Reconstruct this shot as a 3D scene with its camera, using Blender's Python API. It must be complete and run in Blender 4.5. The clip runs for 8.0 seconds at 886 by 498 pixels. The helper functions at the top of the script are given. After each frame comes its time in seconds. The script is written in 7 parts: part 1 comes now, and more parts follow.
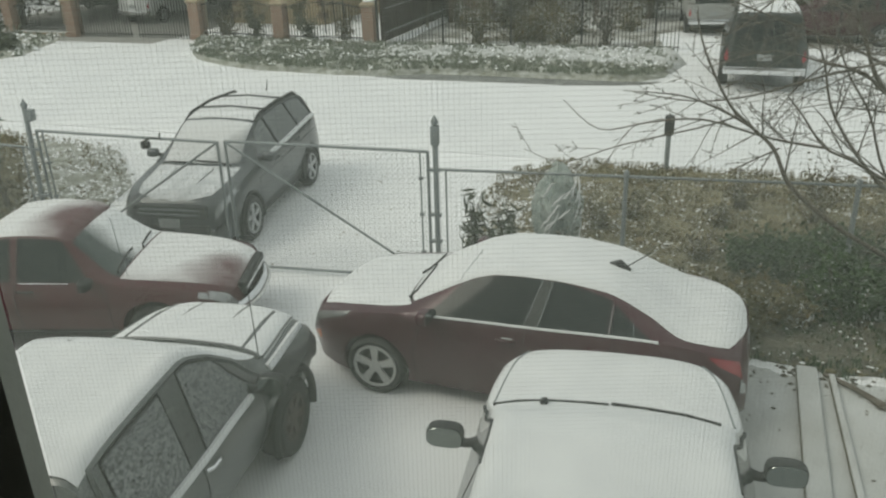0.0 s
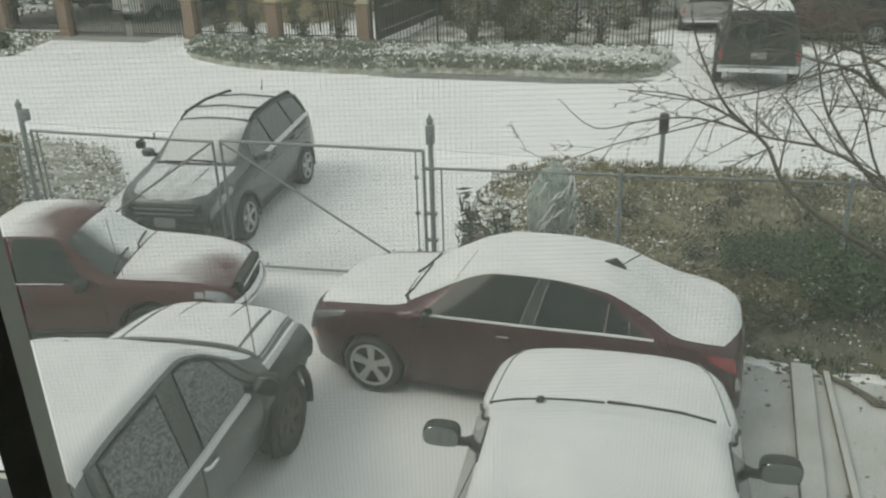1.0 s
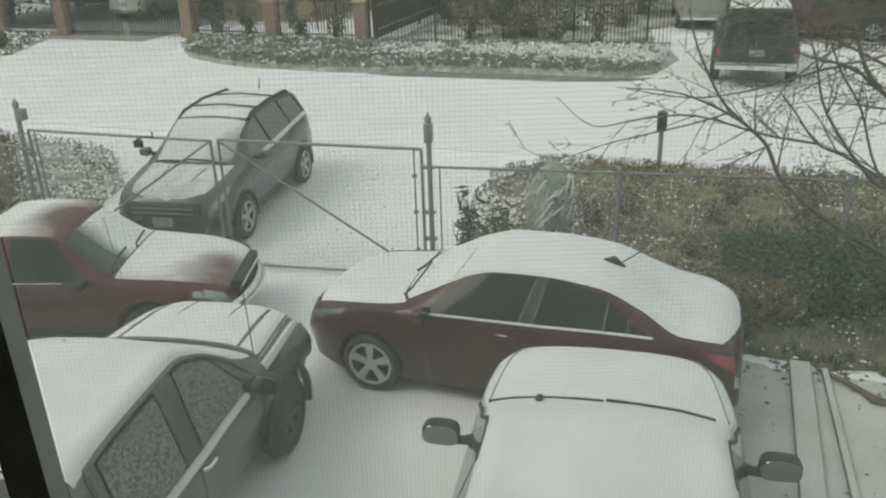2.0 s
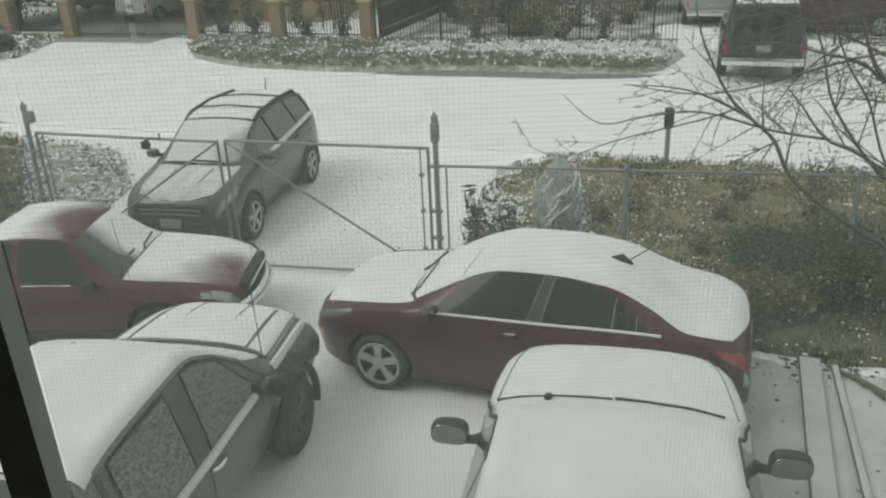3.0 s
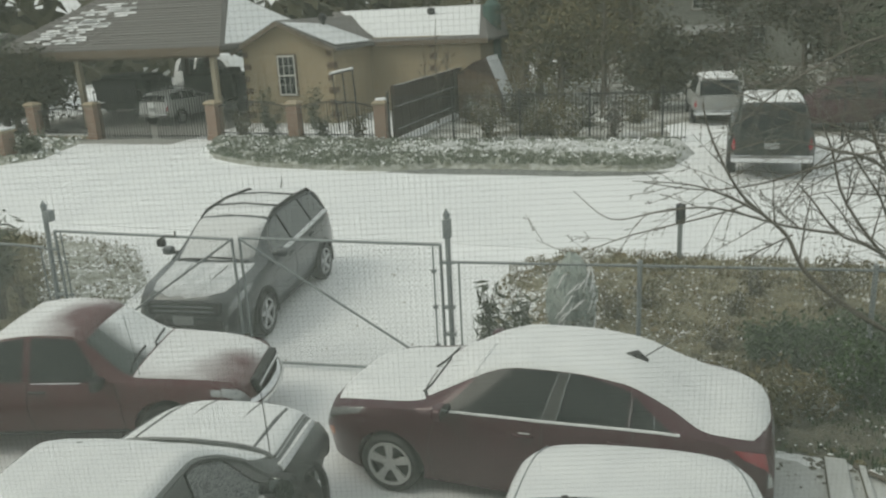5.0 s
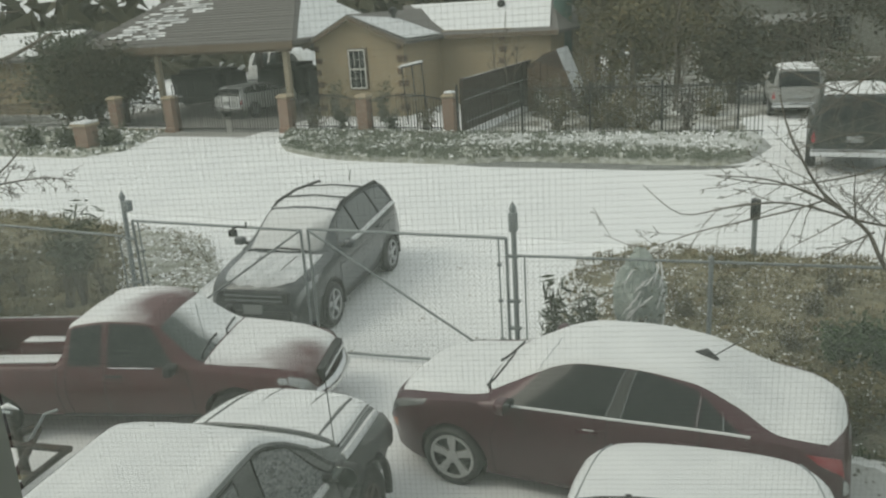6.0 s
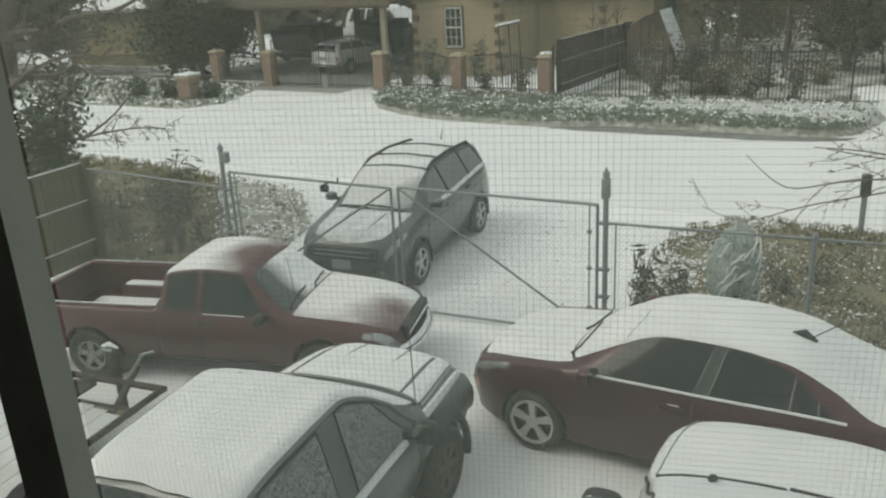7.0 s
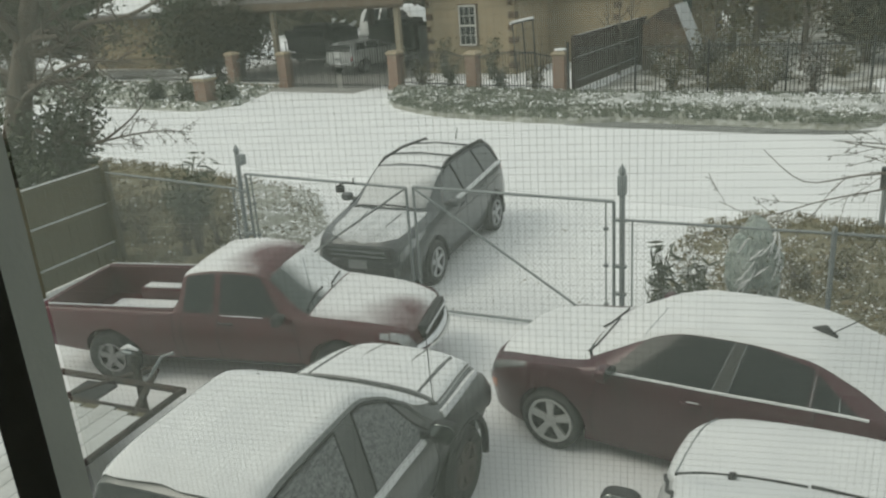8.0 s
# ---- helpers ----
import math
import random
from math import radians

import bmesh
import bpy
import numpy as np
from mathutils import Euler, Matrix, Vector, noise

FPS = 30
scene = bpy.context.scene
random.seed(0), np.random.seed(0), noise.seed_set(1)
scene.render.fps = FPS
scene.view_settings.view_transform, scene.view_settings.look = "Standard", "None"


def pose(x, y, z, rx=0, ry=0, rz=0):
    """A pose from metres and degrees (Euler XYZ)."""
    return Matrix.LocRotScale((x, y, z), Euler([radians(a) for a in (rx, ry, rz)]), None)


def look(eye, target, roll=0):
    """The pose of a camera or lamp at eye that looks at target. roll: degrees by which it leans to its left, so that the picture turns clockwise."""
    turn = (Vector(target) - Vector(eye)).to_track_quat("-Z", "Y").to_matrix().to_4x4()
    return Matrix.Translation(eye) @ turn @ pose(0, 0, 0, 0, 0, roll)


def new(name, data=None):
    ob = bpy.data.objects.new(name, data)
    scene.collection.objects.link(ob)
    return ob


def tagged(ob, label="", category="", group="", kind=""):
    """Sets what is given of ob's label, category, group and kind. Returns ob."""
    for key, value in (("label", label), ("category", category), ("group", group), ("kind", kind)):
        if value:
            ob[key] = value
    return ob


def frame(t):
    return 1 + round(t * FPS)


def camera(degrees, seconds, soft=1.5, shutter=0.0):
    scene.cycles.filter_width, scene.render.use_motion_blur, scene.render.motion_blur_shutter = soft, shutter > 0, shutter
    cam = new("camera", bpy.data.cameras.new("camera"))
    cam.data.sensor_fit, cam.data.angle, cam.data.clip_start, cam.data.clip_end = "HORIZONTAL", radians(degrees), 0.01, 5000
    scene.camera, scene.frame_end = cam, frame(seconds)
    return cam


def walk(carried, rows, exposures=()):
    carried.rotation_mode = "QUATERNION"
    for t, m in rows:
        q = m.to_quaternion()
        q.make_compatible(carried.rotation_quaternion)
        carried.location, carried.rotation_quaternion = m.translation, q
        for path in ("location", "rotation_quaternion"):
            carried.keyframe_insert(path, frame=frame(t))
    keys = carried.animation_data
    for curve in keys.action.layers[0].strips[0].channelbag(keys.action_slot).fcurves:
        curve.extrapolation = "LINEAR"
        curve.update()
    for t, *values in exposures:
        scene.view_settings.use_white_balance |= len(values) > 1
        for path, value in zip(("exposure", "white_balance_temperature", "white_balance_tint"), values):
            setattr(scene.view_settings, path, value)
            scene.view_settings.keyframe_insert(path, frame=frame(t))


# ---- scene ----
# ---- camera ----
cam = camera(57.0, 8.0, soft=2.2)
PATH = [
    (0, pose(0.006, -0.001, 4.842, 66.77, 1.55, 0.21)),
    (0.5, pose(0.007, -0.002, 4.850, 66.67, 1.59, 0.06)),
    (1, pose(-0.001, -0.015, 4.858, 66.63, 1.59, -0.18)),
    (1.5, pose(-0.005, -0.012, 4.856, 66.58, 1.62, -0.30)),
    (3, pose(-0.004, 0.001, 4.857, 66.43, 2.32, -0.07)),
    (3.5, pose(-0.002, 0.005, 4.851, 66.53, 2.57, 0.66)),
    (3.7, pose(-0.005, 0.010, 4.834, 66.93, 2.48, 0.70)),
    (3.8, pose(-0.002, 0.014, 4.834, 67.70, 2.64, 0.66)),
    (4, pose(0.003, 0.011, 4.855, 70.33, 2.66, 0.62)),
    (4.2, pose(0.005, 0.010, 4.847, 72.12, 2.78, 0.66)),
    (4.5, pose(0.009, 0.021, 4.841, 72.97, 2.79, 0.66)),
    (5.8, pose(0.021, 0.034, 4.853, 73.34, 3.12, 2.72)),
    (5.9, pose(0.030, 0.045, 4.842, 73.23, 3.37, 4.18)),
    (6, pose(0.037, 0.053, 4.833, 73.01, 3.52, 5.54)),
    (6.2, pose(0.056, 0.048, 4.842, 71.78, 3.38, 8.04)),
    (6.3, pose(0.056, 0.046, 4.848, 71.23, 3.26, 9.14)),
    (6.5, pose(0.015, 0.103, 4.824, 70.67, 2.98, 10.86)),
    (7, pose(0.006, 0.124, 4.819, 70.68, 2.91, 12.14)),
    (7.5, pose(0.019, 0.125, 4.826, 70.61, 3.51, 12.91)),
    (8, pose(0.019, 0.132, 4.826, 70.62, 3.97, 13.04)),
]
walk(cam, PATH, [(0.0, 0.25, 6820, 2.8), (8.0, 0.25, 6820, 2.8)])

# ---- world and light: a bright overcast winter sky ----
SUN_ELEV, SUN_TURN = 48, 250
world = bpy.data.worlds.new("sky")
scene.world = world
world.use_nodes = True
wn = world.node_tree.nodes
wl = world.node_tree.links
sky = wn.new("ShaderNodeTexSky")
sky.sky_type = "NISHITA"
sky.sun_disc = False
sky.sun_elevation, sky.sun_rotation = radians(SUN_ELEV), radians(SUN_TURN)
sky.air_density, sky.dust_density = 1.0, 6.0
cloud = wn.new("ShaderNodeMixRGB")
cloud.inputs[0].default_value = 0.8
cloud.inputs[2].default_value = (6.3, 6.6, 6.7, 1)
wl.new(sky.outputs[0], cloud.inputs[1])
wl.new(cloud.outputs[0], wn["Background"].inputs[0])
wn["Background"].inputs[1].default_value = 0.11
sun_data = bpy.data.lights.new("sun", "SUN")
sun_data.energy, sun_data.angle, sun_data.color = 0.7, radians(25), (1, 0.97, 0.92)
sun = new("sun", sun_data)
a, e = radians(SUN_TURN), radians(SUN_ELEV)
sun.matrix_world = look((0, 0, 30), (-math.sin(a) * math.cos(e), -math.cos(a) * math.cos(e), 30 - math.sin(e)))


# ---- materials ----
def material(name, base, rough=0.6, metal=0.0, second=None, scale=3.0, amount=0.5, fine=60.0, bump=0.1,
             coat=0.0, distance=0.01, spec=0.5, contrast=0.2):
    """Two-scale variation of colour, roughness and relief on one principled surface."""
    m = bpy.data.materials.new(name)
    m.use_nodes = True
    n, l = m.node_tree.nodes, m.node_tree.links
    b = n["Principled BSDF"]
    b.inputs["Roughness"].default_value = rough
    b.inputs["Metallic"].default_value = metal
    b.inputs["Coat Weight"].default_value = coat
    b.inputs["Coat Roughness"].default_value = 0.08
    b.inputs["Specular IOR Level"].default_value = spec
    geo = n.new("ShaderNodeTexCoord")
    big = n.new("ShaderNodeTexNoise")
    big.inputs["Scale"].default_value, big.inputs["Detail"].default_value = scale, 6
    small = n.new("ShaderNodeTexNoise")
    small.inputs["Scale"].default_value, small.inputs["Detail"].default_value = fine, 3
    l.new(geo.outputs["Object"], big.inputs["Vector"])
    l.new(geo.outputs["Object"], small.inputs["Vector"])
    ramp = n.new("ShaderNodeMapRange")
    ramp.inputs[1].default_value, ramp.inputs[2].default_value = 0.5 - contrast, 0.5 + contrast
    l.new(big.outputs["Fac"], ramp.inputs[0])
    grain = n.new("ShaderNodeMath")
    grain.operation = "MULTIPLY_ADD"
    grain.inputs[1].default_value, grain.inputs[2].default_value = 0.6, -0.3
    l.new(small.outputs["Fac"], grain.inputs[0])
    add = n.new("ShaderNodeMath")
    add.operation = "ADD"
    add.use_clamp = True
    l.new(ramp.outputs[0], add.inputs[0])
    l.new(grain.outputs[0], add.inputs[1])
    amt = n.new("ShaderNodeMath")
    amt.operation = "MULTIPLY"
    amt.inputs[1].default_value = amount
    l.new(add.outputs[0], amt.inputs[0])
    mix = n.new("ShaderNodeMixRGB")
    mix.inputs[1].default_value = (*base, 1)
    mix.inputs[2].default_value = (*(second or [c * 0.7 for c in base]), 1)
    l.new(amt.outputs[0], mix.inputs[0])
    l.new(mix.outputs[0], b.inputs["Base Color"])
    if bump:
        bp = n.new("ShaderNodeBump")
        bp.inputs["Strength"].default_value, bp.inputs["Distance"].default_value = bump, distance
        l.new(small.outputs["Fac"], bp.inputs["Height"])
        l.new(bp.outputs[0], b.inputs["Normal"])
    return m


SNOW_WHITE = (0.76, 0.78, 0.78)
M_SNOW = material("snow", (0.83, 0.85, 0.85), 0.75, second=(0.72, 0.74, 0.75), scale=0.9, amount=0.6, fine=45, bump=0.35, distance=0.02)
M_CARSNOW = material("car_snow", (0.72, 0.74, 0.74), 0.8, second=(0.61, 0.63, 0.64), scale=2.5, amount=0.6, fine=70, bump=0.3)
M_DUST = material("thin_snow", (0.70, 0.72, 0.73), 0.8, second=(0.42, 0.45, 0.46), scale=5, amount=0.8, fine=90, bump=0.2)
M_VERGE = material("snowy_grass_ground", (0.20, 0.205, 0.15), 0.95, second=(0.52, 0.54, 0.51), scale=5.0, amount=1.0, fine=22, bump=0.6, distance=0.04, contrast=0.18)
M_LEAFLITTER = material("brown_grass_ground", (0.115, 0.108, 0.062), 0.95, second=(0.25, 0.225, 0.14), scale=3.2, amount=1.0, fine=26, bump=0.7, distance=0.05)
M_ROAD = material("snowy_road", (0.76, 0.78, 0.78), 0.7, second=(0.67, 0.69, 0.70), scale=0.5, amount=0.6, fine=20, bump=0.15, distance=0.02)
M_CONCRETE = material("concrete", (0.30, 0.30, 0.28), 0.9, scale=2, fine=50, bump=0.4)
M_GUTTER = material("wet_gutter", (0.115, 0.12, 0.112), 0.7, second=(0.21, 0.22, 0.205), scale=2.5, amount=1.0, fine=14, bump=0.5, distance=0.03)
M_STEEL = material("galvanised_steel", (0.26, 0.29, 0.295), 0.55, 0.3, second=(0.17, 0.19, 0.195), scale=6, fine=80, bump=0.08)
M_WIRE = material("chain_wire", (0.34, 0.36, 0.36), 0.6, 0.3, scale=9, bump=0)
M_IRON = material("black_iron", (0.025, 0.027, 0.028), 0.6, 0.2, scale=8, bump=0.1)
M_SED = material("dark_red_paint", (0.050, 0.0035, 0.013), 0.36, 0.1, second=(0.040, 0.0035, 0.011), scale=3, amount=0.7, fine=40, bump=0, coat=0.2)
M_TRK = material("faded_red_paint", (0.064, 0.006, 0.011), 0.42, 0.0, second=(0.050, 0.008, 0.012), scale=4, amount=0.8, fine=50, bump=0.02, coat=0.15)
M_GREY = material("grey_paint", (0.065, 0.075, 0.08), 0.35, 0.3, scale=3, fine=60, bump=0, coat=0.5)
M_XT = material("dark_grey_paint", (0.125, 0.135, 0.132), 0.38, 0.3, scale=3, fine=60, bump=0, coat=0.4)
M_WHITECAR = material("white_paint", (0.62, 0.64, 0.63), 0.35, 0.0, second=(0.5, 0.52, 0.52), scale=3, fine=60, bump=0, coat=0.5)
M_GREENCAR = material("dark_green_paint", (0.008, 0.016, 0.014), 0.5, 0.0, scale=3, fine=60, bump=0, coat=0.4)
M_PLASTIC = material("black_plastic", (0.025, 0.027, 0.028), 0.65, scale=7, fine=120, bump=0.1)
M_RUBBER = material("tyre_rubber", (0.022, 0.022, 0.023), 0.85, second=(0.06, 0.06, 0.06), scale=12, amount=0.6, fine=90, bump=0.2)
M_ALLOY = material("alloy", (0.50, 0.51, 0.52), 0.38, 0.6, scale=8, amount=0.3, bump=0)
M_CHROME = material("chrome", (0.72, 0.73, 0.74), 0.15, 1.0, scale=8, amount=0.2, bump=0)
M_GLASS = material("dark_tinted_glass", (0.016, 0.022, 0.022), 0.12, scale=4, amount=0.4, bump=0, spec=0.3)
M_SEDGLASS = material("black_tinted_glass", (0.010, 0.014, 0.016), 0.10, scale=4, amount=0.4, bump=0, spec=0.18)
M_DIMLAMP = material("smoked_headlamp_lens", (0.10, 0.105, 0.105), 0.18, 0.2, second=(0.28, 0.29, 0.29), scale=9, amount=0.8, bump=0.1)
M_BRIGHTRIM = material("bright_alloy", (0.48, 0.49, 0.48), 0.5, 0.15, scale=8, amount=0.3, bump=0)
M_RIME = material("rimed_glass", (0.06, 0.068, 0.068), 0.4, second=(0.36, 0.38, 0.38), scale=46, amount=0.75, fine=170, bump=0.2, contrast=0.09)
# Dark thread colour of the added lattice that imitates moire over snow.
M_MOIRE = material("grey_moire_thread", (0.22, 0.23, 0.20), 0.7, second=(0.17, 0.18, 0.16), scale=20, bump=0.1)
M_MIRROR = material("mirror_glass", (0.21, 0.23, 0.22), 0.08, 1.0, scale=4, amount=0.2, bump=0)
M_LAMP = material("headlamp_lens", (0.36, 0.38, 0.38), 0.12, 0.3, scale=20, amount=0.6, bump=0.1, coat=0.6)
M_TAIL = material("red_lens", (0.30, 0.006, 0.02), 0.15, scale=20, amount=0.5, bump=0.1, coat=0.6)
M_AMBER = material("amber_lens", (0.5, 0.13, 0.03), 0.15, scale=20, amount=0.4, bump=0.1)
M_PLATE = material("plate", (0.30, 0.32, 0.32), 0.5, scale=20, bump=0)
M_BRICK = material("brick", (0.25, 0.145, 0.105), 0.9, second=(0.18, 0.10, 0.075), scale=9, amount=0.9, fine=60, bump=0.5)
M_CAP = material("tan_stone", (0.36, 0.30, 0.21), 0.9, scale=6, fine=60, bump=0.4)
M_STUCCO = material("yellow_stucco", (0.35, 0.285, 0.185), 0.95, second=(0.30, 0.245, 0.16), scale=1.3, amount=0.8, fine=35, bump=0.4)
M_QUOIN = material("brown_stone", (0.13, 0.09, 0.06), 0.9, scale=5, fine=50, bump=0.5)
M_SHINGLE = material("grey_shingle", (0.155, 0.148, 0.14), 0.95, second=(0.10, 0.096, 0.09), scale=5, amount=0.8, fine=30, bump=0.5)
M_FASCIA = material("brown_fascia", (0.15, 0.115, 0.08), 0.8, scale=4, fine=60, bump=0.2)
M_PLASTER = material("pale_plaster", (0.34, 0.30, 0.22), 0.9, scale=3, fine=50, bump=0.2)
M_WHITEFRAME = material("white_frame", (0.62, 0.62, 0.58), 0.5, scale=6, bump=0.05)
M_WOOD = material("weathered_wood", (0.135, 0.122, 0.075), 0.9, second=(0.085, 0.080, 0.05), scale=4, amount=0.9, fine=40, bump=0.5)
M_DARKWOOD = material("dark_brown_wood", (0.055, 0.035, 0.028), 0.85, scale=4, amount=0.9, fine=40, bump=0.5)
M_TWIG = material("twig_bark", (0.15, 0.128, 0.10), 0.95, second=(0.09, 0.078, 0.062), scale=8, amount=0.9, fine=60, bump=0.5)
M_LEAF = material("dark_green_leaf", (0.042, 0.060, 0.028), 0.55, second=(0.075, 0.085, 0.045), scale=4, amount=1.0, fine=30, bump=0.1)
M_VINE = material("vine_leaf", (0.014, 0.046, 0.008), 0.6, second=(0.055, 0.105, 0.024), scale=4, amount=1.0, fine=30, bump=0.1)
M_STRIP = material("dark_leaf_ground", (0.05, 0.048, 0.034), 0.95, second=(0.17, 0.16, 0.12), scale=6, amount=1.0, fine=26, bump=0.7, distance=0.05)
M_BRUSH = material("olive_leaf", (0.080, 0.082, 0.034), 0.8, second=(0.165, 0.128, 0.060), scale=3, amount=1.0, fine=20, bump=0.1)
M_STRAW = material("dry_grass", (0.22, 0.175, 0.092), 0.9, second=(0.135, 0.12, 0.06), scale=2, amount=1.0, fine=20, bump=0.1)
M_GREENGRASS = material("green_grass", (0.15, 0.18, 0.13), 0.9, second=(0.25, 0.265, 0.215), scale=2, amount=1.0, fine=20, bump=0.1)
M_WRAP = material("clear_plastic_wrap", (0.58, 0.65, 0.61), 0.22, second=(0.30, 0.38, 0.35), scale=5, amount=0.9, fine=20, bump=0.5, distance=0.03)
M_STILE = material("bronze_frame", (0.48, 0.51, 0.46), 0.8, scale=20, bump=0.1)
M_SEAL = material("grey_screen_frame", (0.46, 0.48, 0.43), 0.7, second=(0.38, 0.40, 0.36), scale=20, bump=0.1)
M_ROOM = material("room_paint", (0.62, 0.60, 0.55), 0.9, scale=2, bump=0.1)
M_SIDING = material("house_siding", (0.45, 0.45, 0.42), 0.8, scale=2, bump=0.2)
M_RUST = material("rusty_steel", (0.035, 0.034, 0.033), 0.8, 0.3, second=(0.10, 0.06, 0.04), scale=6, bump=0.3)
M_CANVAS = material("grey_canvas", (0.28, 0.29, 0.28), 0.9, scale=3, fine=60, bump=0.3)
M_DARKBRUSH = material("dark_olive_leaf", (0.036, 0.037, 0.017), 0.85, second=(0.075, 0.066, 0.034), scale=3, amount=1.0, fine=20, bump=0.1)
M_GREYWALL = material("grey_render_wall", (0.20, 0.205, 0.18), 0.9, second=(0.16, 0.165, 0.145), scale=1.5, fine=40, bump=0.3)
M_TARP = material("black_tarpaulin", (0.012, 0.016, 0.018), 0.7, second=(0.024, 0.03, 0.032), scale=4, amount=0.8, fine=30, bump=0.3)
M_BIN = material("dark_plastic_bin", (0.02, 0.025, 0.028), 0.6, scale=5, bump=0.1)
M_YARD = material("cluttered_yard_ground", (0.10, 0.092, 0.06), 0.95, second=(0.56, 0.57, 0.55), scale=0.8, amount=1.0, fine=6, bump=0.5, distance=0.05, contrast=0.14)
M_THINYARD = material("thin_yard_snow", (0.54, 0.56, 0.55), 0.85, second=(0.36, 0.37, 0.35), scale=1.6, amount=0.8, fine=18, bump=0.4, distance=0.02)


def part_snow(name, paint, where, rough=0.5, coat=0.2, bare=None, most=0.8):
    """A panel on which snow thins out to the bare surface: where = (x, y, offset, noise) weights in the panel's own metres."""
    m = material(name, paint, rough, second=[c * 0.8 for c in paint], scale=4, bump=0.1, coat=coat)
    n, l = m.node_tree.nodes, m.node_tree.links
    b = n["Principled BSDF"]
    old = b.inputs["Base Color"].links[0].from_socket
    c = n.new("ShaderNodeTexCoord")
    s = n.new("ShaderNodeSeparateXYZ")
    l.new(c.outputs["Object"], s.inputs[0])
    nz = n.new("ShaderNodeTexNoise")
    nz.inputs["Scale"].default_value, nz.inputs["Detail"].default_value = 2.2, 7
    l.new(c.outputs["Object"], nz.inputs["Vector"])
    total = None
    for sock, w in ((s.outputs[0], where[0]), (s.outputs[1], where[1]), (nz.outputs["Fac"], where[3])):
        k = n.new("ShaderNodeMath")
        k.operation = "MULTIPLY_ADD"
        k.inputs[1].default_value = w
        k.inputs[2].default_value = where[2]
        if total is not None:
            l.new(total, k.inputs[2])
        l.new(sock, k.inputs[0])
        total = k.outputs[0]
    if bare:
        shift = n.new("ShaderNodeVectorMath")
        shift.operation = "SUBTRACT"
        shift.inputs[1].default_value = (bare[0], bare[1], 0)
        squash = n.new("ShaderNodeVectorMath")
        squash.operation = "MULTIPLY"
        squash.inputs[1].default_value = (1 / bare[2], 1 / bare[3], 0)
        far = n.new("ShaderNodeVectorMath")
        far.operation = "LENGTH"
        l.new(c.outputs["Object"], shift.inputs[0])
        l.new(shift.outputs[0], squash.inputs[0])
        l.new(squash.outputs[0], far.inputs[0])
        edge = n.new("ShaderNodeMapRange")
        edge.inputs[1].default_value, edge.inputs[2].default_value = 0.2, 1.6
        edge.inputs[3].default_value, edge.inputs[4].default_value = -0.9, 0.0
        l.new(far.outputs["Value"], edge.inputs[0])
        k = n.new("ShaderNodeMath")
        k.operation = "ADD"
        l.new(total, k.inputs[0])
        l.new(edge.outputs[0], k.inputs[1])
        total = k.outputs[0]
    cl = n.new("ShaderNodeClamp")
    l.new(total, cl.inputs[0])
    cl.inputs["Max"].default_value = most
    mx = n.new("ShaderNodeMixRGB")
    l.new(cl.outputs[0], mx.inputs[0])
    l.new(old, mx.inputs[1])
    mx.inputs[2].default_value = (*SNOW_WHITE, 1)
    l.new(mx.outputs[0], b.inputs["Base Color"])
    rg = n.new("ShaderNodeMapRange")
    rg.inputs[3].default_value, rg.inputs[4].default_value = rough, 0.85
    l.new(cl.outputs[0], rg.inputs[0])
    l.new(rg.outputs[0], b.inputs["Roughness"])
    return m


M_TRUCKROOF = part_snow("truck_roof_snow", (0.085, 0.020, 0.024), (-0.75, 0.35, 0.55, 1.0), bare=(0.48, 0.0, 0.42, 0.55), most=0.9)
M_TRUCKHOOD = part_snow("truck_hood_snow", (0.085, 0.020, 0.024), (-0.35, 1.1, 1.35, 1.0), bare=(2.20, 0.02, 0.36, 0.50), most=0.9)
M_SUVSCREEN = part_snow("suv_screen_snow", (0.05, 0.06, 0.06), (-1.0, -1.1, 1.35, 0.9), 0.25, 0.3)
M_TRUCKGLASS = part_snow("truck_screen_snow", (0.03, 0.045, 0.042), (0.0, 2.6, 0.30, 1.3), 0.2, 0.3, most=1.0)


def thread_material():
    """Pale fibreglass thread that lets daylight through."""
    m = bpy.data.materials.new("screen_thread")
    m.use_nodes = True
    n, l = m.node_tree.nodes, m.node_tree.links
    t = n.new("ShaderNodeBsdfTranslucent")
    t.inputs[0].default_value = (0.88, 0.91, 0.86, 1)
    d = n["Principled BSDF"]
    d.inputs["Base Color"].default_value = (0.45, 0.48, 0.44, 1)
    d.inputs["Roughness"].default_value = 0.7
    x = n.new("ShaderNodeMixShader")
    x.inputs[0].default_value = 0.85
    l.new(d.outputs[0], x.inputs[1])
    l.new(t.outputs[0], x.inputs[2])
    l.new(x.outputs[0], n["Material Output"].inputs[0])
    return m


M_THREAD = thread_material()


# ---- building helpers ----
def mesh_from(name, verts, faces, mat, smooth=0.0):
    me = bpy.data.meshes.new(name)
    me.from_pydata([tuple(v) for v in verts], [], faces)
    me.materials.append(mat)
    me.validate()
    if smooth:
        me.shade_smooth()
        me.set_sharp_from_angle(angle=radians(smooth))
    return me


def finish(bm, name, mat, smooth=0.0):
    bmesh.ops.recalc_face_normals(bm, faces=bm.faces)
    me = bpy.data.meshes.new(name)
    bm.to_mesh(me)
    bm.free()
    me.materials.append(mat)
    if smooth:
        me.shade_smooth()
        me.set_sharp_from_angle(angle=radians(smooth))
    return me


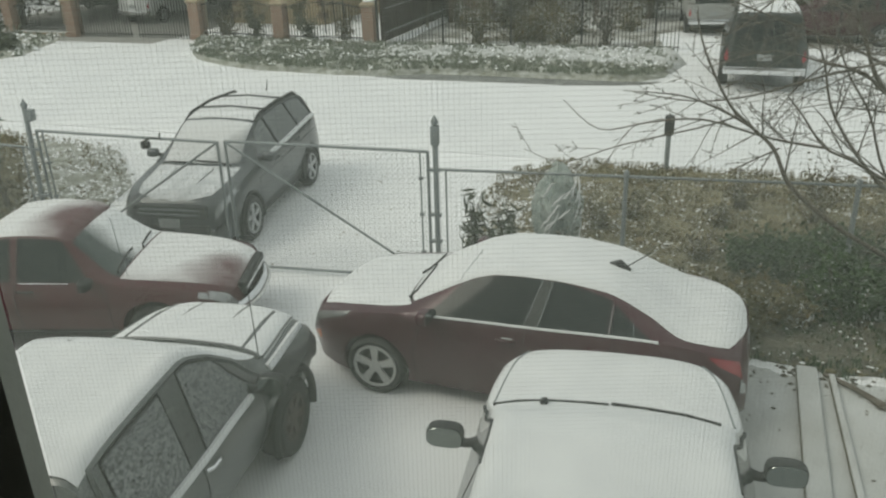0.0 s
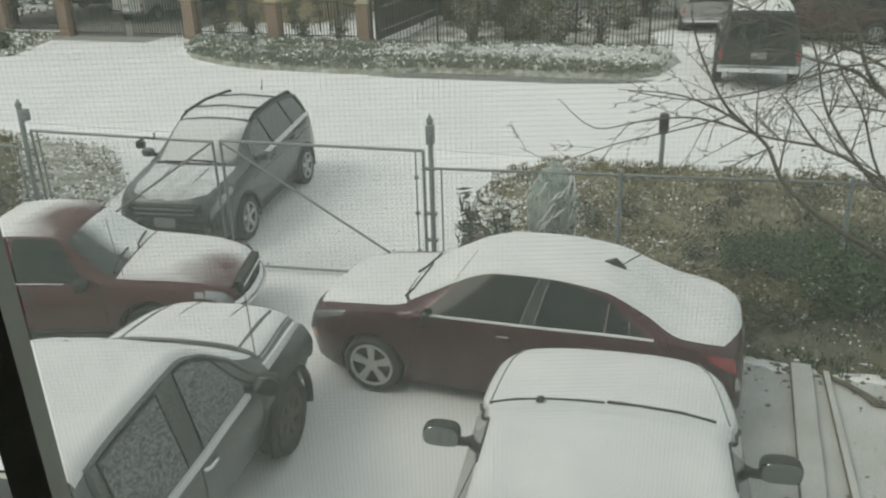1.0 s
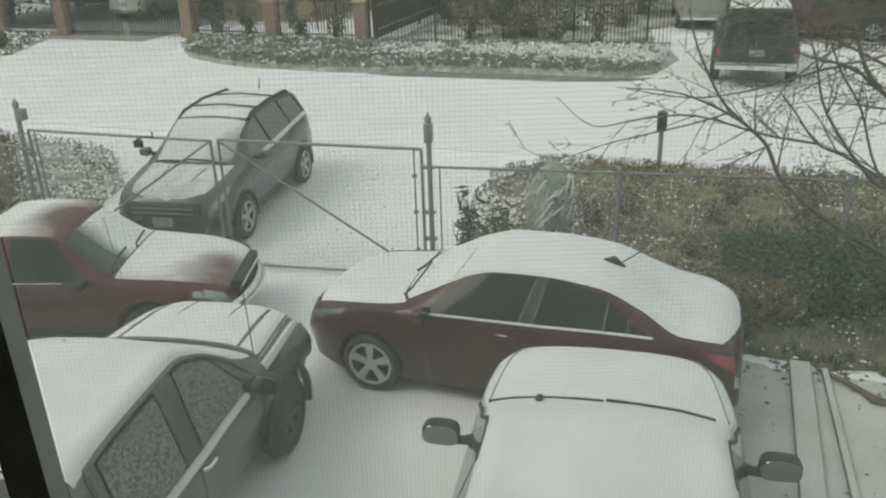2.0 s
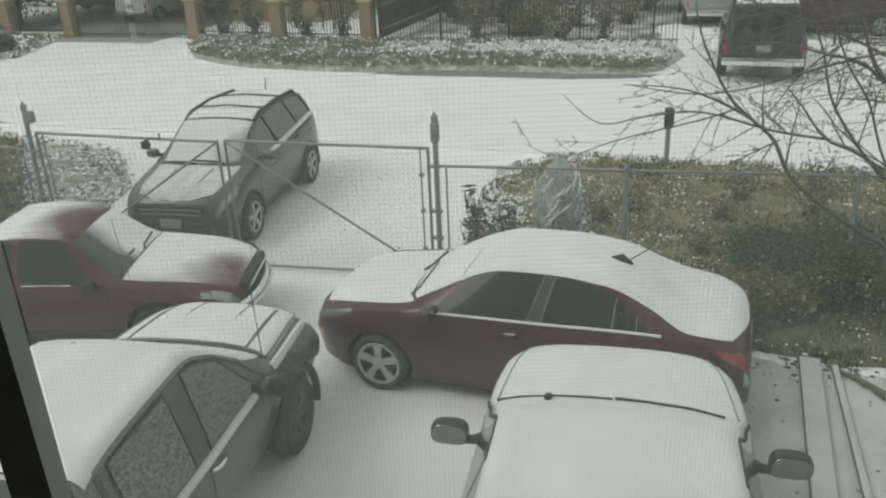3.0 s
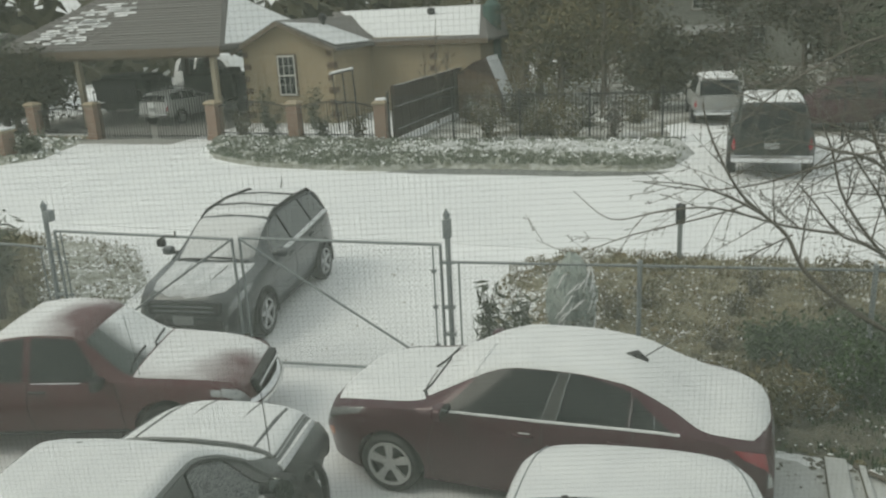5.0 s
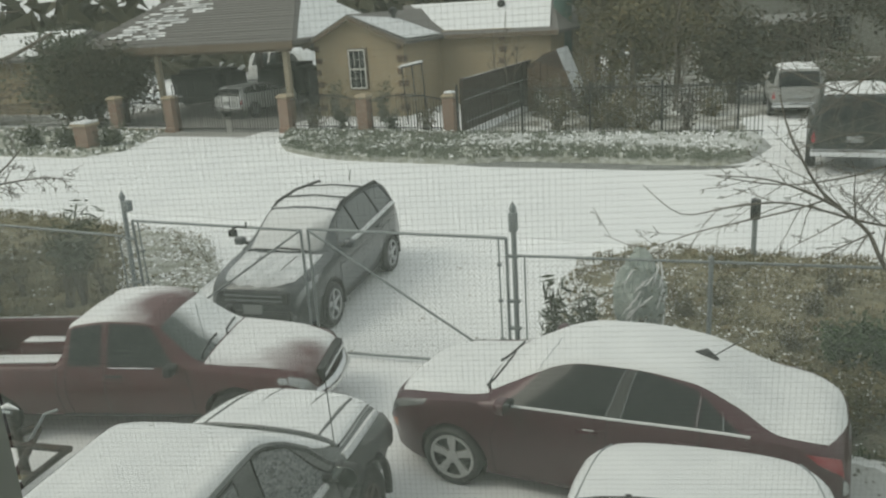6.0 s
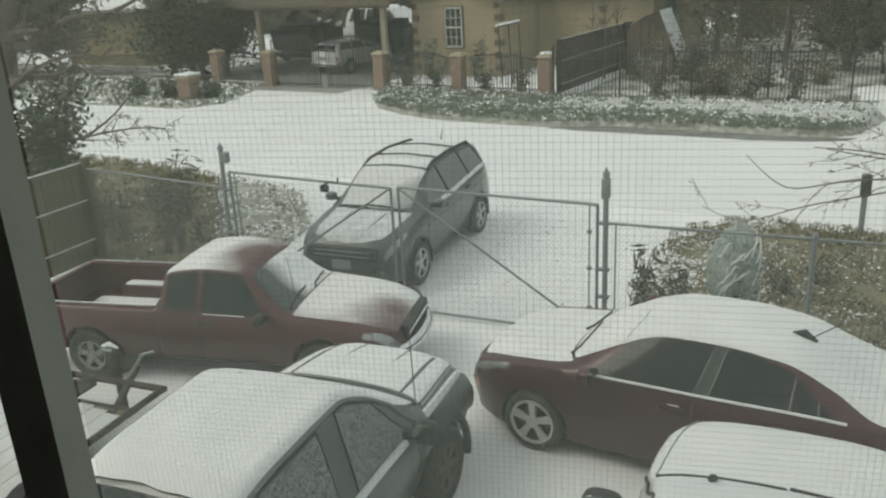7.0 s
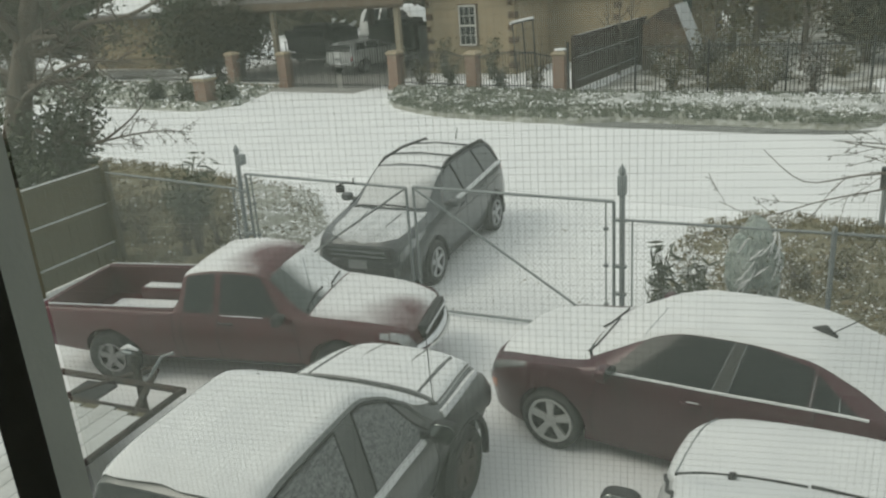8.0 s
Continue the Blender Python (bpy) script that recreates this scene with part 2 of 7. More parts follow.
def part(name, data, mat=None, parent=None, label="", smooth=0.0, m=None):
    """A bmesh or a mesh as one object, under a thing or a part of it."""
    if isinstance(data, bmesh.types.BMesh):
        data = finish(data, name, mat, smooth)
    ob = new(name, data)
    if parent is not None:
        ob.parent = parent
    if m is not None:
        ob.matrix_basis = m
    if label:
        tagged(ob, label)
    return ob


def thing(name, m, label, category, group="", kind=""):
    return place(tagged(new(name), label, category, group, kind), m)


def place(ob, m):
    ob.matrix_basis = m
    return ob


def box(bm, x0, x1, y0, y1, z0, z1, bevel=0.0):
    r = bmesh.ops.create_cube(bm, size=1, matrix=Matrix.Translation(((x0 + x1) / 2, (y0 + y1) / 2, (z0 + z1) / 2)) @ Matrix.Diagonal((x1 - x0, y1 - y0, z1 - z0, 1)))
    if bevel:
        es = list({e for v in r["verts"] for e in v.link_edges})
        bmesh.ops.bevel(bm, geom=es, offset=bevel, segments=2, affect="EDGES", profile=0.6)
    return bm


def bx(x0, x1, y0, y1, z0, z1, bevel=0.0):
    return box(bmesh.new(), x0, x1, y0, y1, z0, z1, bevel)


def tube_into(bm, pts, radii, sides=6, caps=True):
    """A tube along points, with a radius at each."""
    rings = []
    pts = [Vector(p) for p in pts]
    up = None
    for i, p in enumerate(pts):
        d = (pts[min(i + 1, len(pts) - 1)] - pts[max(i - 1, 0)]).normalized()
        if up is None:
            up = d.orthogonal().normalized()
        up = (up - d * up.dot(d)).normalized()
        s = d.cross(up)
        r = radii[i] if isinstance(radii, (list, tuple)) else radii
        rings.append([bm.verts.new(p + (up * math.cos(2 * math.pi * k / sides) + s * math.sin(2 * math.pi * k / sides)) * r) for k in range(sides)])
    for a_, b_ in zip(rings, rings[1:]):
        for k in range(sides):
            bm.faces.new((a_[k], a_[(k + 1) % sides], b_[(k + 1) % sides], b_[k]))
    if caps:
        bm.faces.new(list(reversed(rings[0])))
        bm.faces.new(rings[-1])
    return bm


def tube(pts, radii, sides=8):
    return tube_into(bmesh.new(), pts, radii, sides)


def lathe(profile, axis="z", segs=24, close=False):
    """Turns (radius, height) pairs about an axis; for 'y' the height runs along y."""
    bm = bmesh.new()
    rings = []
    for r, h in profile:
        ring = []
        for k in range(segs):
            c, s = math.cos(2 * math.pi * k / segs) * r, math.sin(2 * math.pi * k / segs) * r
            ring.append(bm.verts.new((c, s, h) if axis == "z" else (c, h, s)))
        rings.append(ring)
    pairs = list(zip(rings, rings[1:])) + ([(rings[-1], rings[0])] if close else [])
    for a_, b_ in pairs:
        for k in range(segs):
            bm.faces.new((a_[k], a_[(k + 1) % segs], b_[(k + 1) % segs], b_[k]))
    if not close:
        for ring in (rings[0], rings[-1]):
            bm.faces.new(ring)
    return bm


def wall_line(p, q, z0, z1, thick, mat, name, parent=None):
    """A straight upright wall from p to q."""
    d = (Vector(q) - Vector(p))
    L = d.length
    ob = part(name, bx(0, L, -thick / 2, thick / 2, z0, z1), mat, parent)
    ob.matrix_basis = Matrix.Translation((p[0], p[1], 0)) @ Matrix.Rotation(math.atan2(d.y, d.x), 4, "Z")
    return ob


def along(p, ang):
    """A frame at the ground point p whose x axis points along ang degrees."""
    return Matrix.Translation((p[0], p[1], 0)) @ Matrix.Rotation(radians(ang), 4, "Z")


def lerp_keys(keys, x):
    """Smooth (monotone cubic) interpolation in a table of (x, value) rows."""
    if x <= keys[0][0]:
        return keys[0][1]
    for (x0, a_), (x1, b_) in zip(keys, keys[1:]):
        if x <= x1:
            i = keys.index((x0, a_))
            h = x1 - x0
            s = (b_ - a_) / h

            def slope(j):
                if j <= 0 or j >= len(keys) - 1:
                    return s
                l = (keys[j][1] - keys[j - 1][1]) / (keys[j][0] - keys[j - 1][0])
                r = (keys[j + 1][1] - keys[j][1]) / (keys[j + 1][0] - keys[j][0])
                return 0.0 if l * r <= 0 else 2 * l * r / (l + r)
            m0, m1 = slope(i), slope(i + 1)
            t = (x - x0) / h
            return (a_ * (2 * t ** 3 - 3 * t * t + 1) + h * m0 * (t ** 3 - 2 * t * t + t) + b_ * (3 * t * t - 2 * t ** 3) + h * m1 * (t ** 3 - t * t))
    return keys[-1][1]


# ---- the large structure: ground, road, verges ----
def rough_sheet(name, pts, z, mat, label, category, cell=0.35, amp=0.05, kind="structure"):
    """A ground patch with an uneven surface inside an outline."""
    from mathutils.geometry import intersect_point_line
    P = [Vector((x, y, 0)) for x, y in pts]
    x0, x1 = min(p.x for p in P), max(p.x for p in P)
    y0, y1 = min(p.y for p in P), max(p.y for p in P)

    def inside(x, y):
        c = False
        for a_, b_ in zip(P, P[1:] + P[:1]):
            if (a_.y > y) != (b_.y > y) and x < (b_.x - a_.x) * (y - a_.y) / (b_.y - a_.y) + a_.x:
                c = not c
        return c

    def gap(x, y):
        q = Vector((x, y, 0))
        best = 9.0
        for a_, b_ in zip(P, P[1:] + P[:1]):
            c, t = intersect_point_line(q, a_, b_)
            c = a_ if t < 0 else b_ if t > 1 else c
            best = min(best, (c - q).length)
        return best

    def rim(x, y, reach):
        q = Vector((x, y, 0))
        best, found = reach, None
        for a_, b_ in zip(P, P[1:] + P[:1]):
            c, t = intersect_point_line(q, a_, b_)
            c = a_ if t < 0 else b_ if t > 1 else c
            if (c - q).length < best:
                best, found = (c - q).length, c
        return found
    nx, ny = int((x1 - x0) / cell) + 2, int((y1 - y0) / cell) + 2
    V, F, idx = [], [], {}
    for i in range(nx + 1):
        for j in range(ny + 1):
            x, y = x0 - cell / 2 + i * cell, y0 - cell / 2 + j * cell
            x += 0.3 * cell * noise.noise((x, y, 1))
            y += 0.3 * cell * noise.noise((x, y, 2))
            near = None if inside(x, y) else rim(x, y, cell * 0.8)
            if near is not None:
                idx[i, j] = len(V)
                V.append((near.x, near.y, -0.03))
            elif inside(x, y):
                e = min(gap(x, y) / max(cell * 1.2, 0.3), 1.0)
                idx[i, j] = len(V)
                V.append((x, y, -0.02 + e * (z + 0.02 + amp * (0.5 + noise.noise((x * 1.3, y * 1.3, 3)) + 0.5 * noise.noise((x * 4, y * 4, 4))))))
    for i in range(nx):
        for j in range(ny):
            q = [(i, j), (i + 1, j), (i + 1, j + 1), (i, j + 1)]
            q = [idx[k] for k in q if k in idx]
            if len(q) >= 3:
                F.append(tuple(q))
    ob = new(name, mesh_from(name, V, F, mat, 80))
    return tagged(ob, label, category, kind=kind), inside


g = bmesh.new()
bmesh.ops.create_grid(g, x_segments=60, y_segments=60, size=1)
for v in g.verts:
    v.co = Vector((math.copysign(abs(v.co.x) ** 2.2, v.co.x) * 900, math.copysign(abs(v.co.y) ** 2.2, v.co.y) * 900 + 15, 0))
tagged(part("ground", g, M_SNOW), "ground under a thin even sheet of snow", "ground", kind="structure")
bm = bmesh.new()
ROAD = [(-60, 36.3), (60, -3.6), (60, 5.9), (5.4, 22.2), (-3, 24.6), (-8.0, 27.0), (-9.6, 29.4), (-10.0, 33.0), (-15.3, 34.4), (-15.5, 30.0), (-17, 28.5), (-60, 41.7)]
top = [bm.verts.new((x, y, 0.008)) for x, y in ROAD]
low = [bm.verts.new((x, y, -0.05)) for x, y in ROAD]
bm.faces.new(top)
for k in range(len(ROAD)):
    bm.faces.new((top[k], top[(k + 1) % len(ROAD)], low[(k + 1) % len(ROAD)], low[k]))
tagged(part("road", bm, M_ROAD), "street and driveway mouth under smooth untracked snow", "road", kind="structure")

cs = part("carport_floor", bx(0, 12.4, -4.2, 9.5, -0.04, 0.012), M_CONCRETE, m=along((-21.9, 39.92), -18.5))
tagged(cs, "bare grey concrete floor under the carport", "pavement", kind="structure")
FAR_VERGE = [(-9.3, 29.7), (-8.7, 28.3), (-7.5, 27.0), (-6.2, 26.0), (-4.1, 25.15), (-2.4, 24.55), (-0.8, 24.62), (1.7, 23.9), (4.0, 23.05), (5.3, 22.75), (6.1, 23.2), (6.8, 24.6), (7.2, 26.9), (0.9, 28.5), (-2.8, 29.8), (-6.3, 31.1), (-9.6, 32.3)]
GUTTER = [(-2.7, 24.6), (-1.6, 23.9), (0.04, 23.42), (1.63, 22.92), (3.14, 22.42), (4.64, 22.18), (5.6, 22.36), (6.4, 22.95), (5.5, 22.85), (4.0, 23.2), (1.7, 24.05), (-0.8, 24.8)]
SNOW_BAND = [(-2.2, 26.6), (-0.5, 26.5), (2.0, 25.6), (4.2, 24.6), (6.4, 23.7), (7.3, 25.2), (7.4, 26.7), (0.9, 28.3), (-2.3, 29.2)]
LEFT_FAR = [(-34, 34.2), (-21.8, 30.3), (-16.9, 28.7), (-15.5, 29.8), (-15.7, 34.3), (-18.6, 35.5), (-34, 40.6)]
NEAR_LEFT = [(-6.1, 11.5), (-6.0, 14.7), (-7.2, 17.2), (-10.0, 18.6), (-9.8, 17.8), (-8.1, 14.6), (-6.9, 11.9)]
LEFT_GRASS = [(-6.7, 11.8), (-7.9, 14.5), (-9.6, 17.9), (-10.1, 18.6), (-12.7, 19.9), (-15.5, 20.8), (-30, 26), (-30, 14), (-9.7, 12.5)]
NEAR_RIGHT = [(0.1, 10.25), (0.35, 12.4), (0.9, 14.7), (2.2, 15.5), (4.07, 14.8), (7.1, 13.9), (20, 9.6), (22, 5.6), (4.8, 9.2)]
YARD_RIGHT = [(2.2, 9.55), (2.55, 8.2), (3.2, 7.95), (4.1, 7.5), (5.2, 7.3), (9, 6.2), (20, 4), (21, 5.4), (4.76, 8.95)]
verge_far, in_far = rough_sheet("verge_far", FAR_VERGE, 0.12, M_VERGE, "raised grass verge half covered with snow", "verge", 0.15, 0.12)
gutter, in_gutter = rough_sheet("gutter", GUTTER, 0.035, M_GUTTER, "bare wet gutter along the verge, dark without snow", "gutter", 0.14, 0.02)
snow_band, in_band = rough_sheet("verge_snow_band", SNOW_BAND, 0.15, M_THINYARD, "thin snow lying between grass and iron fence", "verge", 0.16, 0.15)
verge_left, in_left = rough_sheet("verge_left", LEFT_FAR, 0.08, M_VERGE, "grass strip by the wall with patches of snow", "verge", 0.5, 0.08)
verge_near, in_near = rough_sheet("verge_near_left", NEAR_LEFT, 0.04, M_VERGE, "rough verge speckled with snow and leaves", "verge", 0.25, 0.08)
verge_grass, in_grass = rough_sheet("verge_left_grass", LEFT_GRASS, 0.04, M_LEAFLITTER, "brown grass behind the fence with little snow", "verge", 0.25, 0.08)
verge_right, in_right = rough_sheet("verge_near_right", NEAR_RIGHT, 0.06, M_LEAFLITTER, "brown grass verge with scattered snow", "verge", 0.25, 0.07)
yard_strip, in_yard = rough_sheet("yard_strip", YARD_RIGHT, 0.03, M_STRIP, "leaf-strewn strip along the fence", "verge", 0.25, 0.08)

BACK_YARD = [(-2.3, 30.2), (7.7, 27.5), (7.9, 31.0), (10.6, 30.6), (10.4, 27.3), (40, 18), (60, 60), (6, 66), (4.6, 52)]
yard_back, in_back = rough_sheet("yard_back", BACK_YARD, 0.02, M_YARD, "cluttered yard of leaves, earth and snow patches", "yard", 0.9, 0.05)
LEFT_BACK = [(-18.9, 36.4), (-22.5, 40.3), (-27, 44), (-34, 46), (-60, 56), (-60, 43.5), (-34, 41.2)]
yard_left, in_lback = rough_sheet("yard_left", LEFT_BACK, 0.02, M_YARD, "shaded garden ground with snow patches", "yard", 0.9, 0.05)

SIDE_YARD = [(2.75, 8.3), (4.1, 7.7), (9, 6.3), (14, 4.6), (14, 1.0), (2.2, 1.0), (2.3, 6.0)]
yard_side, in_side = rough_sheet("yard_side", SIDE_YARD, 0.006, M_THINYARD, "thin greyish snow beside the parked cars", "yard", 0.3, 0.012)


def stuff_blades(name, inside, area, count, mats, h, w, label, seed, z=0.05, category="grass", dens=None, lean=0.5):
    """Many thin bent blades in tufts."""
    rnd = random.Random(seed)
    V, F = [], []
    x0, x1, y0, y1 = area
    made = 0
    while made < count:
        x, y = rnd.uniform(x0, x1), rnd.uniform(y0, y1)
        if not inside(x, y) or (dens and rnd.random() > dens(x, y)):
            made += 0.2
            continue
        made += 1
        for _ in range(6):
            a_ = rnd.uniform(0, 6.283)
            hh = h * rnd.uniform(0.4, 1.1)
            dx, dy = math.cos(a_) * hh * lean * rnd.random(), math.sin(a_) * hh * lean * rnd.random()
            px_, py_ = x + rnd.gauss(0, 0.04), y + rnd.gauss(0, 0.04)
            sx, sy = -math.sin(a_) * w, math.cos(a_) * w
            k = len(V)
            V += [(px_ - sx, py_ - sy, z - 0.03), (px_ + sx, py_ + sy, z - 0.03), (px_ + dx * 0.4 + sx * 0.8, py_ + dy * 0.4 + sy * 0.8, z + hh * 0.6), (px_ + dx * 0.4 - sx * 0.8, py_ + dy * 0.4 - sy * 0.8, z + hh * 0.6), (px_ + dx, py_ + dy, z + hh)]
            F += [(k, k + 1, k + 2, k + 3), (k + 3, k + 2, k + 4)]
    ob = new(name, mesh_from(name, V, F, mats))
    return tagged(ob, label, category, kind="stuff")


def stuff_specks(name, inside, area, count, mat, r, label, seed, z=0.08, category="snow", dens=None, flat=0.35):
    """Small uneven lumps strewn over a patch."""
    rnd = random.Random(seed)
    V, F = [], []
    x0, x1, y0, y1 = area
    made = 0
    while made < count:
        x, y = rnd.uniform(x0, x1), rnd.uniform(y0, y1)
        if not inside(x, y) or (dens and rnd.random() > dens(x, y)):
            made += 0.2
            continue
        made += 1
        rr = r * rnd.uniform(0.3, 1.3)
        k = len(V)
        n_ = 6
        for q in range(n_):
            a_ = 6.283 * q / n_
            V.append((x + math.cos(a_) * rr * rnd.uniform(0.6, 1.4), y + math.sin(a_) * rr * rnd.uniform(0.6, 1.4), z - rr * 0.3))
        V.append((x, y, z + rr * flat * rnd.uniform(0.5, 1.5)))
        F += [(k + q, k + (q + 1) % n_, k + n_) for q in range(n_)]
    ob = new(name, mesh_from(name, V, F, mat, 60))
    return tagged(ob, label, category, kind="stuff")


patchy = lambda s, c=0.0: (lambda x, y: 1.0 if noise.noise((x * s, y * s, 7)) > c else 0.12)
stuff_blades("verge_grass", in_far, (-10, 8, 22, 33), 6500, M_GREENGRASS, 0.11, 0.012, "short green-brown grass poking through snow", 1, 0.2, dens=lambda x, y: (0.5 if x < 2 else 0.22) if in_band(x, y) else 1.0)
stuff_specks("verge_snow", in_far, (-10, 8, 22, 33), 2600, M_SNOW, 0.050, "snow lying between grass tufts", 2, 0.25, dens=lambda x, y: (1.0 if noise.noise((x * 0.8, y * 0.8, 7)) > -0.1 else 0.2) * (1 if y + 0.33 * x > 25.3 else 0.2))
stuff_blades("strip_grass", in_left, (-34, -15, 28, 41), 1600, M_GREENGRASS, 0.16, 0.018, "dark grass along the far wall", 3, 0.1)
stuff_specks("strip_snow", in_left, (-34, -15, 28, 41), 1400, M_SNOW, 0.13, "snow lumps on the grass strip", 4, 0.12, dens=patchy(0.5, 0.0))
in_rough = lambda x, y: in_near(x, y) or in_grass(x, y)
stuff_blades("rough_grass", in_rough, (-18, -6, 11.5, 22), 4200, M_STRAW, 0.12, 0.007, "dry grass on the rough verge", 5, 0.06, dens=lambda x, y: 1.0 if in_grass(x, y) else 0.25)
stuff_specks("rough_snow", in_rough, (-18, -6, 11.5, 22), 5600, M_SNOW, 0.034, "speckled snow between fallen leaves", 6, 0.09, dens=lambda x, y: 1.0 if in_near(x, y) else 0.5 if y + 0.33 * x > 15.0 else 0.10)
stuff_specks("rough_leaves", in_rough, (-18, -6, 11.5, 22), 3400, M_BRUSH, 0.035, "brown leaves on the snowy verge", 26, 0.10, category="leaves")
stuff_blades("brown_grass", in_right, (0, 16, 6, 16), 4600, M_STRAW, 0.12, 0.006, "long dry brown grass", 7, 0.07, dens=patchy(0.9, -0.2))
stuff_blades("green_tufts", in_right, (0, 12, 8, 16), 2400, M_BRUSH, 0.11, 0.008, "olive weeds in the verge", 8, 0.07, dens=patchy(1.1, 0.05))
stuff_specks("verge_leaves", in_right, (0, 14, 7, 16), 2600, M_BRUSH, 0.05, "withered leaves in the verge", 27, 0.13, category="leaves")
stuff_specks("grass_snow", in_right, (0, 14, 7, 16), 15000, M_SNOW, 0.021, "snow caught in the dry grass", 9, 0.12, dens=lambda x, y: (1.0 if x < 2.2 + 0.6 * noise.noise((x, y, 5)) else 0.22) * (1 if noise.noise((x, y, 2)) > -0.1 else 0.25) * (1.0 if y + 0.3 * x < 15.4 else 2.0))
stuff_specks("drift_snow", in_right, (0, 2.6, 9.6, 15.6), 5200, M_SNOW, 0.028, "snow drifted over the grass beside the gate", 51, 0.10, dens=lambda x, y: 1.0 if x < 1.1 + 0.9 * noise.noise((x * 1.5, y * 1.5, 4)) else 0.12)
stuff_specks("fallen_leaves", in_yard, (2, 14, 3.5, 10), 4200, M_BRUSH, 0.032, "dark fallen leaves along the fence", 10, 0.06)
stuff_specks("yard_snow", in_yard, (2, 14, 3.5, 10), 2000, M_SNOW, 0.017, "broken snow among leaves", 11, 0.08)
stuff_blades("strip_weeds", in_yard, (2, 14, 3.5, 10), 1500, M_VINE, 0.10, 0.010, "low green weeds along the fence", 41, 0.04, category="weeds")
stuff_specks("yard_leaves", lambda x, y: True, (2.3, 6.5, 4.6, 8.2), 460, M_STRIP, 0.034, "dead leaves lying on the snow", 12, 0.012, category="leaves", dens=lambda x, y: 1.0 if y > 7.9 - 0.25 * (x - 2.5) - 0.5 else 0.16)
stuff_specks("drive_leaves", lambda x, y: not (-5.2 < x < -2.4 and y > 11), (-5.6, -0.4, 8.7, 16.0), 70, M_BRUSH, 0.022, "a few dead leaves on the snowy drive", 13, 0.012, category="leaves")


# ---- fences and gate ----
def chain_mesh(L, z0, z1a, z1b, pitch=0.065, r=0.0016):
    """Crossed wires filling a panel of length L, whose top runs from z1a to z1b."""
    V, F = [], []
    n_ = int((L + z1a) / pitch) + 2
    for k in range(-n_, n_):
        for sgn in (1, -1):
            x_at = lambda z: k * pitch + sgn * (z - z0) * 0.9
            za, zb = z0, min(z1a, z1b)
            xa, xb = x_at(za), x_at(zb)
            lo, hi = (xa, xb) if xa < xb else (xb, xa)
            if hi <= 0 or lo >= L:
                continue
            ta = max(0.0, (0 - xa) / (xb - xa) if sgn > 0 else (L - xa) / (xb - xa))
            tb = min(1.0, (L - xa) / (xb - xa) if sgn > 0 else (0 - xa) / (xb - xa))
            if tb - ta < 0.01:
                continue
            p = [(xa + (xb - xa) * t, 0.003 * sgn, za + (zb - za) * t) for t in (ta, tb)]
            i = len(V)
            for q in p:
                V += [(q[0] - r, q[1], q[2]), (q[0] + r, q[1], q[2]), (q[0], q[1] - 2 * r, q[2])]
            F += [(i, i + 1, i + 4, i + 3), (i + 1, i + 2, i + 5, i + 4), (i + 2, i, i + 3, i + 5)]
    return V, F


def on_line(p, q):
    d = Vector(q) - Vector(p)
    return along(p, math.degrees(math.atan2(d.y, d.x))), d.length


def steel_post(name, p, h, r, label, box_at=None, cap=True, group=""):
    t = thing(name, along(p, -12), label, "post", group)
    part("pipe", lathe([(r, -0.03), (r, h - 0.06), (r * 0.9, h - 0.05)], "z", 14), M_STEEL, t, smooth=50)
    part("post_cap", lathe([(r * 1.25, h - 0.07), (r * 1.3, h - 0.03), (r * 0.8, h), (r * 0.25, h + 0.035), (0.004, h + 0.05)], "z", 14), M_STEEL, t, smooth=50)
    if box_at:
        x, z, w, hh = box_at
        part("lamp_box", bx(x - w / 2, x + w / 2, -w * 0.6, w * 0.6, z - hh / 2, z + hh / 2, 0.012), M_STEEL, t, "small grey box near the top", smooth=40)
        part("bracket", tube([(0, 0, z), (x, -w * 0.7, z + 0.02)], 0.012, 6), M_STEEL, t)
    return t


def gate_leaf(p, q, za, zb, brace_from, label, hinge):
    m, L = on_line(p, q)
    t = thing("gate_leaf", m, label, "gate", "double gate across the drive")
    z0 = 0.07
    r = 0.021
    part("top_rail", tube([(0, 0, za), (L, 0, zb)], r, 8), M_STEEL, t, smooth=50)
    part("bottom_rail", tube([(0, 0, z0), (L, 0, z0)], r, 8), M_STEEL, t, smooth=50)
    for x, z in ((0, za), (L, zb)):
        part("stile", tube([(x, 0, z0), (x, 0, z)], r, 8), M_STEEL, t, smooth=50)
    hx = 0.10 if hinge == 0 else L - 0.10
    part("tension_bar", tube([(hx, -0.01, z0), (hx, -0.01, za if hinge == 0 else zb)], 0.012, 6), M_STEEL, t)
    a_, b_ = ((0, za), (L, z0)) if brace_from == 0 else ((L, zb), (0, z0))
    part("brace", tube([(a_[0], -0.02, a_[1]), (b_[0], -0.02, b_[1])], 0.016, 8), M_STEEL, t, smooth=50)
    V, F = chain_mesh(L, z0, za, zb)
    part("chain_mesh", mesh_from("chain_mesh", V, F, M_WIRE), None, t, "diamond wire mesh")
    for z in (0.45, 1.0, 1.5):
        part("tie", bx(hx - 0.03, hx + 0.03, -0.03, 0.02, z - 0.02, z + 0.02, 0.006), M_STEEL, t)
    return t


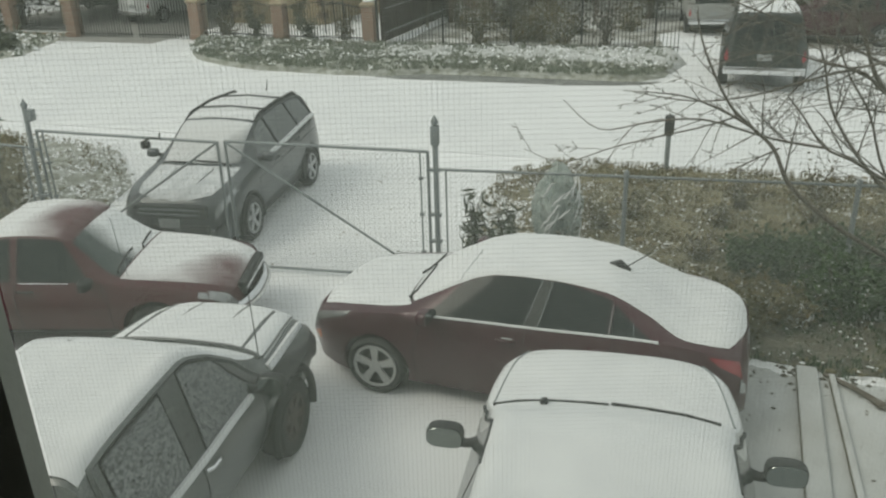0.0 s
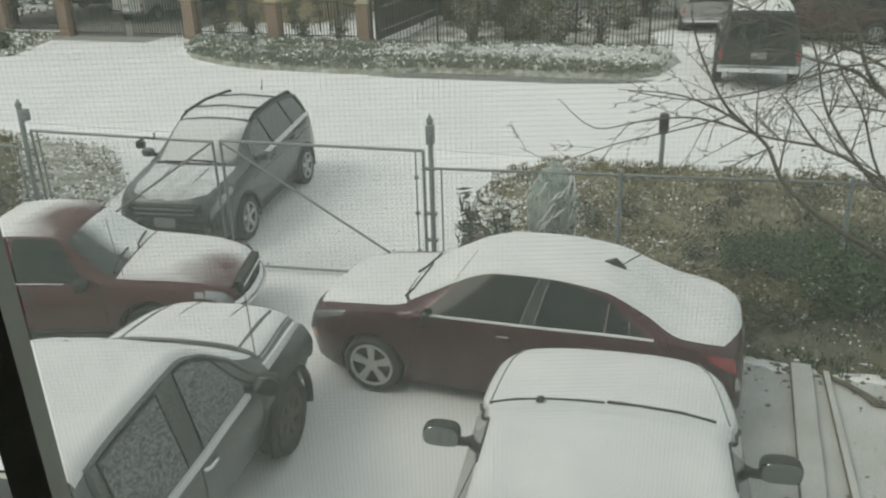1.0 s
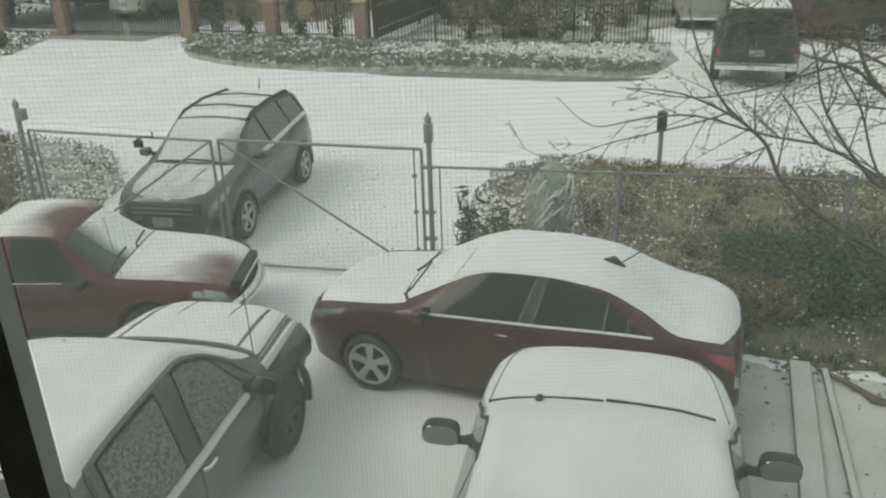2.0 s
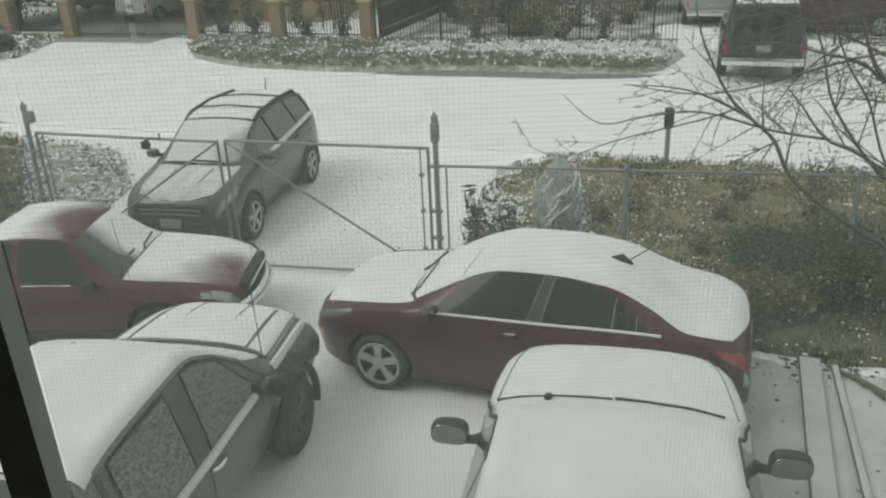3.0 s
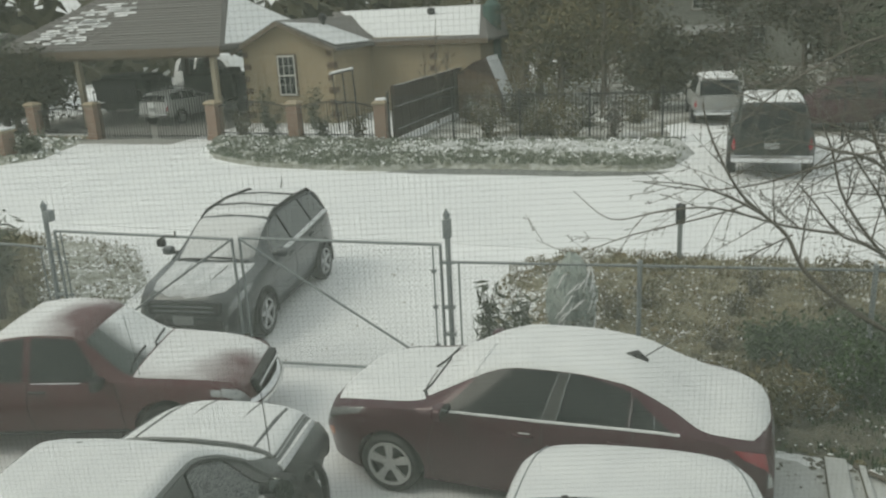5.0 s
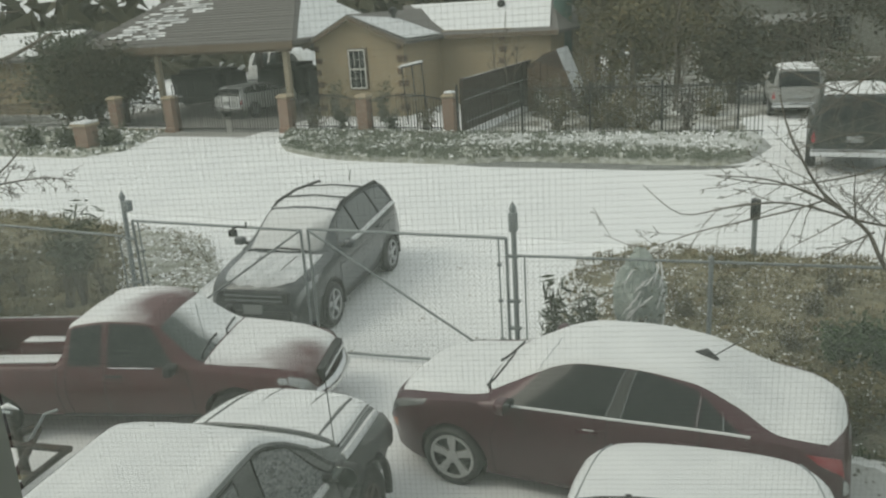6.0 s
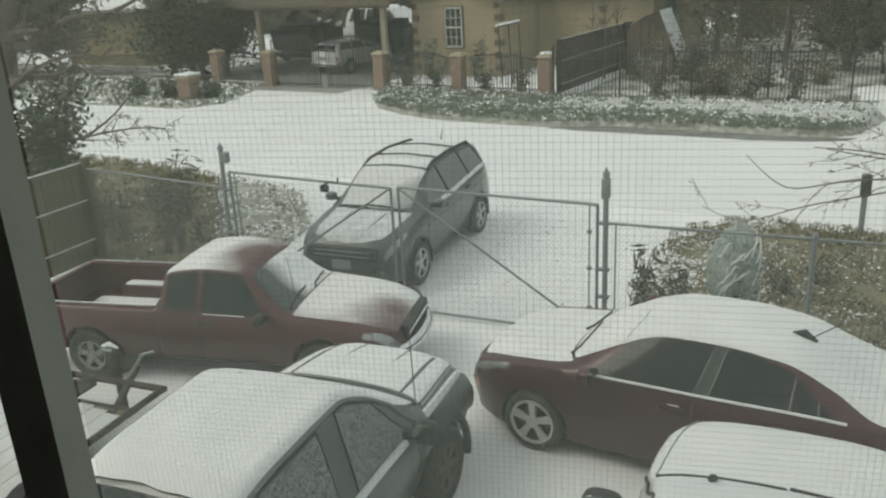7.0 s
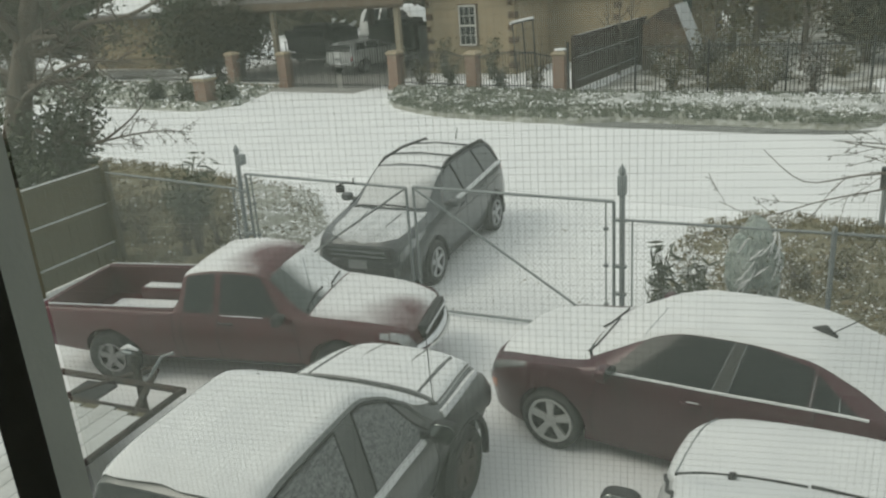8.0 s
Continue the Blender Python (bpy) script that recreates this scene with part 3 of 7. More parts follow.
GL, GM1, GM2, GR = (-5.90, 11.30), (-3.18, 10.73), (-3.07, 10.71), (-0.31, 10.13)
leaf = gate_leaf(GL, GM1, 1.97, 1.89, 1, "chain-link gate leaf with a grey pipe frame and latch", 0)
part("latch_box", bx(1.64, 1.75, -0.04, 0.04, 1.77, 1.87, 0.012), M_IRON, leaf, "black latch box under the top rail", smooth=40)
part("latch_bar", tube([(1.66, -0.03, 1.86), (1.80, -0.03, 1.93), (1.94, -0.03, 1.92), (1.95, -0.03, 2.0)], 0.014, 6), M_IRON, leaf)
gate_leaf(GM2, GR, 1.91, 1.86, 0, "chain-link gate leaf with a diagonal brace", 1)
gp = steel_post("gate_post", (-0.21, 10.11), 2.30, 0.036, "tall grey steel gate post with a pointed cap", (0.0, 2.08, 0.10, 0.25))
for z in (0.35, 0.62, 1.0, 1.62):
    part("hinge", bx(-0.12, 0.06, -0.035, 0.035, z - 0.018, z + 0.018, 0.006), M_STEEL, gp)
lp = steel_post("gate_post", (-6.04, 11.33), 2.38, 0.036, "tall leaning steel gate post with a small lamp", (0.07, 2.2, 0.10, 0.16))
lp.matrix_basis = along((-6.09, 11.34), -12) @ pose(0, 0, 0, 0, 2.2, 0)
for z in (0.4, 1.0, 1.7):
    part("hinge", bx(-0.06, 0.13, -0.035, 0.035, z - 0.018, z + 0.018, 0.006), M_STEEL, lp)


def link_fence(points, za, name, label, first_post=False):
    """A chain-link fence over posts at the points."""
    t = thing(name, Matrix(), label, "fence")
    for k, (p, q) in enumerate(zip(points, points[1:])):
        m, L = on_line(p, q)
        part("top_rail", tube([(0, 0, za), (L, 0, za)], 0.019, 8), M_STEEL, t, m=m, smooth=50)
        V, F = chain_mesh(L, 0.05, za, za)
        part("chain_mesh", mesh_from("chain_mesh", V, F, M_WIRE), None, t, "diamond wire mesh", m=m)
        if k == 0:
            part("tension_bar", tube([(0.09, 0, 0.05), (0.09, 0, za)], 0.013, 6), M_STEEL, t, m=m)
        if k < len(points) - 2 or not first_post:
            part("fence_post", lathe([(0.030, -0.03), (0.030, za + 0.02), (0.034, za + 0.02), (0.034, za + 0.06), (0.006, za + 0.09)], "z", 12), M_STEEL, t, m=along(q, 0), smooth=50)
    return t


link_fence([(-0.17, 10.09), (2.15, 9.62), (4.76, 9.08), (7.4, 8.54), (10.0, 8.0), (12.6, 7.46)], 1.63, "chain_link_fence", "low grey chain-link fence beside the overgrown verge")
link_fence([(-6.12, 11.36), (-9.25, 12.5)], 1.72, "chain_link_fence", "short chain-link fence between gate post and board fence", True)
mail = steel_post("mailbox_post", (4.0, 14.65), 1.02, 0.045, "dark green-grey post with a box on top", None)
part("letter_box", bx(-0.085, 0.085, -0.10, 0.10, 0.74, 1.10, 0.035), M_BIN, mail, "dark upright box", smooth=40)


def board_fence(points, h, name, label, mat, rails=(0.35, 1.1, 1.75), rail_side=-1, width=0.15, snow=False, piece="board"):
    """A fence of upright boards on rails, posts at the points."""
    t = thing(name, Matrix(), label, "fence")
    for p, q in zip(points, points[1:]):
        m, L = on_line(p, q)
        n_ = max(int(L / width), 1)
        meshes = [finish(bx(0.004, L / n_ - 0.004, -0.011, 0.011, 0.03, h + dz, 0.004), piece, mat) for dz in (0.0, 0.015, -0.02)]
        for k in range(n_):
            part(piece, meshes[(k * 7) % 3], None, t, m=m @ Matrix.Translation((k * L / n_, 0.004 * ((k * 5) % 3), 0)))
        for z in rails:
            part("rail", bx(0, L, rail_side * 0.035 - 0.022, rail_side * 0.035 + 0.022, z - 0.045, z + 0.045, 0.006), mat, t, m=m)
            if snow:
                part("rail_snow", bx(0, L, rail_side * 0.04 - 0.025, rail_side * 0.04 + 0.025, z + 0.046, z + 0.064, 0.008), M_DUST, t, m=m)
        part("post", bx(-0.06, 0.06, -0.06, 0.06, -0.02, h + 0.08, 0.01), mat, t, m=m @ Matrix.Translation((0, rail_side * 0.10, 0)))
    return t


board_fence([(-9.42, 12.60), (-9.78, 10.8), (-10.15, 9.0), (-10.5, 7.2)], 1.82, "board_fence", "weathered wooden board fence with three rails", M_WOOD, (0.35, 1.08, 1.76), 1, 0.15, True)


# ---- across the street ----
UX, UY = math.cos(radians(-18.5)), math.sin(radians(-18.5))


def brick_material():
    m = M_BRICK.copy()
    m.name = "brick_courses"
    n, l = m.node_tree.nodes, m.node_tree.links
    b = n["Principled BSDF"]
    t = n.new("ShaderNodeTexBrick")
    t.inputs["Scale"].default_value = 1.0
    t.inputs["Brick Width"].default_value, t.inputs["Row Height"].default_value, t.inputs["Mortar Size"].default_value = 0.21, 0.075, 0.008
    t.inputs["Color1"].default_value, t.inputs["Color2"].default_value, t.inputs["Mortar"].default_value = (0.27, 0.165, 0.12, 1), (0.20, 0.125, 0.09, 1), (0.33, 0.29, 0.24, 1)
    c = n.new("ShaderNodeTexCoord")
    s = n.new("ShaderNodeSeparateXYZ")
    o = n.new("ShaderNodeCombineXYZ")
    ad = n.new("ShaderNodeMath")
    l.new(c.outputs["Object"], s.inputs[0])
    l.new(s.outputs[0], ad.inputs[0])
    l.new(s.outputs[1], ad.inputs[1])
    l.new(ad.outputs[0], o.inputs[0])
    l.new(s.outputs[2], o.inputs[1])
    l.new(o.outputs[0], t.inputs["Vector"])
    l.new(t.outputs["Color"], b.inputs["Base Color"])
    return m


M_COURSES = brick_material()


def brick_pillar(p, h=1.40, w=0.46, snow=False):
    t = thing("brick_pillar", along(p, -18.5), "square red-brown brick pillar with a tan stone cap", "pillar", "brick pillars along the street")
    part("shaft", bx(-w / 2, w / 2, -w / 2, w / 2, -0.05, h, 0.012), M_COURSES, t)
    part("plinth", bx(-w / 2 - 0.03, w / 2 + 0.03, -w / 2 - 0.03, w / 2 + 0.03, -0.05, 0.22, 0.02), M_COURSES, t)
    part("cap", lathe([(w * 0.72, h), (w * 0.86, h + 0.04), (w * 0.86, h + 0.09), (w * 0.55, h + 0.17), (0.02, h + 0.19)], "z", 4), M_CAP, t, m=pose(0, 0, 0, 0, 0, 45))
    if snow:
        part("snow_cap", lathe([(w * 0.5, h + 0.18), (w * 0.42, h + 0.24), (0.02, h + 0.26)], "z", 12), M_CARSNOW, t, smooth=60)
    return t


PB, PC, PD, PE, PA = (-15.5, 34.6), (-9.85, 32.85), (-6.28, 31.25), (-2.83, 30.05), (-18.6, 35.7)
for p in (PA, PB, PC, PD, PE):
    brick_pillar(p, snow=p == PE)


def iron_panel(p, q, h, label, wall=True, arch=0.0, name="iron_fence", spacing=0.12, posts=False):
    m, L = on_line(p, q)
    t = thing(name, m, label, "fence", "iron fence along the street")
    zb = 0.0
    if wall:
        part("low_wall", bx(0.2, L - 0.2, -0.10, 0.10, -0.03, 0.14, 0.01), M_CAP, t, "low tan wall")
        part("wall_snow", bx(0.22, L - 0.22, -0.10, 0.09, 0.142, 0.175, 0.012), M_CARSNOW, t)
        zb = 0.14
    n_ = int((L - 0.4) / spacing)
    top = lambda s: h + arch * math.sin(math.pi * s)
    r = 0.015 if name == "iron_gate" else 0.011
    pk = bmesh.new()
    box(pk, -r, r, -r, r, 0, 1)
    tip = bmesh.ops.create_cone(pk, segments=4, radius1=r * 1.5, radius2=0.001, depth=0.05, matrix=Matrix.Translation((0, 0, 1.02)))
    me = finish(pk, "picket", M_IRON)
    for k in range(n_ + 1):
        x = 0.2 + (L - 0.4) * k / n_
        part("picket", me, None, t, m=Matrix.Translation((x, 0, zb)) @ Matrix.Diagonal((1, 1, top(k / n_) + 0.05 - zb, 1)))
    for f in (lambda s: zb + 0.15, top):
        part("rail", tube([(0.15 + (L - 0.3) * k / 10, 0, f(k / 10)) for k in range(11)], 0.022, 6), M_IRON, t)
    if posts:
        for k in range(int(L / 2.4) + 1):
            part("post", bx(k * 2.4 - 0.035, k * 2.4 + 0.035, -0.035, 0.035, -0.03, h + 0.22, 0.006), M_IRON, t)
    return t


iron_panel(PC, PD, 1.30, "black iron picket fence on a low wall", arch=0.22)
iron_panel(PD, PE, 1.30, "black iron picket fence on a low wall", arch=0.22)
iron_panel(PA, PB, 1.15, "black iron picket fence on a low wall", arch=0.12)
iron_panel((-27.5, 38.6), PA, 1.15, "black iron picket fence on a low wall", arch=0.12)
iron_panel(PB, ((PB[0] + PC[0]) / 2, (PB[1] + PC[1]) / 2), 1.95, "closed black iron driveway gate leaf", wall=False, arch=0.2, name="iron_gate", spacing=0.125)
iron_panel(((PB[0] + PC[0]) / 2, (PB[1] + PC[1]) / 2), PC, 1.95, "closed black iron driveway gate leaf", wall=False, arch=0.2, name="iron_gate", spacing=0.125)
iron_panel((-2.55, 29.75), (7.7, 27.25), 1.66, "tall black iron fence in front of winter shrubs", wall=False, name="iron_fence", posts=True)
iron_panel((12.2, 26.2), (30.0, 21.5), 1.66, "tall black iron fence in front of winter shrubs", wall=False, name="iron_fence", posts=True)
board_fence([(-2.5, 30.6), (-0.2, 37.4), (2.1, 44.2), (4.4, 51.0)], 1.95, "brown_board_fence", "dark brown board fence with snow on its rails", M_DARKWOOD, (0.3, 1.15, 1.93), -1, 0.2, True)


# ---- vehicles in the yard ----
M_RUST_RIM = material("dull_steel_rim", (0.12, 0.10, 0.09), 0.7, 0.3, scale=9, bump=0.2)

M_OLD_RIM = material("dull_alloy_rim", (0.24, 0.24, 0.24), 0.6, 0.3, scale=9, bump=0.2)


class Body:
    """A vehicle's skin: cross sections along x (forward), each a smooth half outline from the sill over the belt to the roof's middle."""

    def __init__(self, keys, steps=4):
        self.keys, self.steps = keys, steps
        self.n = 6 * steps

    def section(self, x):
        g = lambda k: lerp_keys(self.keys[k], x)
        return [(0.0, g("low")), (g("sill_w"), g("low")), (g("mid_w"), g("mid_z")), (g("belt_w"), g("belt_z")),
                (g("edge_w"), g("edge_z")), (g("edge_w") * 0.62, g("edge_z") + (g("top_z") - g("edge_z")) * 0.78), (0.0, g("top_z"))]

    def at(self, x, u, side=1):
        """The point at x and u: 0 under the middle, 1 sill, 2 widest, 3 belt, 4 roof edge, 6 roof's middle."""
        s = self.section(x)
        i = min(int(u), 5)
        t = u - i
        p0, p1, p2, p3 = s[max(i - 1, 0)], s[i], s[i + 1], s[min(i + 2, 6)]
        if i == 5:
            p3 = (-s[5][0], s[5][1])
        k = 0.33 if i in (3,) else 0.8
        out = []
        for c in range(2):
            m0, m1 = (p2[c] - p0[c]) / 2 * k, (p3[c] - p1[c]) / 2 * k
            if i == 0:
                m0 = m1 = (p2[c] - p1[c])
            if i in (1,):
                m0 = (p2[c] - p1[c]) * 0.6
            out.append(p1[c] * (2 * t ** 3 - 3 * t * t + 1) + m0 * (t ** 3 - 2 * t * t + t) + p2[c] * (3 * t * t - 2 * t ** 3) + m1 * (t ** 3 - t * t))
        return Vector((x, side * max(out[0], 0.0), out[1]))

    def normal(self, x, u, side=1):
        d = 0.02
        a_ = self.at(x + d, u, side) - self.at(x - d, u, side)
        u0, u1 = max(u - 0.06, 0.0), min(u + 0.06, 6.0)
        b_ = self.at(x, u1, side) - self.at(x, u0, side)
        v = b_.cross(a_) * side
        return v.normalized() if v.length > 1e-9 else Vector((0, 0, 1))

    def shell(self, name, mat, cuts=(), stations=64):
        xs0, xs1 = self.keys["top_z"][0][0], self.keys["top_z"][-1][0]
        bm = bmesh.new()
        rings = []
        for i in range(stations + 1):
            t = i / stations
            x = xs0 + (xs1 - xs0) * (0.5 - 0.5 * math.cos(math.pi * t)) * 0.35 + (xs1 - xs0) * t * 0.65
            us = [k / self.steps for k in range(self.n + 1)]
            ring = [self.at(x, u, 1) for u in us] + [self.at(x, u, -1) for u in reversed(us[1:-1])]
            rings.append([bm.verts.new(p) for p in ring])
        for a_, b_ in zip(rings, rings[1:]):
            for k in range(len(a_)):
                bm.faces.new((a_[k], a_[(k + 1) % len(a_)], b_[(k + 1) % len(a_)], b_[k]))
        for ring in (list(reversed(rings[0])), rings[-1]):
            c = bm.verts.new(sum((v.co for v in ring), Vector()) / len(ring))
            for k in range(len(ring)):
                bm.faces.new((ring[k], ring[(k + 1) % len(ring)], c))
        bmesh.ops.recalc_face_normals(bm, faces=bm.faces)
        me = finish(bm, name, mat)
        if cuts:
            cb = bmesh.new()
            for cut in cuts:
                if len(cut) == 4:
                    x, z, r, y = cut
                    for s in (1, -1):
                        bmesh.ops.create_cone(cb, cap_ends=True, segments=40, radius1=r, radius2=r, depth=0.62,
                                              matrix=Matrix.Translation((x, s * y, z)) @ Matrix.Rotation(radians(90), 4, "X"))
                else:
                    box(cb, *cut)
            tool, raw = new("cutter", finish(cb, "cutter", mat)), new("raw", me)
            mod = raw.modifiers.new("cut", "BOOLEAN")
            mod.operation, mod.object, mod.solver = "DIFFERENCE", tool, "EXACT"
            mod.use_self = True
            bpy.context.view_layer.update()
            me = bpy.data.meshes.new_from_object(raw.evaluated_get(bpy.context.evaluated_depsgraph_get()))
            bpy.data.objects.remove(raw)
            bpy.data.objects.remove(tool)
            me.name = name
        me.shade_smooth()
        me.set_sharp_from_angle(angle=radians(35))
        return me

    def patch(self, corners, off, mat, name, side=1, nx=10, nu=5, thick=0.0, ragged=0.0):
        """A sheet on the skin: corners (x, u) in the order low-rear, low-front, top-front, top-rear."""
        (a0, a1), (b0, b1), (c0, c1), (d0, d1) = corners
        V, F = [], []
        for i in range(nx + 1):
            for j in range(nu + 1):
                s, t = i / nx, j / nu
                x = (a0 * (1 - s) + b0 * s) * (1 - t) + (d0 * (1 - s) + c0 * s) * t
                u = (a1 * (1 - s) + b1 * s) * (1 - t) + (d1 * (1 - s) + c1 * s) * t
                V.append(self.at(x, u, side) + self.normal(x, u, side) * off)
        for i in range(nx):
            for j in range(nu):
                k = i * (nu + 1) + j
                F.append((k, k + nu + 1, k + nu + 2, k + 1) if side > 0 else (k, k + 1, k + nu + 2, k + nu + 1))
        return mesh_from(name, V, F, mat, 40)

    def cover(self, x0, x1, u_low, mat, name, thick=0.018, nx=36, nu=11, rag=0.05, seed=1, keep=None, bumpy=0.006, bow=(0.0, 0.0)):
        """A snow sheet lying over the top of the skin from side to side, with a soft ragged rim. keep(x, y) drops bare spots; bow shifts the ends at the rims."""
        V, F, ok = [], [], []
        for i in range(nx + 1):
            for j in range(-nu, nu + 1):
                side = 1 if j >= 0 else -1
                f = abs(j) / nu
                s = i / nx
                ul = u_low(s) if callable(u_low) else u_low
                x = x0 + (x1 - x0) * s + (bow[0] * (1 - s) + bow[1] * s) * f * f
                edge = max(f, abs(2 * s - 1))
                if rag:
                    x += rag * noise.noise((x * 2.3, j * 0.35, seed)) * (1 if i in (0, nx) else 0.4)
                u = 6 - (6 - ul) * f
                if abs(j) == nu:
                    u += rag * 1.6 * noise.noise((x * 3.1, side * 4.0, seed + 9))
                p = self.at(x, u, side)
                n = self.normal(x, u, side)
                h = thick * (1 - max(0, (edge - 0.85) / 0.15) * 0.8) + bumpy * 0.4 * noise.noise((x * 4, p.y * 4, seed))
                V.append(p + n * max(h, 0.004))
                ok.append(keep is None or keep(x, p.y))
        w = 2 * nu + 1
        for i in range(nx):
            for j in range(w - 1):
                k = i * w + j
                q = (k, k + w, k + w + 1, k + 1)
                if all(ok[t] for t in q):
                    F.append(q)
        return mesh_from(name, V, F, mat, 60)

    def seam(self, pts, mat, name, side=1, r=0.006, off=0.001):
        """A thin strip along (x, u) points of the skin."""
        fine = []
        for (x0, u0), (x1, u1) in zip(pts, pts[1:]):
            for k in range(6):
                fine.append((x0 + (x1 - x0) * k / 6, u0 + (u1 - u0) * k / 6))
        fine.append(pts[-1])
        return finish(tube([self.at(x, u, side) + self.normal(x, u, side) * off for x, u in fine], r, 5), name, mat, 60)


def wheel(parent, x, y, r, rim_r, width, spokes=5, twin=False, rim_mat=None, name="wheel"):
    """A wheel with its tyre, and rim with spokes, the face outwards."""
    hub = place(new(name), pose(x, y, r, 0, 0, 0 if y > 0 else 180))
    hub.parent = parent
    w = width / 2
    rim_mat = rim_mat or M_ALLOY
    part("tyre", lathe([(rim_r, w * 0.7), (rim_r + 0.02, w * 0.9), (r - 0.035, w), (r - 0.006, w * 0.75), (r, w * 0.4), (r, -w * 0.4), (r - 0.006, -w * 0.75), (r - 0.035, -w), (rim_r, -w * 0.8)], "y", 36, close=True), M_RUBBER, hub, smooth=50)
    # The barrel's black colour stands in for the shade behind the spokes.
    part("barrel", lathe([(rim_r + 0.006, w * 0.86), (rim_r - 0.018, w * 0.80), (rim_r - 0.03, w * 0.25), (0.03, w * 0.2), (0.03, -w * 0.5), (rim_r, -w * 0.5)], "y", 36, close=True), M_PLASTIC, hub, "inner barrel of the rim, coloured black for its shade", smooth=40)
    bm = lathe([(rim_r + 0.008, w * 0.80), (rim_r + 0.004, w * 0.93), (rim_r - 0.022, w * 0.86), (rim_r - 0.022, w * 0.7)], "y", 36, close=True)
    offs = (-0.11, 0.11) if twin else (0.0,)
    for k in range(spokes):
        for o in offs:
            a_ = 2 * math.pi * k / spokes + 0.3
            p0 = Vector((math.cos(a_ + o * 1.6) * 0.05, w * 0.75, math.sin(a_ + o * 1.6) * 0.05))
            p1 = Vector((math.cos(a_ + o) * (rim_r - 0.012), w * 0.80, math.sin(a_ + o) * (rim_r - 0.012)))
            d = (p1 - p0).normalized()
            s = d.cross(Vector((0, 1, 0))) * (0.019 if twin else 0.036)
            dep = Vector((0, 0.028, 0))
            vs = [bm.verts.new(v) for v in (p0 - s, p0 + s, p1 + s * 1.15, p1 - s * 1.15, p0 - s - dep, p0 + s - dep, p1 + s * 1.15 - dep, p1 - s * 1.15 - dep)]
            for f in ((0, 1, 2, 3), (7, 6, 5, 4), (0, 4, 5, 1), (1, 5, 6, 2), (2, 6, 7, 3), (3, 7, 4, 0)):
                bm.faces.new([vs[q] for q in f])
    part("rim", bm, rim_mat, hub, smooth=30)
    part("hub_cap", lathe([(0.07, w * 0.6), (0.07, w * 0.80), (0.045, w * 0.86)], "y", 18), rim_mat, hub, smooth=40)
    return hub


def mirror(parent, body, x, u, side, mat, size=(0.10, 0.2, 0.15), out=0.13, up=0.02, glass_back=True, snow=False, label=""):
    """A wing mirror on an arm, with its glass towards the rear."""
    p = body.at(x, u, side)
    dx, dy, dz = size
    c = Vector((p.x, p.y + side * (out + dy / 2), p.z + up + dz / 2))
    m = part("wing_mirror", tube([p + Vector((0, -side * 0.03, 0.02)), Vector((c.x, p.y + side * out * 0.6, c.z - dz * 0.25)), Vector((c.x, c.y - side * dy * 0.2, c.z - dz * 0.2))], [0.045, 0.035, 0.04], 8), M_PLASTIC, parent, label, smooth=50)
    bm = bmesh.new()
    bmesh.ops.create_uvsphere(bm, u_segments=20, v_segments=12, radius=1)
    for v in bm.verts:
        v.co = Vector((math.copysign(abs(v.co.x) ** 0.7, v.co.x) * dx, math.copysign(abs(v.co.y) ** 0.6, v.co.y) * dy / 2, math.copysign(abs(v.co.z) ** 0.6, v.co.z) * dz / 2))
        if v.co.x < -dx * 0.25:
            v.co.x = -dx * 0.25
    part("housing", bm, mat, m, m=Matrix.Translation(c), smooth=50)
    g = lathe([(0.86, 0), (0.9, 0.004), (0.86, 0.008)], "z", 24)
    for v in g.verts:
        co = v.co.copy()
        v.co = Vector((-dx * 0.25 - 0.009 + co.z, math.copysign(abs(co.y) ** 0.65, co.y) * dy / 2, math.copysign(abs(co.x) ** 0.65, co.x) * dz / 2))
    part("mirror_glass", g, M_MIRROR, m, m=Matrix.Translation(c), smooth=40)
    if snow:
        sb = bmesh.new()
        bmesh.ops.create_uvsphere(sb, u_segments=16, v_segments=8, radius=1)
        for v in sb.verts:
            v.co = Vector((v.co.x * dx * 0.85, math.copysign(abs(v.co.y) ** 0.7, v.co.y) * dy * 0.47, v.co.z * 0.016))
        part("snow_cap", sb, M_CARSNOW, m, m=Matrix.Translation(c + Vector((dx * 0.1, 0, dz / 2))), smooth=60)
    return m


def skin(body, x, y, off):
    """The point over the upper skin at x and y."""
    lo, hi = 3.2, 6.0
    for _ in range(24):
        mid = (lo + hi) / 2
        if body.at(x, mid).y > abs(y):
            lo = mid
        else:
            hi = mid
    s = 1 if y >= 0 else -1
    return body.at(x, mid, s) + body.normal(x, mid, s) * off


def wiper(parent, body, pts, off=0.035):
    """A wiper arm and blade that lies over the snow along (x, y) points of the glass."""
    line = [skin(body, x, y, off) for x, y in pts]
    w = part("wiper", tube(line, [0.013] + [0.009] * (len(line) - 1), 6), M_PLASTIC, parent, smooth=50)
    part("blade", tube([p - Vector((0, 0, 0.012)) for p in line[1:]], 0.008, 5), M_RUBBER, w)
    return w


def plate_box(name, body, x, z, w, h, mat, parent, front=True, depth=0.03, y=0.0, label=""):
    return part(name, bx(x - depth / 2, x + depth / 2, y - w / 2, y + w / 2, z - h / 2, z + h / 2, 0.006), mat, parent, label, smooth=40)


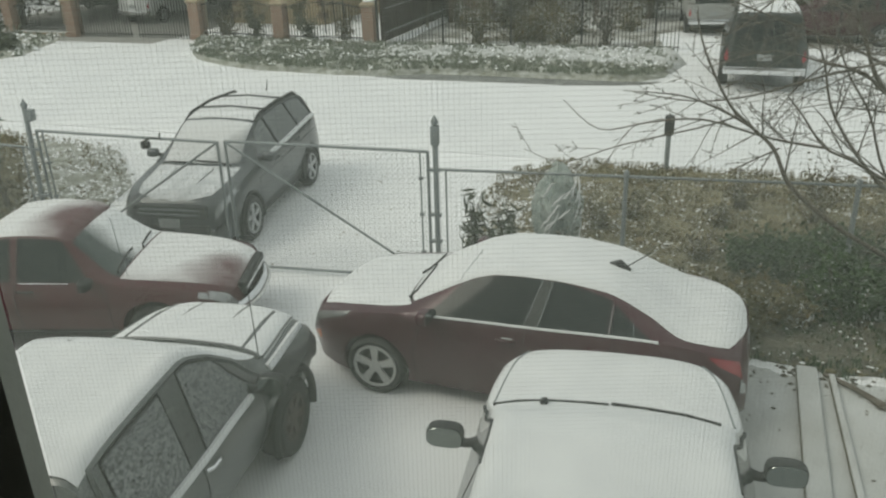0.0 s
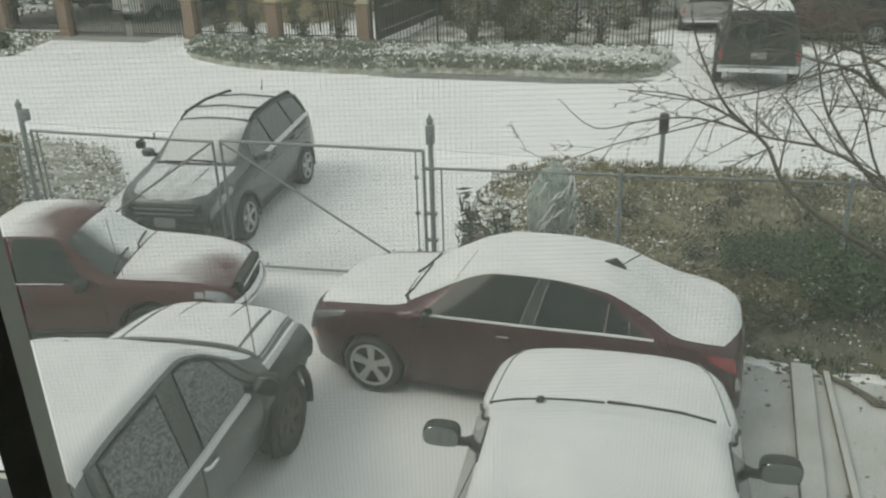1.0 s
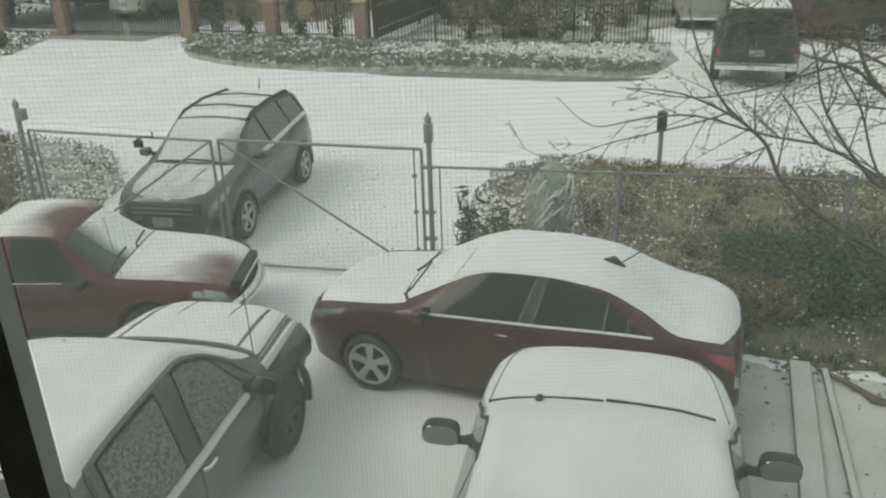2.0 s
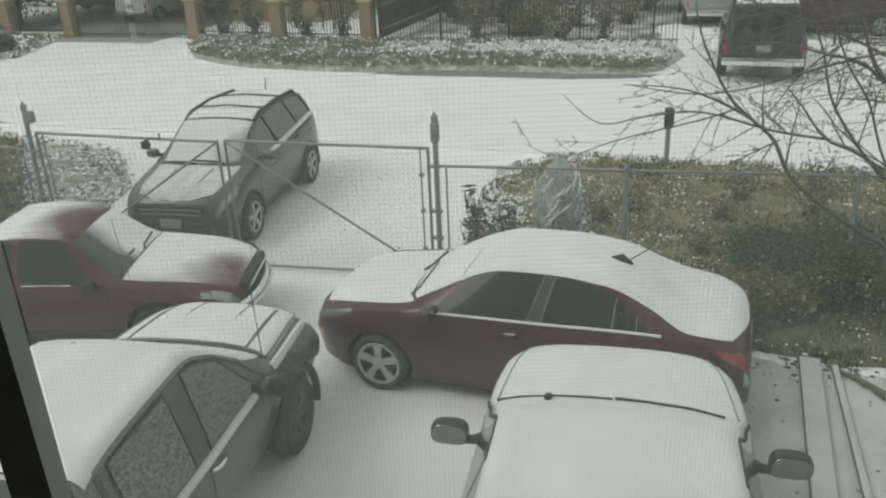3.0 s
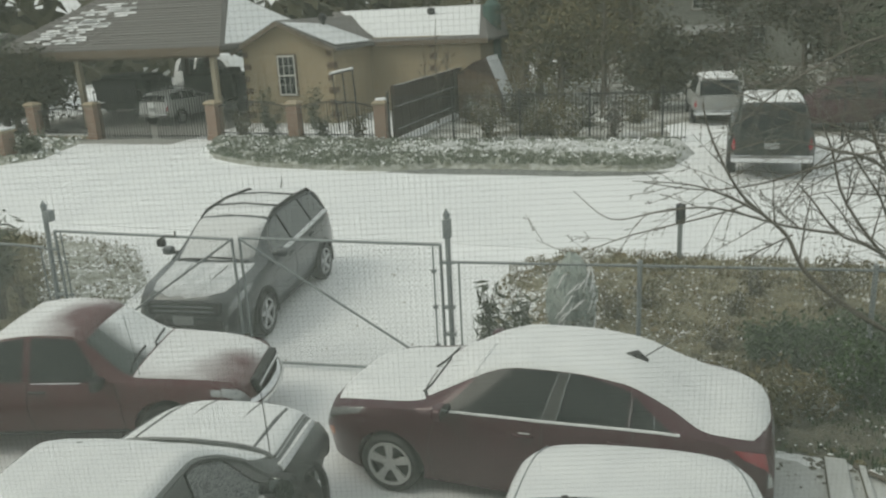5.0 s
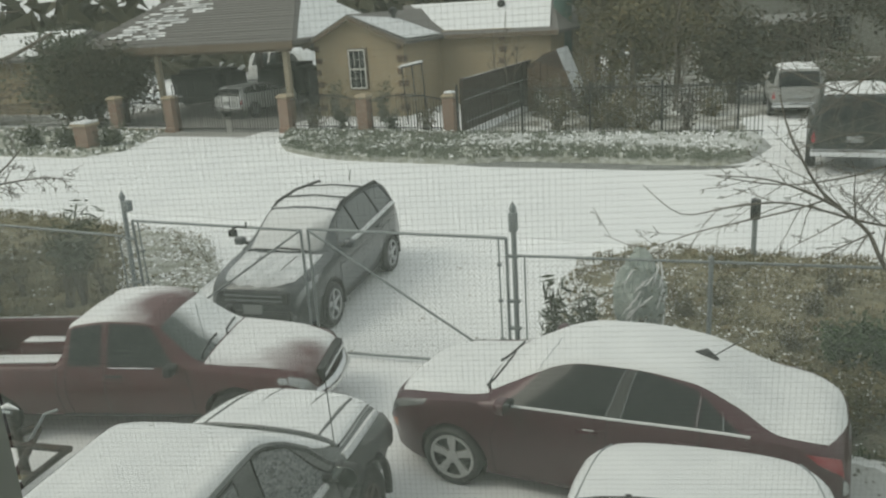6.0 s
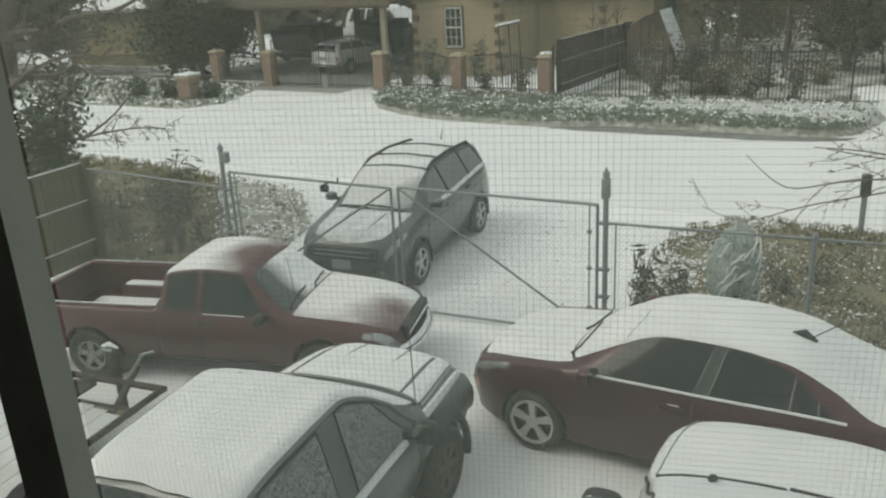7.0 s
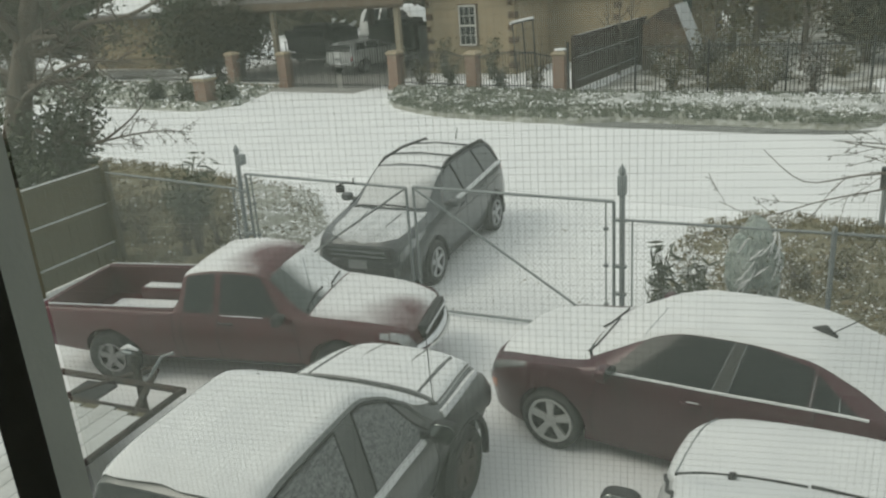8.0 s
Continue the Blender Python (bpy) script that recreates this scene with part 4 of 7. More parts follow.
def door_handle(parent, body, x, u, side, mat):
    p, n = body.at(x, u, side), body.normal(x, u, side)
    a_ = body.at(x - 0.10, u, side)
    b_ = body.at(x + 0.09, u, side)
    return part("door_handle", tube([a_ - n * 0.005, a_ * 0.8 + b_ * 0.2 + n * 0.03, a_ * 0.2 + b_ * 0.8 + n * 0.035, b_ - n * 0.005], 0.017, 6), mat, parent, smooth=50)


def arch_trim(parent, x, y, z, r, mat, name="wheel_arch", a0=-15, a1=195, wide=0.035):
    for s in (1, -1):
        pts = [(x + math.cos(radians(a0 + (a1 - a0) * k / 16)) * r, s * y, z + math.sin(radians(a0 + (a1 - a0) * k / 16)) * r) for k in range(17)]
        part(name, tube(pts, wide, 6), mat, parent, smooth=50)


def red_sedan():
    car = thing("sedan", along((0.70, 7.80), 159.8), "dark red four-door sedan with snow on hood, roof and trunk", "car", "cars in the snowy yard")
    K = {"top_z": [(-2.33, 0.66), (-2.29, 0.93), (-2.20, 1.035), (-2.05, 1.085), (-1.72, 1.125), (-1.45, 1.225), (-0.95, 1.42), (-0.45, 1.475), (0.05, 1.46), (0.42, 1.375), (0.75, 1.225), (1.08, 1.035), (1.25, 1.005), (1.75, 0.945), (2.02, 0.87), (2.17, 0.77), (2.26, 0.62), (2.29, 0.48)],
         "edge_z": [(-2.33, 0.64), (-2.29, 0.89), (-2.20, 0.99), (-2.05, 1.04), (-1.72, 1.085), (-1.45, 1.195), (-0.95, 1.385), (-0.45, 1.43), (0.05, 1.415), (0.42, 1.315), (0.75, 1.15), (1.08, 1.0), (1.25, 0.97), (1.75, 0.915), (2.02, 0.84), (2.17, 0.74), (2.26, 0.60), (2.29, 0.46)],
         "edge_w": [(-2.33, 0.36), (-2.26, 0.46), (-2.15, 0.54), (-1.95, 0.63), (-1.72, 0.655), (-1.4, 0.60), (-0.9, 0.555), (0.05, 0.545), (0.45, 0.58), (1.08, 0.665), (1.6, 0.65), (2.0, 0.55), (2.17, 0.43), (2.29, 0.30)],
         "belt_z": [(-2.33, 0.62), (-2.24, 0.90), (-1.72, 1.045), (-1.4, 1.06), (-0.3, 1.02), (0.7, 0.985), (1.08, 0.955), (1.75, 0.865), (2.05, 0.77), (2.29, 0.45)],
         "belt_w": [(-2.33, 0.48), (-2.26, 0.60), (-2.15, 0.69), (-1.95, 0.78), (-1.72, 0.81), (-1.0, 0.83), (0.6, 0.83), (1.1, 0.82), (1.7, 0.80), (2.0, 0.72), (2.2, 0.55), (2.29, 0.40)],
         "mid_w": [(-2.33, 0.60), (-2.24, 0.73), (-2.0, 0.84), (-1.8, 0.88), (-1.0, 0.895), (0.8, 0.895), (1.6, 0.885), (1.95, 0.80), (2.16, 0.62), (2.29, 0.44)],
         "mid_z": [(-2.33, 0.56), (-1.9, 0.68), (0.0, 0.62), (1.9, 0.60), (2.29, 0.41)],
         "sill_w": [(-2.33, 0.54), (-2.1, 0.74), (-1.6, 0.83), (1.6, 0.83), (2.05, 0.66), (2.29, 0.38)],
         "low": [(-2.33, 0.34), (-2.1, 0.25), (-1.5, 0.20), (1.6, 0.19), (2.1, 0.21), (2.29, 0.26)]}
    b = Body(K)
    body = part("body", b.shell("body", M_SED, cuts=((1.34, 0.33, 0.375, 0.82), (-1.345, 0.33, 0.375, 0.82))), None, car)
    for s in (1, -1):
        part("side_window", b.patch([(-0.24, 3.07), (0.84, 3.06), (0.42, 3.92), (-0.38, 3.95)], 0.005, M_SEDGLASS, "side_window", s), None, car)
        part("side_window", b.patch([(-1.05, 3.07), (-0.39, 3.07), (-0.49, 3.95), (-1.06, 3.78)], 0.005, M_SEDGLASS, "side_window", s), None, car)
        part("quarter_window", b.patch([(-1.48, 3.10), (-1.08, 3.07), (-1.09, 3.74), (-1.32, 3.42)], 0.005, M_SEDGLASS, "quarter_window", s), None, car)
        part("pillar_trim", b.patch([(-0.38, 3.06), (-0.25, 3.06), (-0.39, 3.93), (-0.48, 3.93)], 0.004, M_PLASTIC, "pillar_trim", s, 4), None, car)
        for xa, xb, ub in ((-0.245, -0.385, 3.92), (-0.385, -0.485, 3.92), (-1.065, -1.075, 3.70), (-1.30, -1.28, 3.48)):
            part("glass_edge", b.seam([(xa, 3.08), ((xa + xb) / 2, (3.08 + ub) / 2), (xb, ub)], M_STEEL, "glass_edge", s, 0.004, 0.006), None, car)
        part("belt_trim", b.seam([(-1.52, 3.05), (-0.5, 3.03), (0.72, 3.03)], M_CARSNOW, "belt_trim", s, 0.014, 0.008), None, car, "bright strip with a line of snow")
        for xs in ([(-0.26, 1.1), (-0.26, 2.0), (-0.27, 3.0)], [(0.88, 1.1), (0.90, 2.0), (0.80, 3.0)], [(-1.12, 1.6), (-1.08, 2.3), (-1.12, 3.0)], [(0.85, 1.12), (-0.95, 1.12)]):
            part("door_seam", b.seam(xs, M_PLASTIC, "door_seam", s, 0.005, -0.001), None, body)
        door_handle(car, b, -0.08, 2.62, s, M_SED)
        part("handle_snow", b.seam([(-0.16, 2.70), (-0.05, 2.70)], M_CARSNOW, "handle_snow", s, 0.006, 0.034), None, car)
        door_handle(car, b, -0.98, 2.66, s, M_SED)
        part("headlamp", b.patch([(1.66, 2.80), (2.16, 2.45), (2.12, 3.0), (1.62, 3.12)], 0.006, M_DIMLAMP, "headlamp", s), None, car)
        part("tail_lamp", b.patch([(-2.27, 2.52), (-2.06, 2.66), (-1.96, 2.86), (-2.23, 2.95)], 0.006, M_TAIL, "tail_lamp", s), None, car)
        part("reversing_lamp", b.patch([(-2.322, 2.05), (-2.265, 2.05), (-2.262, 2.5), (-2.315, 2.5)], 0.006, M_LAMP, "reversing_lamp", s), None, car)
        part("indicator", b.patch([(2.02, 1.75), (2.17, 1.75), (2.15, 2.1), (2.02, 2.1)], 0.006, M_AMBER, "indicator", s), None, car)
        mirror(car, b, 0.70, 3.1, s, M_SED, (0.09, 0.20, 0.14), 0.06, -0.01)
        for x in (1.34, -1.345):
            wheel(car, x, s * 0.80, 0.325, 0.238, 0.21, 5, True, M_BRIGHTRIM)
    part("grille", b.patch([(2.275, 2.0), (2.277, 2.0), (2.25, 2.9), (2.24, 2.9)], 0.01, M_PLASTIC, "grille", 1), None, car)
    part("rear_bumper_insert", bx(-2.315, -2.25, -0.42, 0.42, 0.33, 0.44, 0.02), M_PLASTIC, car)
    part("licence_plate", bx(-2.31, -2.292, -0.16, 0.16, 0.70, 0.84, 0.004), M_PLATE, car)
    part("hood_snow", b.cover(1.085, 2.12, 3.70, M_CARSNOW, "hood_snow", 0.011, seed=3, rag=0.02, bow=(-0.12, -0.10)), None, car, "even white snow sheet")
    part("windscreen", b.patch([(0.50, 4.25), (1.08, 4.10), (1.05, 6), (0.44, 6)], 0.003, M_GLASS, "windscreen", 1), None, car)
    part("roof_snow", b.cover(-2.27, 1.075, lambda s: 3.90 if s > 0.82 else 3.97 if s > 0.24 else 3.97 - 0.40 * min((0.24 - s) / 0.12, 1), M_CARSNOW, "roof_snow", 0.013, nx=64, seed=7, rag=0.012, bow=(0.14, -0.13)), None, car, "unbroken white snow over roof and trunk")
    part("roof_seam", b.seam([(0.46, 3.95), (0.43, 4.8), (0.42, 6.0)], M_DUST, "roof_seam", 1, 0.004, 0.022), None, car)
    wiper(car, b, [(1.03, 0.58), (0.99, 0.46), (0.99, 0.20), (1.01, -0.1), (1.03, -0.24)], 0.016)
    wiper(car, b, [(1.12, -0.02), (1.08, -0.14), (1.05, -0.40), (1.06, -0.60)], 0.016)
    fin = part("roof_antenna", tube([(-0.92, 0, 1.435), (-1.02, 0, 1.445), (-1.13, 0, 1.38)], [0.012, 0.045, 0.02], 8), M_PLASTIC, car, "black antenna foot", smooth=50)
    part("mast", tube([(-1.08, 0, 1.41), (-1.32, 0, 1.60)], 0.006, 5), M_PLASTIC, fin)
    return car


def grey_suv():
    car = thing("suv", along((-3.75, 13.37), -100.7), "dark grey crossover SUV dusted with snow, parked beyond the gate", "car", "cars in the snowy yard")
    K = {"top_z": [(-2.26, 0.70), (-2.22, 1.02), (-2.12, 1.30), (-1.92, 1.61), (-1.5, 1.675), (-0.6, 1.705), (0.1, 1.67), (0.42, 1.58), (1.16, 1.12), (1.3, 1.09), (1.8, 1.02), (2.08, 0.91), (2.20, 0.72), (2.26, 0.52)],
         "edge_z": [(-2.26, 0.68), (-2.22, 0.98), (-2.12, 1.24), (-1.92, 1.53), (-1.5, 1.61), (-0.6, 1.64), (0.1, 1.60), (0.42, 1.50), (1.16, 1.08), (1.3, 1.05), (1.8, 0.98), (2.08, 0.88), (2.20, 0.70), (2.26, 0.50)],
         "edge_w": [(-2.26, 0.60), (-2.15, 0.66), (-1.9, 0.58), (-0.6, 0.62), (0.2, 0.62), (0.42, 0.62), (1.16, 0.66), (1.7, 0.63), (2.05, 0.54), (2.26, 0.40)],
         "belt_z": [(-2.26, 0.66), (-2.15, 1.05), (-1.6, 1.20), (0.0, 1.13), (1.0, 1.06), (1.6, 0.965), (2.05, 0.84), (2.26, 0.49)],
         "belt_w": [(-2.26, 0.64), (-2.1, 0.76), (-1.5, 0.84), (0.0, 0.86), (1.1, 0.85), (1.7, 0.83), (2.05, 0.74), (2.26, 0.52)],
         "mid_w": [(-2.26, 0.68), (-2.1, 0.82), (-1.5, 0.91), (1.5, 0.915), (1.95, 0.86), (2.15, 0.72), (2.26, 0.56)],
         "mid_z": [(-2.26, 0.60), (0.0, 0.68), (1.9, 0.64), (2.26, 0.45)],
         "sill_w": [(-2.26, 0.6), (-2.0, 0.80), (1.8, 0.83), (2.26, 0.48)],
         "low": [(-2.26, 0.36), (-1.9, 0.27), (1.8, 0.24), (2.26, 0.28)]}
    b = Body(K)
    body = part("body", b.shell("body", M_GREY, cuts=((1.345, 0.35, 0.41, 0.84), (-1.345, 0.35, 0.41, 0.84))), None, car)
    for s in (1, -1):
        part("side_window", b.patch([(0.02, 3.1), (0.86, 3.08), (0.38, 3.88), (0.06, 3.92)], 0.005, M_RIME, "side_window", s), None, car)
        part("side_window", b.patch([(-0.98, 3.1), (-0.06, 3.1), (-0.02, 3.92), (-0.90, 3.92)], 0.005, M_RIME, "side_window", s), None, car)
        part("quarter_window", b.patch([(-1.78, 3.25), (-1.05, 3.12), (-0.97, 3.9), (-1.66, 3.75)], 0.005, M_RIME, "quarter_window", s), None, car)
        for xs in ([(-0.02, 1.1), (-0.02, 2.0), (0.0, 3.0)], [(0.95, 1.1), (0.98, 2.0), (0.92, 3.0)], [(-0.98, 1.7), (-0.95, 2.3), (-1.0, 3.0)], [(0.9, 1.15), (-0.9, 1.15)]):
            part("door_seam", b.seam(xs, M_PLASTIC, "door_seam", s, 0.005, -0.001), None, body)
        part("window_frame", b.seam([(-1.85, 3.2), (-1.70, 3.85), (-0.9, 3.96), (0.06, 3.96), (0.40, 3.92), (0.92, 3.05)], M_GREY, "window_frame", s, 0.014, 0.004), None, car)
        part("body_crease", b.seam([(-1.9, 2.62), (-0.5, 2.50), (0.95, 2.46)], M_GREY, "body_crease", s, 0.018, -0.004), None, car)
        part("sill_cladding", b.patch([(-0.92, 1.02), (0.92, 1.02), (0.92, 1.36), (-0.92, 1.36)], 0.012, M_PLASTIC, "sill_cladding", s, 8, 3), None, car, "black plastic sill")
        part("fog_recess", b.patch([(1.98, 1.5), (2.20, 1.5), (2.18, 2.05), (2.0, 2.05)], 0.008, M_PLASTIC, "fog_recess", s, 4, 3), None, car)
        part("pillar_trim", b.seam([(-0.02, 3.05), (0.02, 3.95)], M_PLASTIC, "pillar_trim", s, 0.02, 0.004), None, car)
        part("pillar_trim", b.seam([(-1.0, 3.05), (-0.93, 3.95)], M_PLASTIC, "pillar_trim", s, 0.02, 0.004), None, car)
        part("belt_snow", b.seam([(-1.95, 3.10), (-1.2, 3.0), (-0.5, 2.98), (0.5, 2.97)], M_CARSNOW, "belt_snow", s, 0.040, 0.006), None, car)
        door_handle(car, b, 0.18, 2.66, s, M_GREY)
        door_handle(car, b, -0.82, 2.68, s, M_GREY)
        part("headlamp", b.patch([(1.70, 2.75), (2.17, 2.5), (2.13, 2.98), (1.66, 3.1)], 0.006, M_LAMP, "headlamp", s), None, car)
        part("marker_lamp", b.patch([(1.60, 2.7), (1.70, 2.72), (1.67, 2.98), (1.58, 2.98)], 0.006, M_DIMLAMP, "marker_lamp", s), None, car)
        part("tail_lamp", b.patch([(-2.22, 2.75), (-1.95, 2.8), (-1.93, 3.12), (-2.18, 3.2)], 0.006, M_TAIL, "tail_lamp", s), None, car)
        mirror(car, b, 0.72, 3.08, s, M_GREY, (0.09, 0.20, 0.14), 0.05, 0.0)
        arch_trim(car, 1.345, 0.905, 0.35, 0.415, M_PLASTIC, wide=0.028)
        arch_trim(car, -1.345, 0.905, 0.35, 0.415, M_PLASTIC, wide=0.028) if s > 0 else None
        for x in (1.345, -1.345):
            wheel(car, x, s * 0.82, 0.35, 0.235, 0.23, 5, False)
        rail = [b.at(x, 4.10, s) + Vector((0, 0, z)) for x, z in ((-1.72, 0.0), (-1.6, 0.05), (-0.7, 0.055), (0.02, 0.05), (0.22, 0.0))]
        part("roof_rail", tube(rail, 0.026, 8), M_PLASTIC, car, smooth=50)
    for x in (-0.95, -0.18):
        p, q = b.at(x, 4.12, 1), b.at(x, 4.12, -1)
        part("roof_crossbar", tube([p + Vector((0, 0, 0.06)), Vector((x, 0, b.at(x, 6).z + 0.05)), q + Vector((0, 0, 0.06))], 0.014, 6), M_PLASTIC, car, smooth=50)
    part("grille", bx(2.12, 2.235, -0.58, 0.58, 0.64, 0.83, 0.03), M_PLASTIC, car)
    for z in (0.70, 0.775):
        part("grille_bar", bx(2.225, 2.25, -0.48, 0.48, z - 0.012, z + 0.012, 0.004), M_STEEL, car)
    part("bumper_grille", bx(2.18, 2.272, -0.62, 0.62, 0.32, 0.55, 0.03), M_PLASTIC, car)
    part("licence_plate", bx(2.255, 2.275, -0.16, 0.16, 0.50, 0.64, 0.004), M_PLATE, car)
    for s in (1, -1):
        part("fog_lamp", lathe([(0.05, 0), (0.05, 0.02), (0.03, 0.03)], "z", 14), M_LAMP, car, m=pose(2.19, s * 0.62, 0.45, 0, 90, 0))
    part("hood_snow", b.cover(1.18, 2.12, 3.84, M_DUST, "hood_snow", 0.010, seed=5, rag=0.03, bow=(-0.08, -0.14)), None, car, "thin grey-white snow on the hood")
    for y in (-0.28, 0.28):
        part("hood_crease", tube([(1.28, y * 1.1, b.at(1.28, 5.4).z + 0.013), (1.7, y, b.at(1.7, 5.4).z + 0.013), (2.0, y * 0.85, b.at(2.0, 5.4).z + 0.011)], 0.008, 5), M_GREY, car)
    part("windscreen_snow", b.cover(0.30, 1.12, 4.12, M_SUVSCREEN, "windscreen_snow", 0.010, nx=30, nu=14, seed=8, rag=0.01, bow=(0.0, -0.08)), None, car, "snow on the windscreen")
    part("roof_snow", b.cover(-1.85, 0.24, 4.2, M_CARSNOW, "roof_snow", 0.012, seed=2, rag=0.02), None, car, "snow on the roof")
    wiper(car, b, [(1.16, 0.56), (1.10, 0.3), (1.08, -0.10), (1.10, -0.16)], 0.03)
    wiper(car, b, [(1.18, -0.02), (1.12, -0.2), (1.10, -0.5), (1.12, -0.62)], 0.03)
    part("roof_antenna", tube([(-1.72, 0, 1.60), (-1.78, 0, 1.68), (-1.86, 0, 1.84)], [0.03, 0.012, 0.005], 6), M_PLASTIC, car)
    return car


def red_pickup():
    car = thing("pickup_truck", along((-4.97, 9.10), -1.0), "faded red extended-cab pickup truck with patchy snow", "pickup truck", "cars in the snowy yard")
    K = {"top_z": [(-2.58, 1.00), (-0.62, 1.00), (-0.58, 1.06), (-0.50, 1.40), (-0.38, 1.48), (0.05, 1.525), (0.48, 1.50), (0.62, 1.44), (1.17, 1.02), (1.28, 1.00), (1.9, 0.94), (2.25, 0.86), (2.44, 0.76), (2.52, 0.55)],
         "edge_z": [(-2.58, 0.99), (-0.62, 0.99), (-0.58, 1.05), (-0.50, 1.35), (-0.38, 1.425), (0.05, 1.465), (0.48, 1.44), (0.62, 1.375), (1.17, 0.985), (1.28, 0.97), (1.9, 0.91), (2.25, 0.83), (2.44, 0.74), (2.52, 0.54)],
         "edge_w": [(-2.58, 0.70), (-0.63, 0.72), (-0.50, 0.62), (-0.36, 0.60), (0.55, 0.585), (1.17, 0.70), (1.9, 0.66), (2.3, 0.58), (2.52, 0.46)],
         "belt_z": [(-2.58, 0.97), (-0.8, 0.97), (1.0, 0.95), (1.9, 0.86), (2.35, 0.78), (2.52, 0.52)],
         "belt_w": [(-2.58, 0.77), (-0.8, 0.79), (1.1, 0.80), (1.9, 0.77), (2.3, 0.70), (2.52, 0.54)],
         "mid_w": [(-2.58, 0.80), (-2.4, 0.85), (1.9, 0.86), (2.3, 0.80), (2.52, 0.62)],
         "mid_z": [(-2.58, 0.70), (2.2, 0.66), (2.52, 0.47)],
         "sill_w": [(-2.58, 0.74), (2.2, 0.78), (2.52, 0.56)],
         "low": [(-2.58, 0.44), (-1.8, 0.36), (1.9, 0.34), (2.52, 0.38)]}
    b = Body(K)
    body = part("body", b.shell("body", M_TRK, cuts=((1.56, 0.34, 0.41, 0.80), (-1.57, 0.34, 0.41, 0.80), (-2.52, -0.66, -0.68, 0.68, 0.56, 1.3)), stations=80), None, car)
    part("bed_liner", bx(-2.515, -0.665, -0.675, 0.675, 0.55, 0.575), M_TRK, car)
    part("bed_snow", bx(-2.25, -0.68, -0.66, 0.44, 0.576, 0.60, 0.01), M_CARSNOW, car, "snow lying on the bed floor")
    for s in (1, -1):
        part("wheel_housing", bx(-1.95, -1.20, s * 0.56 - 0.11, s * 0.56 + 0.11, 0.576, 0.76, 0.05), M_TRK, car, smooth=50)
        part("housing_snow", bx(-1.88, -1.28, s * 0.56 - 0.08, s * 0.56 + 0.09, 0.758, 0.778, 0.009), M_CARSNOW, car, "snow on the wheel housing", smooth=50)
        part("rocker_trim", b.seam([(-0.62, 1.06), (1.10, 1.06)], M_PLASTIC, "rocker_trim", s, 0.02, 0.0), None, car)
        part("side_window", b.patch([(0.03, 3.10), (0.93, 3.08), (0.55, 3.88), (0.05, 3.9)], 0.005, M_GLASS, "side_window", s), None, car)
        part("rear_side_window", b.patch([(-0.46, 3.12), (-0.05, 3.10), (-0.04, 3.9), (-0.42, 3.88)], 0.005, M_GLASS, "rear_side_window", s), None, car)
        for xs in ([(-0.01, 1.1), (-0.01, 2.0), (0.0, 3.1)], [(1.04, 1.1), (1.06, 2.0), (1.0, 3.0)], [(-0.50, 1.1), (-0.50, 2.0), (-0.49, 3.0)], [(-0.61, 1.1), (-0.61, 2.0), (-0.61, 3.0)]):
            part("door_seam", b.seam(xs, M_PLASTIC, "door_seam", s, 0.006, -0.001), None, body)
        part("window_trim", b.seam([(0.05, 3.04), (0.62, 3.03)], M_CHROME, "window_trim", s, 0.007, 0.003), None, car)
        part("bed_rail", b.seam([(-2.55, 3.9), (-1.6, 3.9), (-0.64, 3.9)], M_TRK, "bed_rail", s, 0.028, 0.004), None, car)
        part("rail_snow", bx(-2.45, -0.72, s * 0.73 - 0.011, s * 0.73 + 0.011, 1.016, 1.028, 0.004), M_DUST, car)
        door_handle(car, b, 0.12, 2.72, s, M_PLASTIC)
        part("headlamp", b.patch([(2.20, 2.40), (2.50, 2.3), (2.46, 2.85), (2.18, 2.95)], 0.008, M_LAMP, "headlamp", s), None, car)
        part("side_marker", b.patch([(2.08, 2.45), (2.19, 2.42), (2.17, 2.8), (2.07, 2.8)], 0.006, M_LAMP, "side_marker", s), None, car)
        part("tail_lamp", b.patch([(-2.575, 2.2), (-2.46, 2.2), (-2.46, 3.0), (-2.575, 3.0)], 0.007, M_TAIL, "tail_lamp", s), None, car)
        mirror(car, b, 0.86, 3.05, s, M_PLASTIC, (0.08, 0.19, 0.14), 0.05, -0.02, snow=False)
        for x in (1.56, -1.57):
            wheel(car, x, s * 0.76, 0.34, 0.195, 0.22, 5, False, M_OLD_RIM)
    part("tailgate", bx(-2.60, -2.55, -0.66, 0.66, 0.52, 1.0, 0.015), M_TRK, car, smooth=40)
    part("rear_bumper", bx(-2.70, -2.58, -0.80, 0.80, 0.42, 0.56, 0.03), M_CHROME, car, "dull chrome step bumper", smooth=40)
    part("front_bumper", tube([(2.58 - 0.36 * abs(k / 6) ** 2.6, 0.84 * k / 6, 0.53) for k in range(-6, 7)], 0.085, 10), M_CHROME, car, "chrome bumper", smooth=50)
    g = part("grille", bx(2.44, 2.535, -0.46, 0.46, 0.62, 0.79, 0.02), M_PLASTIC, car)
    part("grille_bar", bx(2.53, 2.55, -0.46, 0.46, 0.69, 0.725, 0.006), M_CHROME, g)
    part("windscreen_snow", b.cover(0.66, 1.17, 4.06, M_TRUCKGLASS, "windscreen_snow", 0.008, nx=30, nu=16, seed=4, rag=0.0), None, car, "windscreen half clear, half under snow")
    part("roof_snow", b.cover(-0.46, 0.62, 4.02, M_TRUCKROOF, "roof_snow", 0.008, nx=36, nu=18, seed=6, rag=0.0), None, car, "patchy snow with bare red paint by the windscreen")
